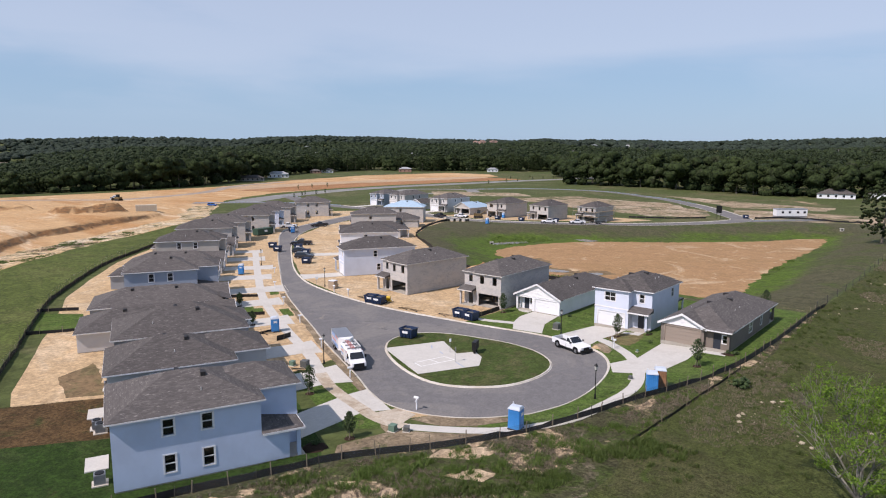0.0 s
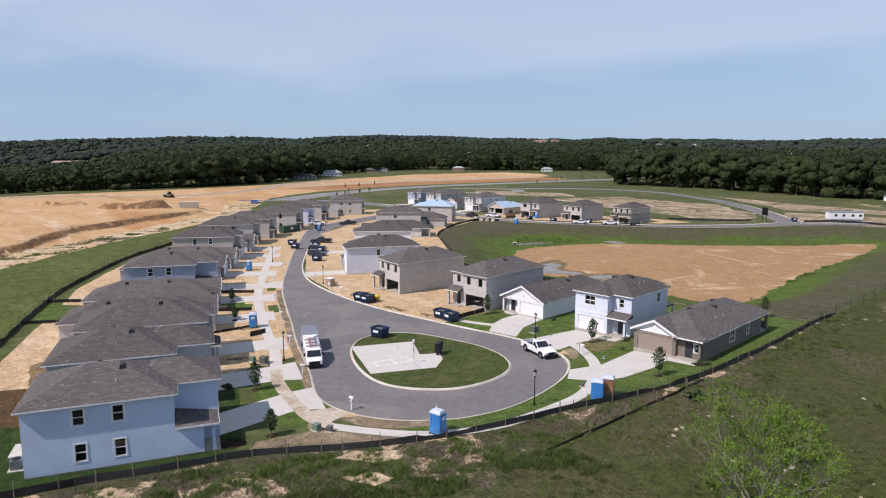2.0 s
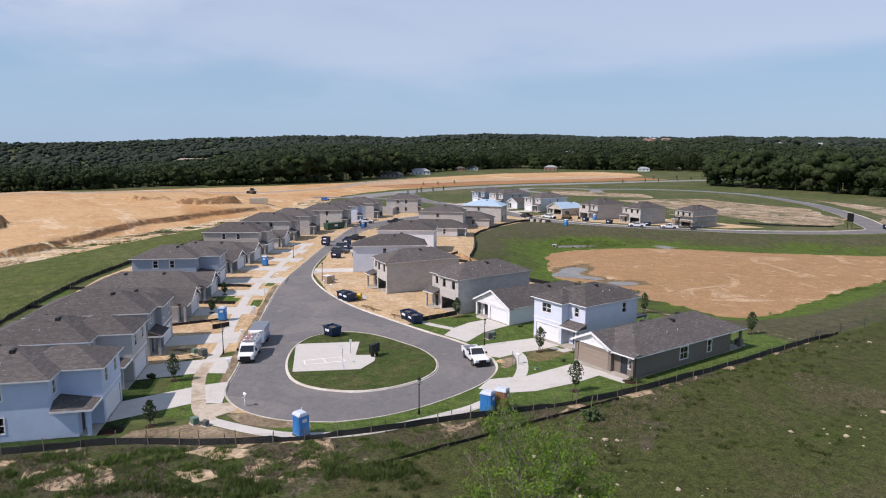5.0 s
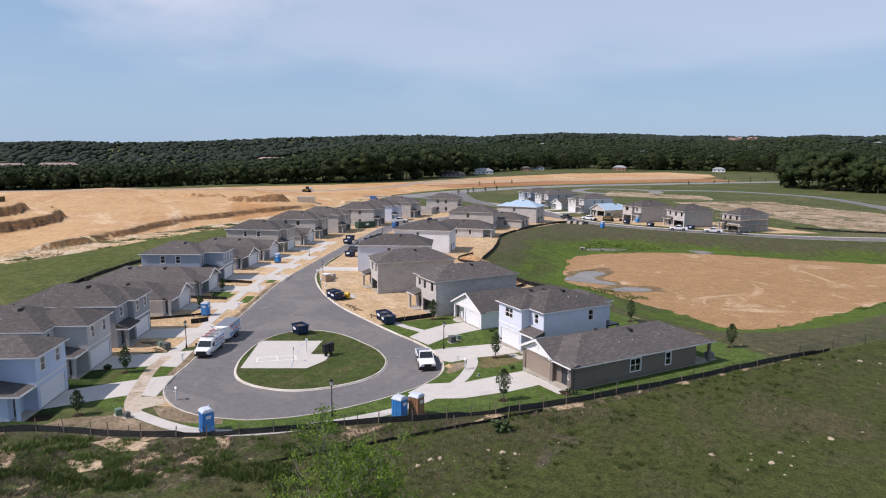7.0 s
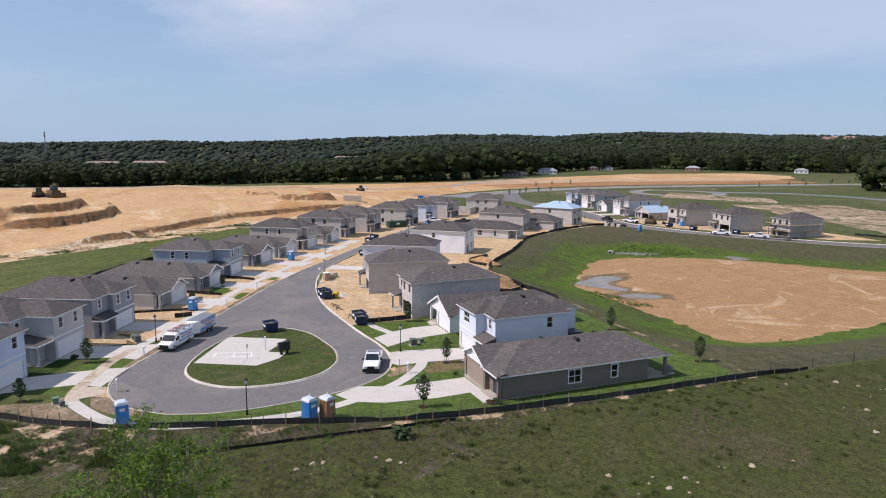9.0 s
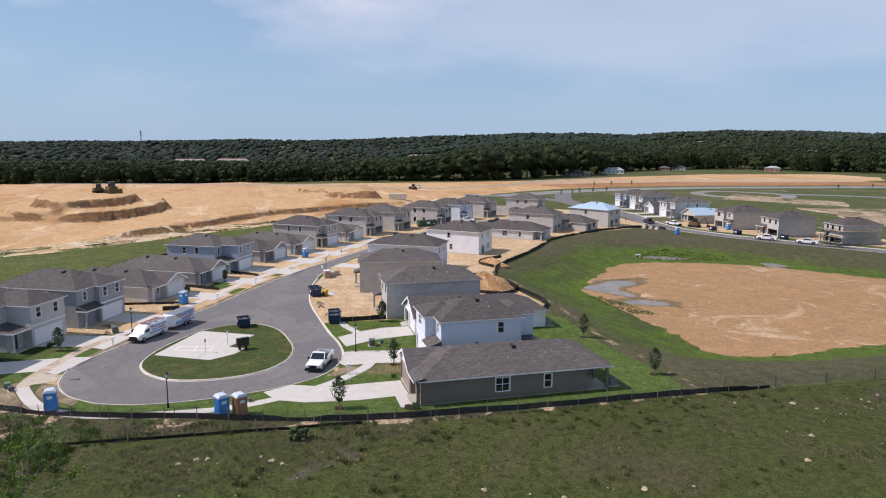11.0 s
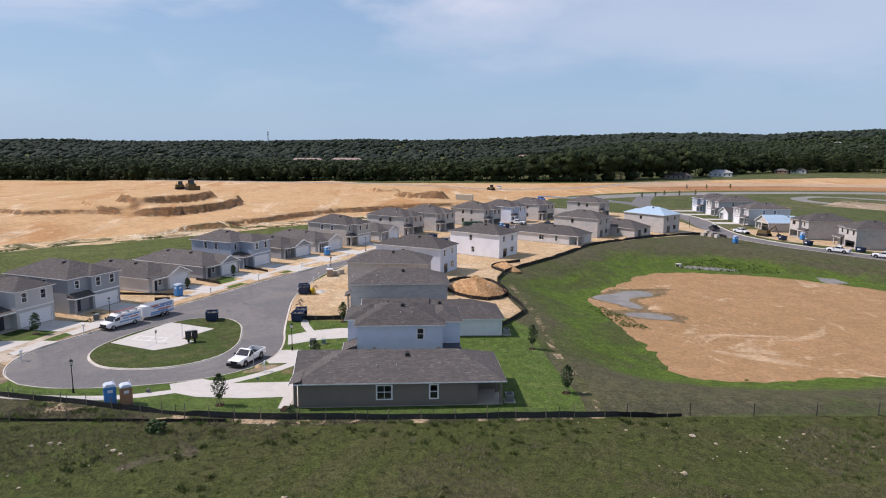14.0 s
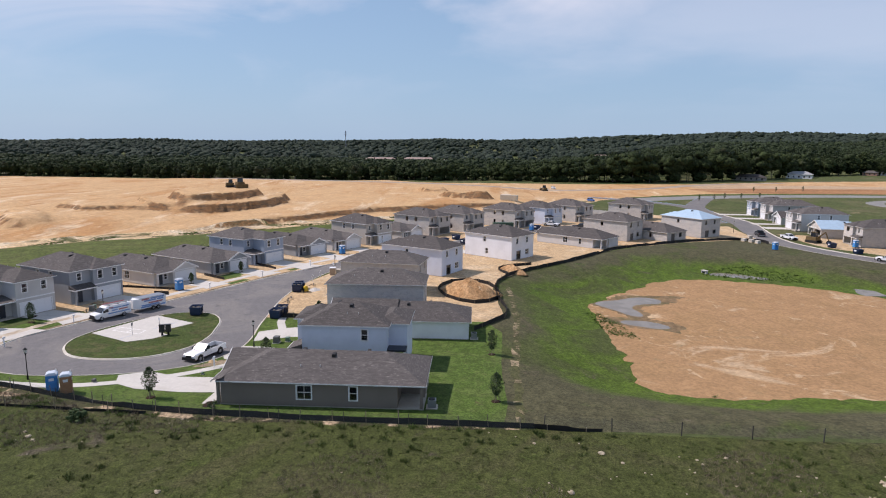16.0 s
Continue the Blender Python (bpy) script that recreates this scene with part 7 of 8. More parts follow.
for sd in (-1, 1):
    part("side_rail", Shape().box(-3.2, sd * 1.05 - 0.04, 0.98, 3.0, sd * 1.05 + 0.04, 1.06), BLACK, q)
    part("fender", Shape().box(-1.6, sd * 1.2 - 0.12, 0.74, 0.4, sd * 1.2 + 0.12, 0.80), METAL, q)
    for k in range(6):
        part("stake", Shape().box(-3.15 + k * 1.2, sd * 1.05 - 0.03, 0.76, -3.09 + k * 1.2, sd * 1.05 + 0.03, 0.98), BLACK, q)
part("ramp", Shape().loft([[(-3.2, -0.9, 0.7), (-3.2, 0.9, 0.7), (-3.14, 0.9, 0.7), (-3.14, -0.9, 0.7)], [(-3.6, -0.9, 1.7), (-3.6, 0.9, 1.7), (-3.54, 0.9, 1.7), (-3.54, -0.9, 1.7)]]), METAL, q)
part("hitch", Shape().tube((3.0, 0, 0.62), (4.3, 0, 0.5), 0.07, n=6), BLACK, q)
wheels(q, (-0.1, -1.0), 1.2, 0.36)
v1 = suv(PAINT_D, "dark sport utility car parked by the kerb")
v1.matrix_world = pose(-129.5, 100.0, land(-129.5, 100) - 0.1, 0, 0, 35)
copy_thing(v1, pose(-136.5, 104.6, land(-136.5, 104.6) - 0.1, 0, 0, 40))
v2 = suv(PAINT_B, "bright blue car parked at the edge of the sand")
v2.matrix_world = pose(-287.8, 168.4, land(-287.8, 168.4), 0, 0, 20)
v3 = suv(PAINT_W, "white car parked on the sand")
v3.matrix_world = pose(-372, 159.7, land(-372, 159.7), 0, 0, 10)
copy_thing(v3, pose(-357, 152.4, land(-357, 152.4), 0, 0, 70))


def digger(x, y, turn, label, boom=True, size=1.0):
    t = thing("earth_mover", pose(x, y, land(x, y), 0, 0, turn) @ Matrix.Scale(size, 4), label, "construction machine", "earth movers")
    for sd in (-1, 1):
        s = Shape().loft([[(a, sd * 1.25 - 0.3, b) for a, b in ((-1.9, 0.35), (-1.5, 0.0), (1.5, 0.0), (1.9, 0.35), (1.5, 0.85), (-1.5, 0.85))], [(a, sd * 1.25 + 0.3, b) for a, b in ((-1.9, 0.35), (-1.5, 0.0), (1.5, 0.0), (1.9, 0.35), (1.5, 0.85), (-1.5, 0.85))]])
        part("track", s, RUBBER, t)
    part("chassis", Shape().box(-1.8, -1.2, 0.8, 1.5, 1.2, 1.9, taper=0.12), ORANGE, t)
    part("cab", Shape().box(-0.6, -0.75, 1.9, 0.9, 0.75, 3.2, taper=0.1), CARGLASS, t)
    part("cab_roof", Shape().box(-0.65, -0.8, 3.2, 0.95, 0.8, 3.32), ORANGE, t)
    part("exhaust", Shape().tube((-1.2, 0.5, 1.9), (-1.2, 0.5, 3.0), 0.07, n=6), BLACK, t)
    if boom:
        part("boom", Shape().tube((1.3, -0.2, 1.6), (3.6, -0.2, 3.6), 0.25, 0.2, 6), ORANGE, t)
        part("stick", Shape().tube((3.6, -0.2, 3.6), (4.8, -0.2, 1.2), 0.18, 0.14, 6), ORANGE, t)
        part("bucket", Shape().box(4.4, -0.8, 0.4, 5.4, 0.4, 1.2, taper=0.15), BLACK, t)
    else:
        part("blade", Shape().box(2.3, -1.9, 0.05, 2.55, 1.9, 1.3), ORANGE, t)
        part("arm", Shape().box(1.2, -1.3, 0.4, 2.3, -1.1, 0.7), ORANGE, t)
        part("arm", Shape().box(1.2, 1.1, 0.4, 2.3, 1.3, 0.7), ORANGE, t)


digger(-239.0, 9.5, 35, "worn dark yellow bulldozer on top of the sand mound", False, 1.35)
digger(-241.5, 4.2, 120, "dark loader on top of the sand mound", False, 1.05)
digger(-161.3, 213.4, 30, "orange telehandler by the unfinished houses", True)
digger(-352, 152, 200, "orange loader at the far edge of the sand", False)
t = thing("site_container", pose(-268.5, 127.0, land(-268.5, 127.0), 0, 0, 66), "long tan storage container on the sand", "container")
part("body", Shape().box(-4, -1.25, 0.1, 4, 1.25, 2.7), plain("tan_container_paint", (0.62, 0.56, 0.45), 0.6), t)
for k in range(13):
    part("rib", Shape().box(-3.9 + k * 0.6, -1.3, 0.2, -3.65 + k * 0.6, -1.25, 2.6), plain("tan_rib", (0.56, 0.50, 0.40), 0.6) if k == 0 else bpy.data.materials["tan_rib"], t)
t = thing("office_trailer", pose(-66.5, 309.0, land(-66.5, 309.0), 0, 0, 40), "white site office trailer beside the road", "trailer")
part("body", Shape().box(-6.5, -1.7, 0.7, 6.5, 1.7, 3.5), WHITE, t)
part("roof", Shape().box(-6.6, -1.8, 3.5, 6.6, 1.8, 3.68, taper=0.05), METAL, t)
for x in (-4.5, -1.5, 2.0, 4.8):
    part("window", Shape().box(x, -1.74, 1.8, x + 1.0, -1.69, 2.7), CARGLASS, t)
part("skirt", Shape().box(-6.4, -1.6, 0, 6.4, 1.6, 0.7), METAL, t)

t = thing("sign_board", pose(-87.1, 280.8, land(-87.1, 280.8), 0, 0, -20), "dark sign board on two posts at the street corner", "sign")
for x in (-0.9, 0.9):
    part("post", Shape().box(x - 0.06, -0.06, -0.3, x + 0.06, 0.06, 5.6), BLACK, t)
part("board", Shape().box(-1.3, -0.09, 2.6, 1.3, 0.09, 5.5), BLACK, t)
part("trim", Shape().box(-1.38, -0.12, 5.5, 1.38, 0.12, 5.62), BLACK, t)
for x, y, turn, label in ((-41.5, 273.9, 20, "pale concrete drainage box on the grass bank"), (-121.4, 167.7, 40, "pale concrete drain outlet at the basin's edge")):
    t = thing("drain_box", pose(x, y, land(x, y), 0, 0, turn) @ Matrix.Scale(0.7, 4), label, "drain", "drain boxes")
    part("box", Shape().box(-0.9, -0.7, -0.4, 0.9, 0.7, 1.0, taper=0.06), CONCRETE, t)
    part("lid", Shape().box(-1.0, -0.8, 1.0, 1.0, 0.8, 1.15), CONCRETE, t)
    # no hole is cut: a black plate paints the dark inside of the drain
    part("opening", Shape().box(-0.5, -0.74, 0.2, 0.5, -0.68, 0.8), BLACK, t)

# markings on the concrete pad
BAY_WHITE, BAY_BLUE = plain("white_marking_paint", (0.78, 0.78, 0.76), 0.7), plain("blue_marking_paint", (0.33, 0.39, 0.50), 0.7)
for rows, paint, wide, label in ((((-52.10, 57.40, -50.60, 62.20), (-53.70, 57.90, -52.40, 62.40), (-53.70, 58.00, -52.10, 57.50), (-53.00, 60.20, -51.30, 60.00), (-52.40, 62.30, -50.70, 62.20)), BAY_WHITE, 0.07, "worn white line painted on the pad"), (((-48.00, 60.80, -49.80, 61.50), (-53.30, 63.10, -54.30, 63.60), (-55.90, 63.90, -56.90, 65.00)), BAY_BLUE, 0.08, "blue parking bay stripe painted on the pad")):
    for x0, y0, x1, y1 in rows:
        n, z = math.hypot(x1 - x0, y1 - y0), max(land(x0, y0), land(x1, y1)) + 0.036
        ux, uy = (y1 - y0) / n * wide, -(x1 - x0) / n * wide
        line = Shape()
        line.quad(*[(x0 + ux, y0 + uy, z), (x1 + ux, y1 + uy, z), (x1 - ux, y1 - uy, z), (x0 - ux, y0 - uy, z)])
        solo("painted_line", line, paint, label, "marking", "pad markings")


# ---------------------------------------------------------------- vegetation
def leafy(name, c1, c2, rough=0.75, scale=1.2, relief=0.9, dist=0.6):
    m, nt, b = nodes_of(name, rough, 0.0, 0.2)
    g = nt.nodes.new("ShaderNodeNewGeometry")
    v = position(nt)
    n = noise_tex(nt, v, scale, 4.0, 0.7)
    col = blend(nt, g.outputs["Random Per Island"], c1, c2)
    col = blend(nt, span(nt, n, 0.38, 0.7, 0.0, 0.75), col, tuple(0.45 * c for c in c1))
    nt.links.new(col, b.inputs["Base Color"])
    if relief:
        bump(nt, b, n, relief, dist)
    return m


def foliage(name, c1, c2, c3, big, fine, relief):
    """Leaves of many trees: a tint that changes from tree to tree, greyer crowns here and there and a leafy relief."""
    m, nt, b = nodes_of(name, 0.85, 0.0, 0.15)
    g = nt.nodes.new("ShaderNodeNewGeometry")
    v = position(nt)
    n1, n2 = noise_tex(nt, v, big, 3.0, 0.6, 0.4), noise_tex(nt, v, fine, 6.0, 0.72)
    col = blend(nt, span(nt, n1, 0.36, 0.62), c1, c2)
    col = blend(nt, span(nt, noise_tex(nt, v, big * 2.3, 2.0, 0.5, 0.6), 0.60, 0.70, 0.0, 0.8), col, c3)
    col = blend(nt, span(nt, g.outputs["Random Per Island"], 0.0, 1.0, 0.0, 0.4), col, tuple(1.25 * c for c in c2))
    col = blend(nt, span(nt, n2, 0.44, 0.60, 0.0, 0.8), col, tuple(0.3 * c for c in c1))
    nt.links.new(col, b.inputs["Base Color"])
    bump(nt, b, n2, 1.0, relief)
    return m


def blades(name, c1, c2):
    m, nt, b = nodes_of(name, 0.7, 0.0, 0.25)
    g = nt.nodes.new("ShaderNodeNewGeometry")
    col = blend(nt, g.outputs["Random Per Island"], c1, c2)
    nt.links.new(col, b.inputs["Base Color"])
    return m


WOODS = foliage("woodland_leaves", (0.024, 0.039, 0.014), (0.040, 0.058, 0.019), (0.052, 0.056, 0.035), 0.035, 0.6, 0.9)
# the two farther leaf colours hold painted-in haze: bluer and paler with distance
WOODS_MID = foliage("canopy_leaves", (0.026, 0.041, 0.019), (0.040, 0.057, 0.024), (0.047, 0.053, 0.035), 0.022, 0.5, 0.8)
WOODS_HAZED = foliage("hazed_woodland_leaves", (0.029, 0.042, 0.030), (0.039, 0.055, 0.037), (0.044, 0.052, 0.043), 0.008, 0.22, 1.5)
LEAF = blades("young_leaves", (0.060, 0.125, 0.010), (0.135, 0.222, 0.022))
SAP_LEAF = blades("sapling_leaf", (0.036, 0.060, 0.024), (0.070, 0.100, 0.040))
SAPLING = leafy("sapling_leaves", (0.045, 0.075, 0.030), (0.075, 0.11, 0.04), 0.8, 6.0, 0.6, 0.08)
GRASS = blades("grass_blades", (0.048, 0.062, 0.018), (0.085, 0.086, 0.037))
CLUMP = blades("dark_grass_clumps", (0.040, 0.062, 0.013), (0.076, 0.104, 0.026))
WEED = blades("bright_weed_blades", (0.060, 0.105, 0.018), (0.105, 0.155, 0.034))
PALE_BARK = plain("pale_limb_bark", (0.23, 0.215, 0.18), 0.95, 0.0, 0.1, 0.3, 4.0)
DARK_WEED = blades("dark_weed_blades", (0.044, 0.072, 0.014), (0.075, 0.108, 0.024))
STALK = blades("dry_stalks", (0.14, 0.11, 0.08), (0.24, 0.195, 0.145))


def array_mesh(name, verts, faces, mat, smooth=False):
    """A mesh from arrays of corners and of equal faces."""
    me = bpy.data.meshes.new(name)
    n, k = faces.shape
    me.vertices.add(len(verts))
    me.vertices.foreach_set("co", np.asarray(verts, dtype=np.float32).ravel())
    me.loops.add(n * k)
    me.loops.foreach_set("vertex_index", faces.astype(np.int32).ravel())
    me.polygons.add(n)
    me.polygons.foreach_set("loop_start", np.arange(0, n * k, k, dtype=np.int32))
    me.update(calc_edges=True)
    if smooth:
        me.polygons.foreach_set("use_smooth", [True] * n)
    me.materials.append(mat)
    return me


def lumps(places, radii, flat, level, rng, rough=0.28):
    """Many uneven lumps at once."""
    V, F = ico(level)
    V, F = np.array(V), np.array(F)
    n, k = len(places), len(V)
    r = radii[:, None] * (1 + rough * (rng.random((n, k)) * 2 - 1))
    a = rng.random(n) * 6.283
    c, s = np.cos(a)[:, None], np.sin(a)[:, None]
    x, y, z = V[:, 0][None], V[:, 1][None], V[:, 2][None]
    P = np.stack([(x * c - y * s) * r, (x * s + y * c) * r, z * r * flat], -1) + places[:, None, :]
    return P.reshape(-1, 3), (F[None] + (np.arange(n) * k)[:, None, None]).reshape(-1, 3)


def leaf_cloud(P, lo, hi, mat, seed):
    """Single leaves about given points."""
    nr = np.random.default_rng(seed)
    n = len(P)
    d1 = nr.normal(size=(n, 3))
    d1 /= np.linalg.norm(d1, axis=1)[:, None]
    d2 = np.cross(d1, nr.normal(size=(n, 3)))
    d2 /= np.linalg.norm(d2, axis=1)[:, None]
    L = nr.uniform(lo, hi, (n, 1))
    W = L * nr.uniform(0.4, 0.6, (n, 1))
    v = np.stack([P - d1 * L, P + d2 * W, P + d1 * L, P - d2 * W], 1).reshape(-1, 3)
    return array_mesh("crown", v, np.arange(4 * n).reshape(n, 4), mat)


def edge_radius(az):
    """How far the open land reaches before the woods begin."""
    pts = [(-30, 600), (-2, 560), (7, 470), (13, 466), (20.4, 503), (25, 515), (29.6, 545), (30.4, 720), (31, 850), (40, 840), (48, 860), (52, 780), (54.5, 700), (56.2, 625), (57.5, 590), (61, 526), (66, 495), (71, 486), (76, 476), (84, 450), (99, 434), (120, 510), (132, 626), (170, 700)]
    return float(np.interp(az, [p[0] for p in pts], [p[1] for p in pts]))


def canopy_height(az):
    """The woods stand tall to both sides of the meadow and low behind the sand."""
    pts = [(-10, 25), (30, 25), (31, 18), (54.5, 18), (56.5, 25), (61, 24), (66, 20), (71, 15), (76, 11.5), (150, 10.5)]
    return float(np.interp(az, [p[0] for p in pts], [p[1] for p in pts]))


def crowns(trees, rng, per, level, small, flat=0.82):
    """Round uneven crowns, each of one core and several clumps about its upper half; trees are x, y, foot, height, half width."""
    T = np.array(trees)
    n = len(T)
    x, y, z, h, w = (T[:, i] for i in range(5))
    up = h * 0.46
    core = np.stack([x, y, z + h - up], -1)
    places, radii = [core], [0.72 * w]
    for k in range(per):
        a, u = rng.uniform(0, 6.283, n), rng.uniform(-0.45, 0.95, n)
        q = np.sqrt(1 - u * u)
        places.append(np.stack([x + 0.68 * w * q * np.cos(a), y + 0.68 * w * q * np.sin(a), z + h - up + u * up * 0.78], -1))
        radii.append(w * rng.uniform(small[0], small[1], n))
    return lumps(np.concatenate(places), np.concatenate(radii), flat, level, rng, 0.32)


def crown_leaves(trees, rng, per):
    """Points scattered over the skins of crowns."""
    T = np.repeat(np.array(trees), per, axis=0)
    n = len(T)
    a, u = rng.uniform(0, 6.283, n), rng.uniform(-0.6, 1.0, n)
    q = np.sqrt(1 - u * u)
    out = rng.uniform(0.80, 1.10, n)
    up = T[:, 3] * 0.46
    return np.stack([T[:, 0] + T[:, 4] * q * out * np.cos(a), T[:, 1] + T[:, 4] * q * out * np.sin(a), T[:, 2] + T[:, 3] - up + u * up * out * 1.05], -1)


CLEARINGS = [(94.2, 1469, 2.2), (90.8, 1500, 2.2), (88.5, 1490, 1.2), (74.5, 1697, 2.4)]      # azimuth, distance and half width before far buildings


def round_at(az, r):
    return -r * math.sin(radians(az)), r * math.cos(radians(az))


def build_woods():
    rng = np.random.default_rng(11)
    edge, skirt = [], []
    trunks = Shape()
    for row in range(4):                             # trees at the edge of the woods
        az = -6.0
        while az < 140:
            tall = canopy_height(az)
            r = edge_radius(az) + row * 9 + rng.uniform(-6, 6)
            x, y = round_at(az, r)
            z = land(x, y)
            h = tall * rng.uniform(0.70, 1.10)
            w = rng.uniform(0.24, 0.38) * h + 1.2
            if rng.random() < (0.6 if row == 0 and 31 < az < 55 else 0.95):
                edge.append((x, y, z, h, w))
                if row == 0:
                    for _ in range(2):               # low growth that closes the edge
                        dx, dy = rng.uniform(-4, 4, 2)
                        skirt.append((x + dx, y + dy, z - 0.8, h * rng.uniform(0.22, 0.5), w * rng.uniform(0.4, 0.7)))
                trunks.tube((x, y, z - 0.5), (x + rng.uniform(-1, 1), y, z + h * 0.6), 0.4, 0.15, 5, caps=False)
            az += math.degrees(rng.uniform(0.30, 0.60) * tall / r)
    v, f = crowns(edge, rng, 11, 2, (0.30, 0.50))
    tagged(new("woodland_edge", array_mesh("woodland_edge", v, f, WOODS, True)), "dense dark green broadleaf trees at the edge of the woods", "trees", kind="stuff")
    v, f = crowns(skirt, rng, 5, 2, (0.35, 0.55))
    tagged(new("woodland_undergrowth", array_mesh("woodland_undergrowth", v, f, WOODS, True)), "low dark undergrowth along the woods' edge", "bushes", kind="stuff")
    solo("woodland_trunks", trunks, BARK, "grey trunks of the trees along the woods' edge", "tree trunks", kind="stuff")
    near = []
    for _ in range(6200):                            # the canopy behind them
        az = rng.uniform(-6, 140)
        r = edge_radius(az) + 32 + 460 * rng.random() ** 0.85
        x, y = round_at(az, r)
        if r > 620 and noise.noise(Vector((x * 0.004, y * 0.004, 6))) > (0.5 if 31 < az < 55 else 0.6):
            continue
        h = canopy_height(az) * rng.uniform(0.68, 1.04)
        near.append((x, y, land(x, y), h, rng.uniform(3.2, 6.2)))
    v, f = crowns(near, rng, 3, 1, (0.40, 0.62), 0.66)
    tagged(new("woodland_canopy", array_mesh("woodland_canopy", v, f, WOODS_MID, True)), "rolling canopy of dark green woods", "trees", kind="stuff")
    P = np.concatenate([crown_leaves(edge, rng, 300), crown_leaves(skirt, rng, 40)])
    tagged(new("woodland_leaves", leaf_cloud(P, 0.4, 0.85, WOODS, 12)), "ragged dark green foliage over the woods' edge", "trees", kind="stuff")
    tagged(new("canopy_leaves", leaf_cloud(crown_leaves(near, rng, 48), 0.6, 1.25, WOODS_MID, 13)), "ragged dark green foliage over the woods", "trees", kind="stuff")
    for name, lo, hi, n, r0, r1, tint in (("far_woods", 400, 1150, 17000, 3.4, 6.8, WOODS_MID), ("distant_woods", 1150, 2700, 14000, 6.0, 14.0, WOODS_HAZED)):
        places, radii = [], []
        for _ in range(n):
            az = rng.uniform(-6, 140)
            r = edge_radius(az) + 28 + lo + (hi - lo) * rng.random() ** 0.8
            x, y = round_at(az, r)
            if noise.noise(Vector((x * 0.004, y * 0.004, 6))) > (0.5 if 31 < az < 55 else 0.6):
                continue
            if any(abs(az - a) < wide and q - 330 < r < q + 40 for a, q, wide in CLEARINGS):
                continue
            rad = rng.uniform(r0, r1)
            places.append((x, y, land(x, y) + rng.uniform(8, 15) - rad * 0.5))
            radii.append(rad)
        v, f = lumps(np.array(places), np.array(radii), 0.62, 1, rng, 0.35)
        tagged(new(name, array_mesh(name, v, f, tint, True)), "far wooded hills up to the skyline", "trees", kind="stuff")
        if name == "far_woods":
            T = np.array([(x, y, z - 0.6 * q, 1.3 * q, 0.95 * q) for (x, y, z), q in zip(places, radii)])
            tagged(new("far_leaves", leaf_cloud(crown_leaves(T, rng, 9), 0.9, 1.9, tint, 14)), "ragged foliage over the far woods", "trees", kind="stuff")


build_woods()


def big_tree(x, y):
    """A low, wide tree in the pasture with many limbs from near the ground."""
    rng = random.Random(21)
    t = thing("pasture_tree", pose(x, y, land(x, y)), "wide sparse tree with pale grey limbs and fresh green leaves", "tree")
    segs, tips = [], []

    def grow(p, way, length, r, depth):
        n = 3
        for i in range(n):
            q = p + way * (length / n)
            segs.append((p, q, r * (1 - 0.3 * i / n), r * (1 - 0.3 * (i + 1) / n), 6 if depth < 3 else 4))
            p = q
            way = (way + Vector((rng.uniform(-0.2, 0.2), rng.uniform(-0.2, 0.2), rng.uniform(-0.02, 0.14)))).normalized()
            if depth >= 2:
                tips.append((p, depth))
        if depth == 5:
            return
        for k in range(rng.choice((2, 3)) if depth else 11):
            a = rng.uniform(0, 6.283) if depth else k * 2.4 + rng.uniform(-0.3, 0.3)
            lean = rng.uniform(0.35, 0.8) if depth else 0.12 + 0.105 * k + rng.uniform(-0.08, 0.08)
            side = Vector((math.cos(a), math.sin(a), 0))
            w2 = (way * math.cos(lean) + side * math.sin(lean)).normalized()
            w2.z = max(w2.z, 0.08)
            grow(p, w2, (length if depth else 3.0) * rng.uniform(0.62, 0.86), r * 0.6, depth + 1)

    grow(Vector((0, 0, -0.3)), Vector((0.03, 0.02, 1)), 0.8, 0.26, 0)
    reach = sorted(math.hypot(p.x, p.y) for p, _ in tips)[int(0.97 * len(tips))]
    k, kz = 5.6 / reach, 10.4 / max(p.z for p, _ in tips)
    fit = lambda p: Vector((p.x * k, p.y * k, p.z * kz))
    wood = Shape()
    for p, q, r0, r1, n in segs:
        wood.tube(fit(p), fit(q), 0.62 * r0, 0.62 * r1, n, caps=False)
    part("trunk", wood, PALE_BARK, t, "pale grey trunk and limbs")
    pts = []
    for p, dep in tips:
        low = p.z * kz < 4.5
        if rng.random() < (0.34 if dep > 3 else 0.20) + (0.32 if low else 0.0):
            for _ in range(rng.randint(16, 34)):
                pts.append(fit(p) + Vector((rng.gauss(0, 0.20), rng.gauss(0, 0.20), rng.gauss(0.05, 0.11))))
    crown = new("crown", leaf_cloud(np.array([tuple(p) for p in pts]), 0.045, 0.10, LEAF, 3))
    crown.parent = t
    crown["label"] = "loose crown of fresh green leaves"
    return t


big_tree(-5.4, 52.8)


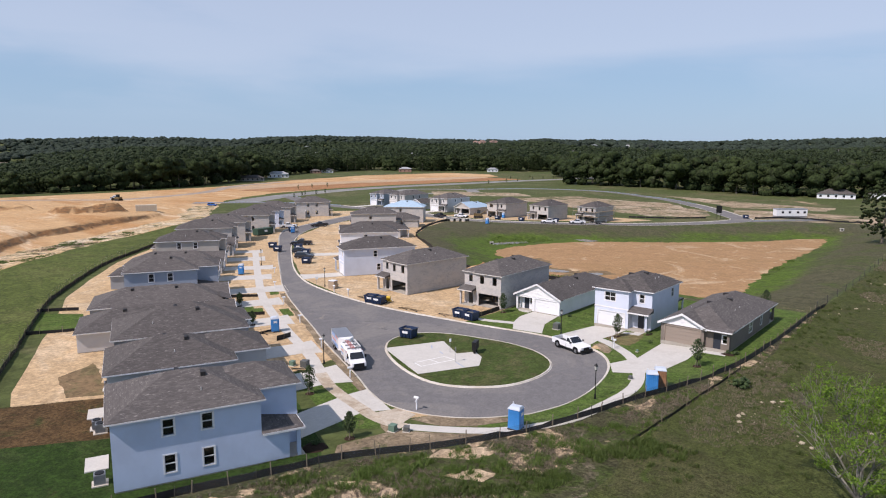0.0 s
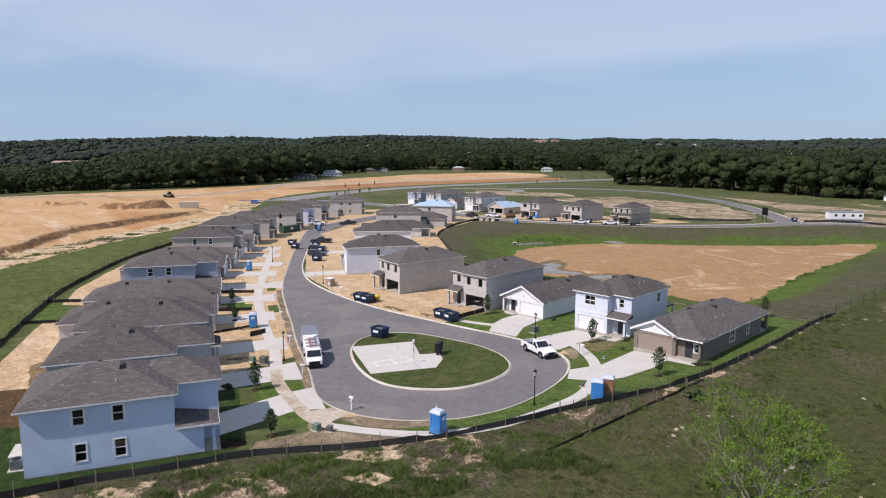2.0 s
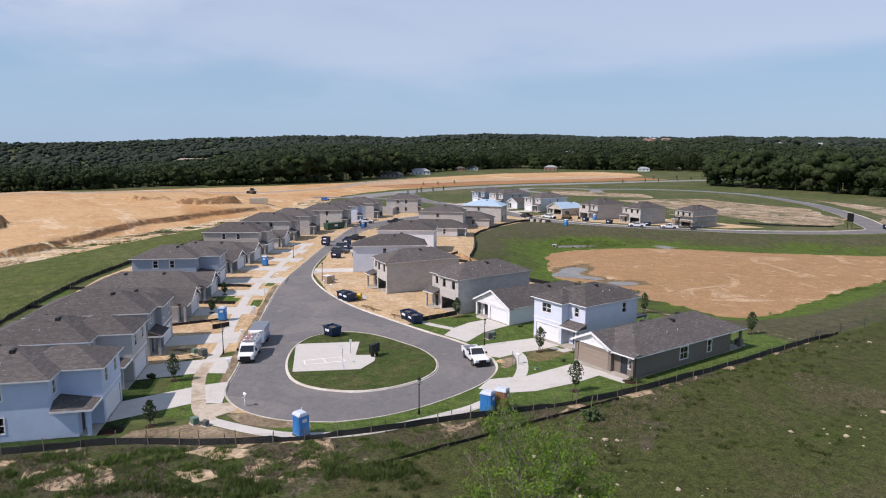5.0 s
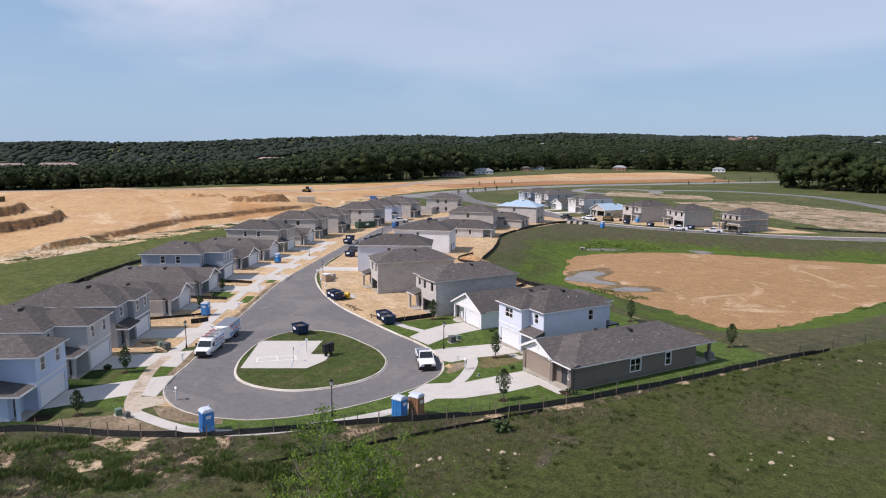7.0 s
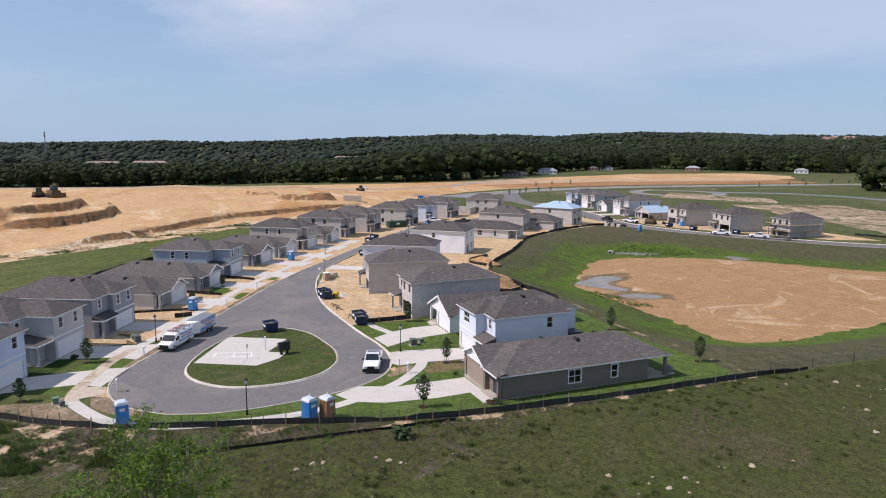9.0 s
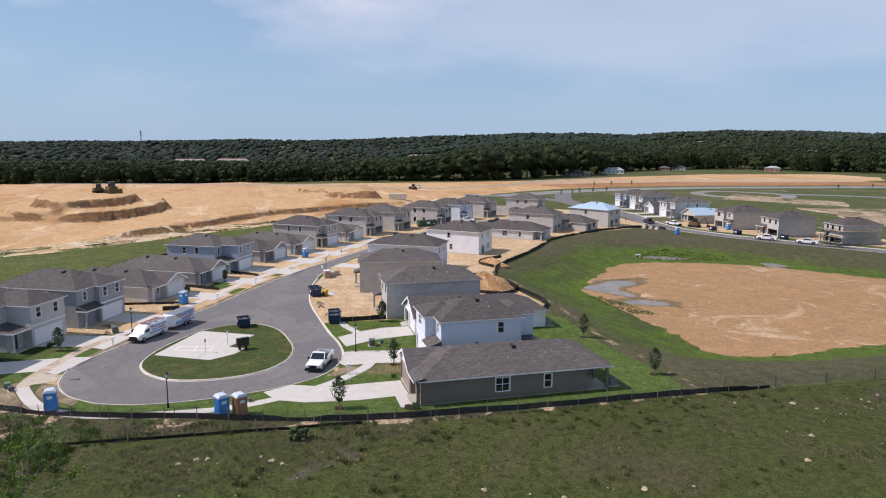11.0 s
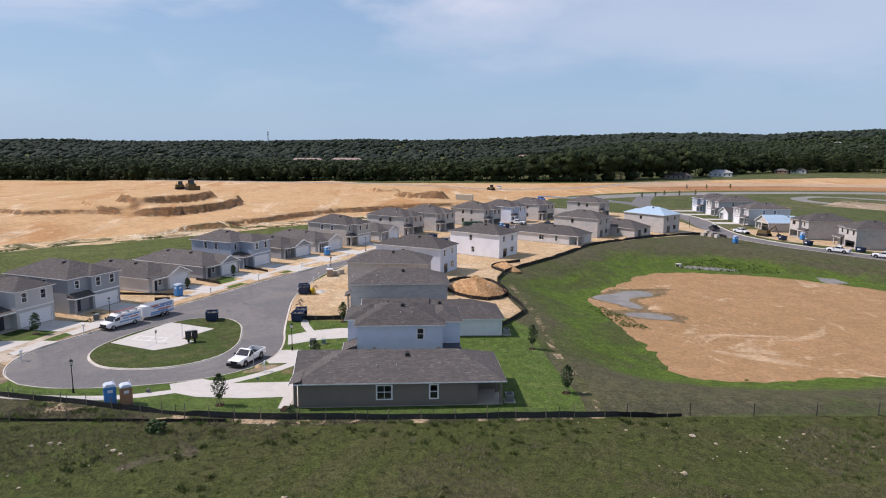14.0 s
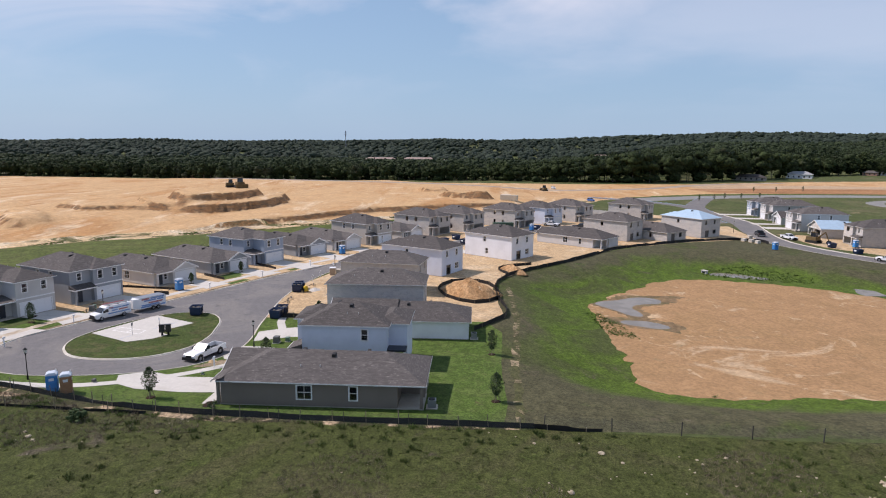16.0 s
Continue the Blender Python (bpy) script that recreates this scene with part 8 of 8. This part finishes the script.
def small_tree(x, y, h=3.2, seed=1, mulch=True, full=1.0):
    rng = random.Random(seed)
    t = thing("young_tree", pose(x, y, land(x, y), 0, 0, rng.uniform(0, 360)), "slim young tree staked in a mulch ring", "tree", "young street trees")
    part("trunk", Shape().tube((0, 0, -0.1), (0.03, 0, h * 0.9), 0.05, 0.015, 6), BARK, t)
    pts = []
    for _ in range(760):
        u = rng.random()
        a = rng.uniform(0, 6.283)
        rr = h * 0.21 * full * math.sin(math.pi * (0.10 + 0.84 * u)) * rng.random() ** 0.5 * (0.75 + 0.5 * math.sin(a * 3 + u * 9 + seed) ** 2)
        pts.append((rr * math.cos(a), rr * math.sin(a), h * (0.24 + 0.76 * u)))
    c = new("crown", leaf_cloud(np.array(pts), 0.05 * full ** 3, 0.12 * full ** 3, SAP_LEAF, seed))
    c.parent = t
    for k in range(9):
        u = 0.3 + 0.07 * k
        a = k * 2.4
        part("branch", Shape().tube((0.02, 0, h * u), (h * 0.17 * math.cos(a), h * 0.17 * math.sin(a), h * (u + 0.12)), 0.015, 0.006, 4), BARK, t)
    for a in (0.4, 2.5, 4.6):
        part("stake", Shape().tube((0.5 * math.cos(a), 0.5 * math.sin(a), -0.1), (0.08 * math.cos(a), 0.08 * math.sin(a), 1.1), 0.025, n=5), STAKE, t)
    if mulch:
        s = Shape().tube((0, 0, -0.05), (0, 0, 0.07), 0.6, 0.42, 12)
        part("mulch", s, SOIL, t, "ring of brown mulch")


for i, (x, y, h) in enumerate(((-43.3, 38.0, 2.6), (-55.2, 42.8, 3.2), (-25.2, 76.8, 3.4), (-39.2, 84.8, 3.3), (-60.2, 86.6, 3.2), (-45.3, 113.6, 3.4), (-27.0, 113.6, 3.2), (-96.8, 60.8, 2.4), (-84.6, 55.2, 2.2),
                               (-299, 225, 4.2), (-303.5, 234, 4.0), (-311, 242, 4.4), (-312, 251, 4.2), (-318, 263, 4.2), (-367, 280, 4.4), (-371, 295, 4.2), (-377, 314, 4.4), (-313, 427, 4.4), (-319.6, 462, 4.4), (-319, 478, 4.0), (-347, 508, 4.4), (-322, 507, 4.2), (-345, 538, 4.4), (-327, 533, 4.0), (-322, 543, 4.2))):
    small_tree(x, y, h if i < 9 else 0.78 * h, 40 + i, i < 9, 1.1 if i < 9 else 1.0)


def shrub(x, y, r, seed, label="dark green bush in the pasture"):
    rng = random.Random(seed)
    pts = [(rng.gauss(0, r * 0.45), rng.gauss(0, r * 0.45), abs(rng.gauss(r * 0.5, r * 0.3))) for _ in range(46)]
    v, f = lumps(np.array(pts), np.array([rng.uniform(0.12, 0.26) * r for _ in pts]), 0.85, 1, np.random.default_rng(seed), 0.5)
    tagged(new("shrub", array_mesh("shrub", v, f, SAPLING)), label, "shrub", "shrubs").matrix_world = pose(x, y, land(x, y))


shrub(-19.0, 72.4, 1.0, 1)
for i, (x, y, r) in enumerate(((-44.8, 35.1, 0.4), (-47.2, 33.0, 0.5), (-48.4, 33.4, 0.5), (-57.8, 40.9, 0.45), (-23.0, 84.2, 0.4), (-24.0, 84.4, 0.35), (-36.0, 88.2, 0.4), (-34.0, 83.9, 0.35), (-50.4, 91.2, 0.4))):
    shrub(x, y, r, 60 + i, "small clipped shrub in a planting bed")
for x0, y0, x1, y1 in ((-48.6, 32.2, -46.0, 34.4), (-45.9, 33.2, -42.7, 36.2), (-24.9, 83.0, -22.6, 84.4), (-36.6, 87.2, -35.4, 89.5), (-59.6, 40.2, -57.0, 41.6)):
    rim, top, z = [], [], land((x0 + x1) / 2, (y0 + y1) / 2)
    for i in range(18):
        a = 2 * math.pi * i / 18
        q = 0.42 + 0.10 * noise.noise(Vector((math.cos(a) * 1.7, math.sin(a) * 1.7, x0)))
        px0, py0 = (x1 - x0) * q * math.cos(a), (y1 - y0) * q * math.sin(a)
        rim.append((px0, py0, -0.05))
        top.append((px0 * 0.7, py0 * 0.7, 0.09 + 0.05 * noise.noise(Vector((px0 * 3, py0 * 3, 2)))))
    bed = Shape()
    bed.loft([rim, top])
    solo("planting_bed", bed, SOIL, "low bed of dark brown mulch", "planting bed", m=pose((x0 + x1) / 2, (y0 + y1) / 2, z), smooth=True)


def scatter(name, label, mat, poly, n, k, h, w, seed, thin=None, spread=3.2):
    """Tufts of blades over an outline."""
    rng = np.random.default_rng(seed)
    x0, x1, y0, y1 = min(p[0] for p in poly), max(p[0] for p in poly), min(p[1] for p in poly), max(p[1] for p in poly)
    base = []
    while len(base) < n:
        x, y = rng.uniform(x0, x1), rng.uniform(y0, y1)
        if inside(x, y, poly) and (thin is None or noise.noise(Vector((x * thin[0], y * thin[0], seed))) > thin[1]):
            base.append((x, y, land(x, y)))
    B = np.repeat(np.array(base), k, axis=0)
    m = len(B)
    size = np.repeat(rng.uniform(0.5, 1.4, n), k)
    off = rng.normal(0, 1, (m, 2)) * (w * spread * size)[:, None]
    tip = np.stack([rng.normal(0, 1, m) * h * 0.45 * size, rng.normal(0, 1, m) * h * 0.45 * size, h * size * rng.uniform(0.6, 1.2, m)], -1)
    B[:, :2] += off
    a = rng.uniform(0, 3.1416, m)
    sd = np.stack([np.cos(a), np.sin(a), np.zeros(m)], -1) * (w * size)[:, None]
    B[:, 2] -= 0.03
    v = np.stack([B - sd, B + sd, B + tip + sd * 0.25, B + tip - sd * 0.25], 1).reshape(-1, 3)
    return tagged(new(name, array_mesh(name, v, np.arange(4 * m).reshape(m, 4), mat)), label, "grass", kind="stuff")


PASTURE_NEAR = [(-20.3, 70), (-21.5, 58), (-20.8, 46), (-20, 30), (-8, 30), (2, 46), (-1, 75), (-3, 110), (-6, 170), (-18.0, 190), (-18.8, 150), (-19.6, 110)]
WEED_STRIP = [(-46, 18), (-43, 27), (-39.8, 34.4), (-35, 40.2), (-31.4, 45.8), (-28.2, 53), (-25.8, 61), (-23.0, 69.4), (-21.0, 79), (-20.2, 90), (-19.6, 112), (-19.2, 110), (-20, 78), (-21.8, 60), (-21.4, 48), (-20.8, 38), (-24, 22), (-34, 8)]
scatter("pasture_tufts", "short olive pasture grass in uneven tufts", GRASS, PASTURE_NEAR, 14000, 8, 0.07, 0.022, 1)
scatter("pasture_tufts_tall", "taller grass clumps dotted over the pasture", CLUMP, PASTURE_NEAR, 330, 42, 0.27, 0.022, 2, (0.14, 0.08), 6.5)
scatter("pasture_tufts_low", "low green clumps between the taller grass", CLUMP, PASTURE_NEAR, 1500, 20, 0.13, 0.018, 22, (0.10, -0.1), 6.0)
scatter("pasture_stalks", "dry grey-brown stalks in the pasture", STALK, PASTURE_NEAR, 5200, 9, 0.17, 0.013, 3, (0.085, 0.17), 8.0)
scatter("weed_tufts", "bright green weeds along the fence", WEED, WEED_STRIP, 1700, 30, 0.26, 0.016, 4, (0.30, 0.06), 8.0)
scatter("weed_stalks", "dry brown weed stalks along the fence", STALK, WEED_STRIP, 3600, 12, 0.24, 0.014, 5, (0.16, 0.0))
scatter("fence_line_weeds", "dense dark weeds along the old fence line", DARK_WEED, [(-33, 30), (-29.5, 32), (-23.5, 41), (-22.4, 48), (-17.6, 51), (-17.2, 54), (-21.6, 53.6), (-24.6, 49), (-26, 42.5), (-31, 35)], 420, 26, 0.33, 0.026, 44, (0.30, 0.0), 6.0)
scatter("weed_thicket", "knee-high green weeds in thick clumps along the fence", WEED, [(-46, 18), (-43, 27), (-39.4, 34.4), (-34.6, 40.2), (-30.8, 45.8), (-27.0, 53), (-24.0, 56), (-24.0, 48), (-27, 41), (-33, 32), (-36, 20)], 330, 34, 0.38, 0.022, 45, (0.45, 0.14), 7.0)
scatter("basin_reeds", "green reeds at the puddles' edge", WEED, [(-80, 131.5), (-66, 133.5), (-64, 138), (-72, 137), (-80, 134)], 260, 12, 0.22, 0.03, 6)
scatter("basin_reeds", "green reeds below the far bank", WEED, [(-124, 168), (-118, 166), (-110, 188), (-116, 192), (-128, 180)], 420, 12, 0.3, 0.04, 7)
scatter("basin_weeds", "weeds along the foot of the basin slope", WEED, [(-41.5, 133), (-39, 133), (-39, 200), (-41, 200)], 260, 12, 0.25, 0.035, 8, (0.12, 0.1))

STONE = mottled("pale_limestone", (0.43, 0.37, 0.27), (0.33, 0.275, 0.195), 1.2, 8.0, 0.9, 0.5, 0.03)
rng = random.Random(9)
for i in range(96):
    while True:
        x, y = rng.uniform(-20, 0), rng.uniform(56, 150)
        if inside(x, y, PASTURE_NEAR) and noise.noise(Vector((x * 0.12, y * 0.07, 8))) > 0.12:
            break
    r = 0.07 + 0.22 * rng.random() ** 3
    solo("stone", Shape().blob((0, 0, r * 0.15), r, i, 0.35, 0.55), STONE, "pale limestone rock lying in the grass", "rock", "pasture stones", m=pose(x, y, land(x, y), 0, 0, rng.uniform(0, 360)))


# ---------------------------------------------------------------- heaps and building goods
def heap(x, y, rx, ry, h, mat, label, seed, turn=0):
    s = Shape()
    n, m = 28, 10
    rings = []
    for k in range(m + 1):
        u = k / m
        ring = []
        for i in range(n):
            a = 2 * math.pi * i / n
            q = noise.noise(Vector((math.cos(a) * 2, math.sin(a) * 2, seed + u * 3)))
            e = (1 - u) * (1 + 0.18 * q)
            ring.append((rx * e * math.cos(a), ry * e * math.sin(a), h * (u ** 0.85) * (1 + 0.15 * q) - 0.25 * (1 - u)))
        rings.append(ring)
    s.loft(rings)
    solo("dirt_mound", s, mat, label, "dirt mound", "heaps", m=pose(x, y, land(x, y), 0, 0, turn), smooth=True)


heap(-82.0, 110.2, 7.0, 4.8, 2.9, HEAP, "heap of orange sandy dirt inside a silt fence", 1, 50)
heap(-81.4, 80.6, 1.9, 1.5, 0.5, CONCRETE, "small heap of white mortar sand", 2)
heap(-104.5, 119.5, 5, 2.4, 1.5, HEAP, "low bank of dirt behind a white house", 3, 30)
heap(-38.9, 77.9, 1.1, 0.8, 0.35, DIRT, "small heap of brown earth on the verge", 4)
YELLOW = plain("yellow_mixer_paint", (0.62, 0.42, 0.03), 0.5)
t = thing("mortar_mixer", pose(-79.7, 79.4, land(-79.7, 79.4), 0, 0, 30), "small yellow mortar mixer beside the skip", "mixer")
part("drum", Shape().tube((-0.4, 0, 0.75), (0.4, 0, 0.85), 0.42, 0.36, 12), YELLOW, t)
part("frame", Shape().box(-0.6, -0.35, 0.25, 0.6, 0.35, 0.42), YELLOW, t)
wheels(t, (-0.3,), 0.5, 0.28)


def block_stack(x, y, turn, label="wrapped stack of grey concrete blocks on a pallet"):
    t = thing("block_stack", pose(x, y, land(x, y), 0, 0, turn), label, "building blocks", "stacks of blocks")
    part("pallet", Shape().box(-0.6, -0.6, 0, 0.6, 0.6, 0.14), LUMBER, t)
    me = None
    for k in range(4):
        for i in range(3):
            for jj in range(2):
                x0, y0, z0 = -0.6 + i * 0.405, -0.55 + jj * 0.56, 0.14 + k * 0.205
                part("block", Shape().box(x0, y0, z0, x0 + 0.39, y0 + 0.54, z0 + 0.195), CURB, t)


for x, y, a in ((-97.6, 81.9, 10), (-98.9, 82.9, 40), (-155.5, 192.6, 30), (-157, 191, 30), (-153.4, 193.6, 20), (-164, 195.6, 10)):
    block_stack(x, y, a)
t = thing("brick_pillar", pose(-96.2, 80.9, land(-96.2, 80.9), 0, 0, 10), "tan wrapped material crate beside the kerb", "crate")
part("crate", Shape().box(-0.7, -0.6, 0, 0.7, 0.6, 1.5, taper=0.02), plain("tan_crate", (0.40, 0.30, 0.21), 0.9), t)
part("cover", Shape().box(-0.75, -0.65, 1.5, 0.75, 0.65, 1.58, taper=0.03), WHITE, t)
for i, (x, y, a) in enumerate(((-72.0, 76.9 + 1.2, 5), (-74.5, 78.0, 12), (-66.6, 79.0, 0), (-86, 79.2, 8), (-62.6, 47.0, 20), (-79.6, 53.6, 30), (-66.8, 46.2, 60))):
    t = thing("lumber_pile", pose(x, y, land(x, y), 0, 0, a), "loose pile of offcut boards on bare dirt", "lumber", "lumber piles")
    for k in range(6):
        b = part("board", Shape().box(-1.1, -0.06, 0, 1.1, 0.06, 0.05), LUMBER if k % 3 else BLACK, t)
        b.matrix_local = pose(0.2 * (k % 3), -0.3 + 0.13 * k, 0.03 + 0.055 * (k % 2), 0, 0, (k * 37) % 40 - 20)


def scaffold(h):
    x, y = of_house(h, 0, 0)
    t = thing("scaffold", pose(x, y, land(x, y), 0, 0, h["at"][2]), "steel scaffold with planks round an unfinished house", "scaffold")
    pts = [(-1.3 + 2.0 * k, -1.6) for k in range(7)] + [(h["w"] + 1.2, -1.6 + 2.2 * k) for k in range(1, 7)]
    for px_, py_ in pts:
        part("pole", Shape().tube((px_, py_, 0), (px_, py_, 6.0), 0.05, n=5), METAL, t)
    for z in (2.0, 4.0, 5.6):
        part("ledger", Shape().tube((-1.3, -1.6, z), (h["w"] + 1.2, -1.6, z), 0.045, n=5), METAL, t)
        part("ledger", Shape().tube((h["w"] + 1.2, -1.6, z), (h["w"] + 1.2, 11.6, z), 0.045, n=5), METAL, t)
    for z in (2.05, 4.05):
        part("plank", Shape().box(-1.4, -1.6, z, h["w"] + 1.3, -0.9, z + 0.06), LUMBER, t)
        part("plank", Shape().box(h["w"] + 0.5, -0.9, z, h["w"] + 1.3, 11.5, z + 0.06), LUMBER, t)


scaffold(HOUSES[34])

# low block walls of a house just begun
t = thing("house_shell", pose(-206.5, 160.5, land(-206.5, 160.5), 0, 0, 140), "low concrete block walls of a house just begun", "house", "houses of the new estate")
for x0, y0, x1, y1 in ((0, 0, 8, 0.2), (0, 11.8, 8, 12), (0, 0.2, 0.2, 11.8), (7.8, 0.2, 8, 11.8)):
    part("wall", Shape().box(x0, y0, 0, x1, y1, 2.6), WALLS["block"], t)
part("slab", Shape().box(0.2, 0.2, -0.1, 7.8, 11.8, 0.1), SLAB, t)


# ---------------------------------------------------------------- far things
def far_house(az, r, w, d, h, wall, roof, turn, label):
    x, y = -r * math.sin(radians(az)), r * math.cos(radians(az))
    t = thing("farmhouse", pose(x, y, land(x, y), 0, 0, turn), label, "house", "far houses")
    part("wall", Shape().box(-w / 2, -d / 2, -1, w / 2, d / 2, h), wall, t)
    s = Shape()
    hip(s, -w / 2 - 0.5, -d / 2 - 0.5, w / 2 + 0.5, d / 2 + 0.5, h, 0.45)
    s.quad((-w / 2 - 0.5, -d / 2 - 0.5, h - 0.05), (-w / 2 - 0.5, d / 2 + 0.5, h - 0.05), (w / 2 + 0.5, d / 2 + 0.5, h - 0.05), (w / 2 + 0.5, -d / 2 - 0.5, h - 0.05))
    part("roof", s, roof, t)
    n = max(2, int(w / 4))
    for k in range(n):
        xx = -w / 2 + (k + 0.35) * w / n
        part("window", Shape().box(xx, -d / 2 - 0.05, 0.9, xx + 1.2, -d / 2 + 0.02, 2.3), CARGLASS, t)
        part("window", Shape().box(xx, d / 2 - 0.02, 0.9, xx + 1.2, d / 2 + 0.05, 2.3), CARGLASS, t)


BRICK = plain("far_brick", (0.34, 0.20, 0.15), 0.9)
CHAR, PALE = ROOFS["shingle"], plain("pale_metal_roof", (0.34, 0.35, 0.355), 0.6)
for az, r, w, d, h, wa, ro, tu, la in (
        (9.2, 462, 20, 12, 2.8, WHITE, CHAR, 10, "white farmhouse with a dark hip roof before the woods"),
        (6.6, 470, 9, 7, 3.2, WHITE, CHAR, 10, "white outbuilding beside a farmhouse"),
        (54.3, 672, 20, 10, 3.6, WHITE, PALE, 60, "long white house with a pale roof in a meadow"),
        (56.6, 606, 24, 10, 2.8, plain("grey_siding", (0.30, 0.29, 0.27), 0.8), CHAR, 60, "low grey house at the meadow's edge"),
        (50.2, 790, 14, 8, 3.2, WHITE, CHAR, 50, "white house among meadow trees"),
        (51.2, 775, 12, 8, 2.8, BRICK, CHAR, 50, "brick house among meadow trees"),
        (43.5, 806, 15, 9, 3.8, BRICK, PALE, 40, "low red shed beyond the meadow"),
        (35.9, 812, 13, 8, 3.2, WHITE, PALE, 40, "pale house before the far trees")):
    far_house(az, r, w, d, h, wa, ro, tu, la)
ROOF_ROSE, TAN_WALL = plain("rose_brown_roof", (0.36, 0.27, 0.235), 0.9), plain("tan_brick", (0.42, 0.37, 0.33), 0.9)
for x, y, long, turn, top in ((-1465, -107, 68, 95, -7.0), (-1500, -22, 70, 92, -7.0), (-1490, 38, 22, 92, -11.0), (-1635, 453, 98, 74, 1.0)):
    t = thing("apartment_building", pose(x, y, land(x, y), 0, 0, turn), "long tan apartment building rising out of the woods", "building", "apartment buildings")
    top -= land(x, y)
    part("wall", Shape().box(-long / 2, -7, -4, long / 2, 7, top - 4.2), TAN_WALL, t)
    s = Shape()
    hip(s, -long / 2 - 1, -8, long / 2 + 1, 8, top - 4.2, 0.5)
    part("roof", s, ROOF_ROSE, t)
    for q in range(int(long / 5)):
        for fl in range(2):
            part("window", Shape().box(-long / 2 + 1.5 + q * 5, -7.1, top - 7.0 - fl * 3.2, -long / 2 + 3.7 + q * 5, -6.95, top - 5.2 - fl * 3.2), CARGLASS, t)
            part("window", Shape().box(-long / 2 + 1.5 + q * 5, 6.95, top - 7.0 - fl * 3.2, -long / 2 + 3.7 + q * 5, 7.1, top - 5.2 - fl * 3.2), CARGLASS, t)
x, y = -2300 * math.sin(radians(98.7)), 2300 * math.cos(radians(98.7))
t = thing("radio_mast", pose(x, y, land(x, y)), "thin lattice radio mast on the skyline", "mast")
for k in range(4):
    a = math.pi / 2 * k
    part("leg", Shape().tube((2.2 * math.cos(a), 2.2 * math.sin(a), 0), (0.9 * math.cos(a), 0.9 * math.sin(a), 66), 0.45, 0.3, 5), METAL, t)
for k in range(9):
    z = 6 + k * 7
    part("brace", Shape().box(-1.8, -0.2, z, 1.8, 0.2, z + 0.5), METAL, t)
for z in (52, 60):
    part("antenna", Shape().box(-2.6, -2.6, z, 2.6, 2.6, z + 3.0), METAL, t)
# lone trees in the far meadow and by the pasture fence
def meadow_tree(x, y, h, w, seed):
    rng = np.random.default_rng(seed)
    t = thing("broadleaf_tree", pose(x, y, land(x, y)), "round-crowned dark green broadleaf tree", "tree", "meadow trees")
    part("trunk", Shape().tube((0, 0, -0.5), (0.3, 0, h * 0.55), 0.35, 0.15, 7), BARK, t)
    pts, rad = [], []
    for _ in range(340):
        a, q, u = rng.uniform(0, 6.283), rng.random() ** 0.35, rng.random()
        rr = w * q * math.sin(math.pi * min(1, 0.15 + 0.8 * u)) ** 0.7
        pts.append((rr * math.cos(a), rr * math.sin(a), h * (0.12 + 0.86 * u)))
        rad.append(rng.uniform(0.045, 0.10) * w)
    v, f = lumps(np.array(pts), np.array(rad), 0.85, 1, rng, 0.45)
    c = new("crown", array_mesh("crown", v, f, WOODS))
    c.parent = t


meadow_tree(-24.5, 231, 19, 6.5, 1)
meadow_tree(-15.0, 240, 11, 4.5, 2)
rng = random.Random(77)
for i in range(46):
    az, h = rng.uniform(31.5, 55.5), rng.uniform(12, 22)
    r = edge_radius(az) + rng.uniform(-30, 12) + (30 if abs(az - 43.5) < 1.2 or abs(az - 35.9) < 1.3 or abs(az - 54.3) < 1.4 else 0)
    meadow_tree(-r * math.sin(radians(az)), r * math.cos(radians(az)), h, h * rng.uniform(0.34, 0.5), 20 + i)
# rooftops standing out of the far wooded hills
ROSE = plain("rose_brick", (0.42, 0.27, 0.22), 0.9)
for i in range(26):
    az, r = (rng.uniform(34.6, 37.4), rng.uniform(2100, 2600)) if i < 9 else (rng.uniform(8, 58), rng.uniform(1000, 1900))
    x, y, w = -r * math.sin(radians(az)), r * math.cos(radians(az)), rng.uniform(9, 18) if i < 9 else rng.uniform(8, 17)
    t = thing("hillside_building", pose(x, y, land(x, y) + (12 if r > 1950 else 6), 0, 0, az + rng.uniform(-30, 30)), "pale building among far wooded hills", "building", "hillside buildings")
    part("wall", Shape().box(-w / 2, -6, -20, w / 2, 6, 5), TAN_WALL if i % 3 == 0 else ROSE if i < 9 else WHITE, t)
    s = Shape()
    hip(s, -w / 2 - 0.6, -6.6, w / 2 + 0.6, 6.6, 5, 0.35)
    part("roof", s, ROSE if i < 9 else (PALE if i % 2 else CHAR), t)

SAND_STRIP = [(-123, -8), (-135, 3), (-146, 21), (-158, 36), (-170, 48), (-180, 59), (-191, 71), (-201, 85), (-210, 98), (-216, 95), (-207, 79), (-196, 63), (-183, 51), (-168, 38), (-152, 20), (-138, -2)]
scatter("sand_weeds", "rough weeds and dry grass along the edge of the bare sand", WEED, SAND_STRIP, 700, 14, 0.22, 0.05, 31, (0.12, 0.12))
scatter("sand_stalks", "dry stalks along the edge of the bare sand", STALK, SAND_STRIP, 500, 10, 0.2, 0.04, 32, (0.12, 0.1))
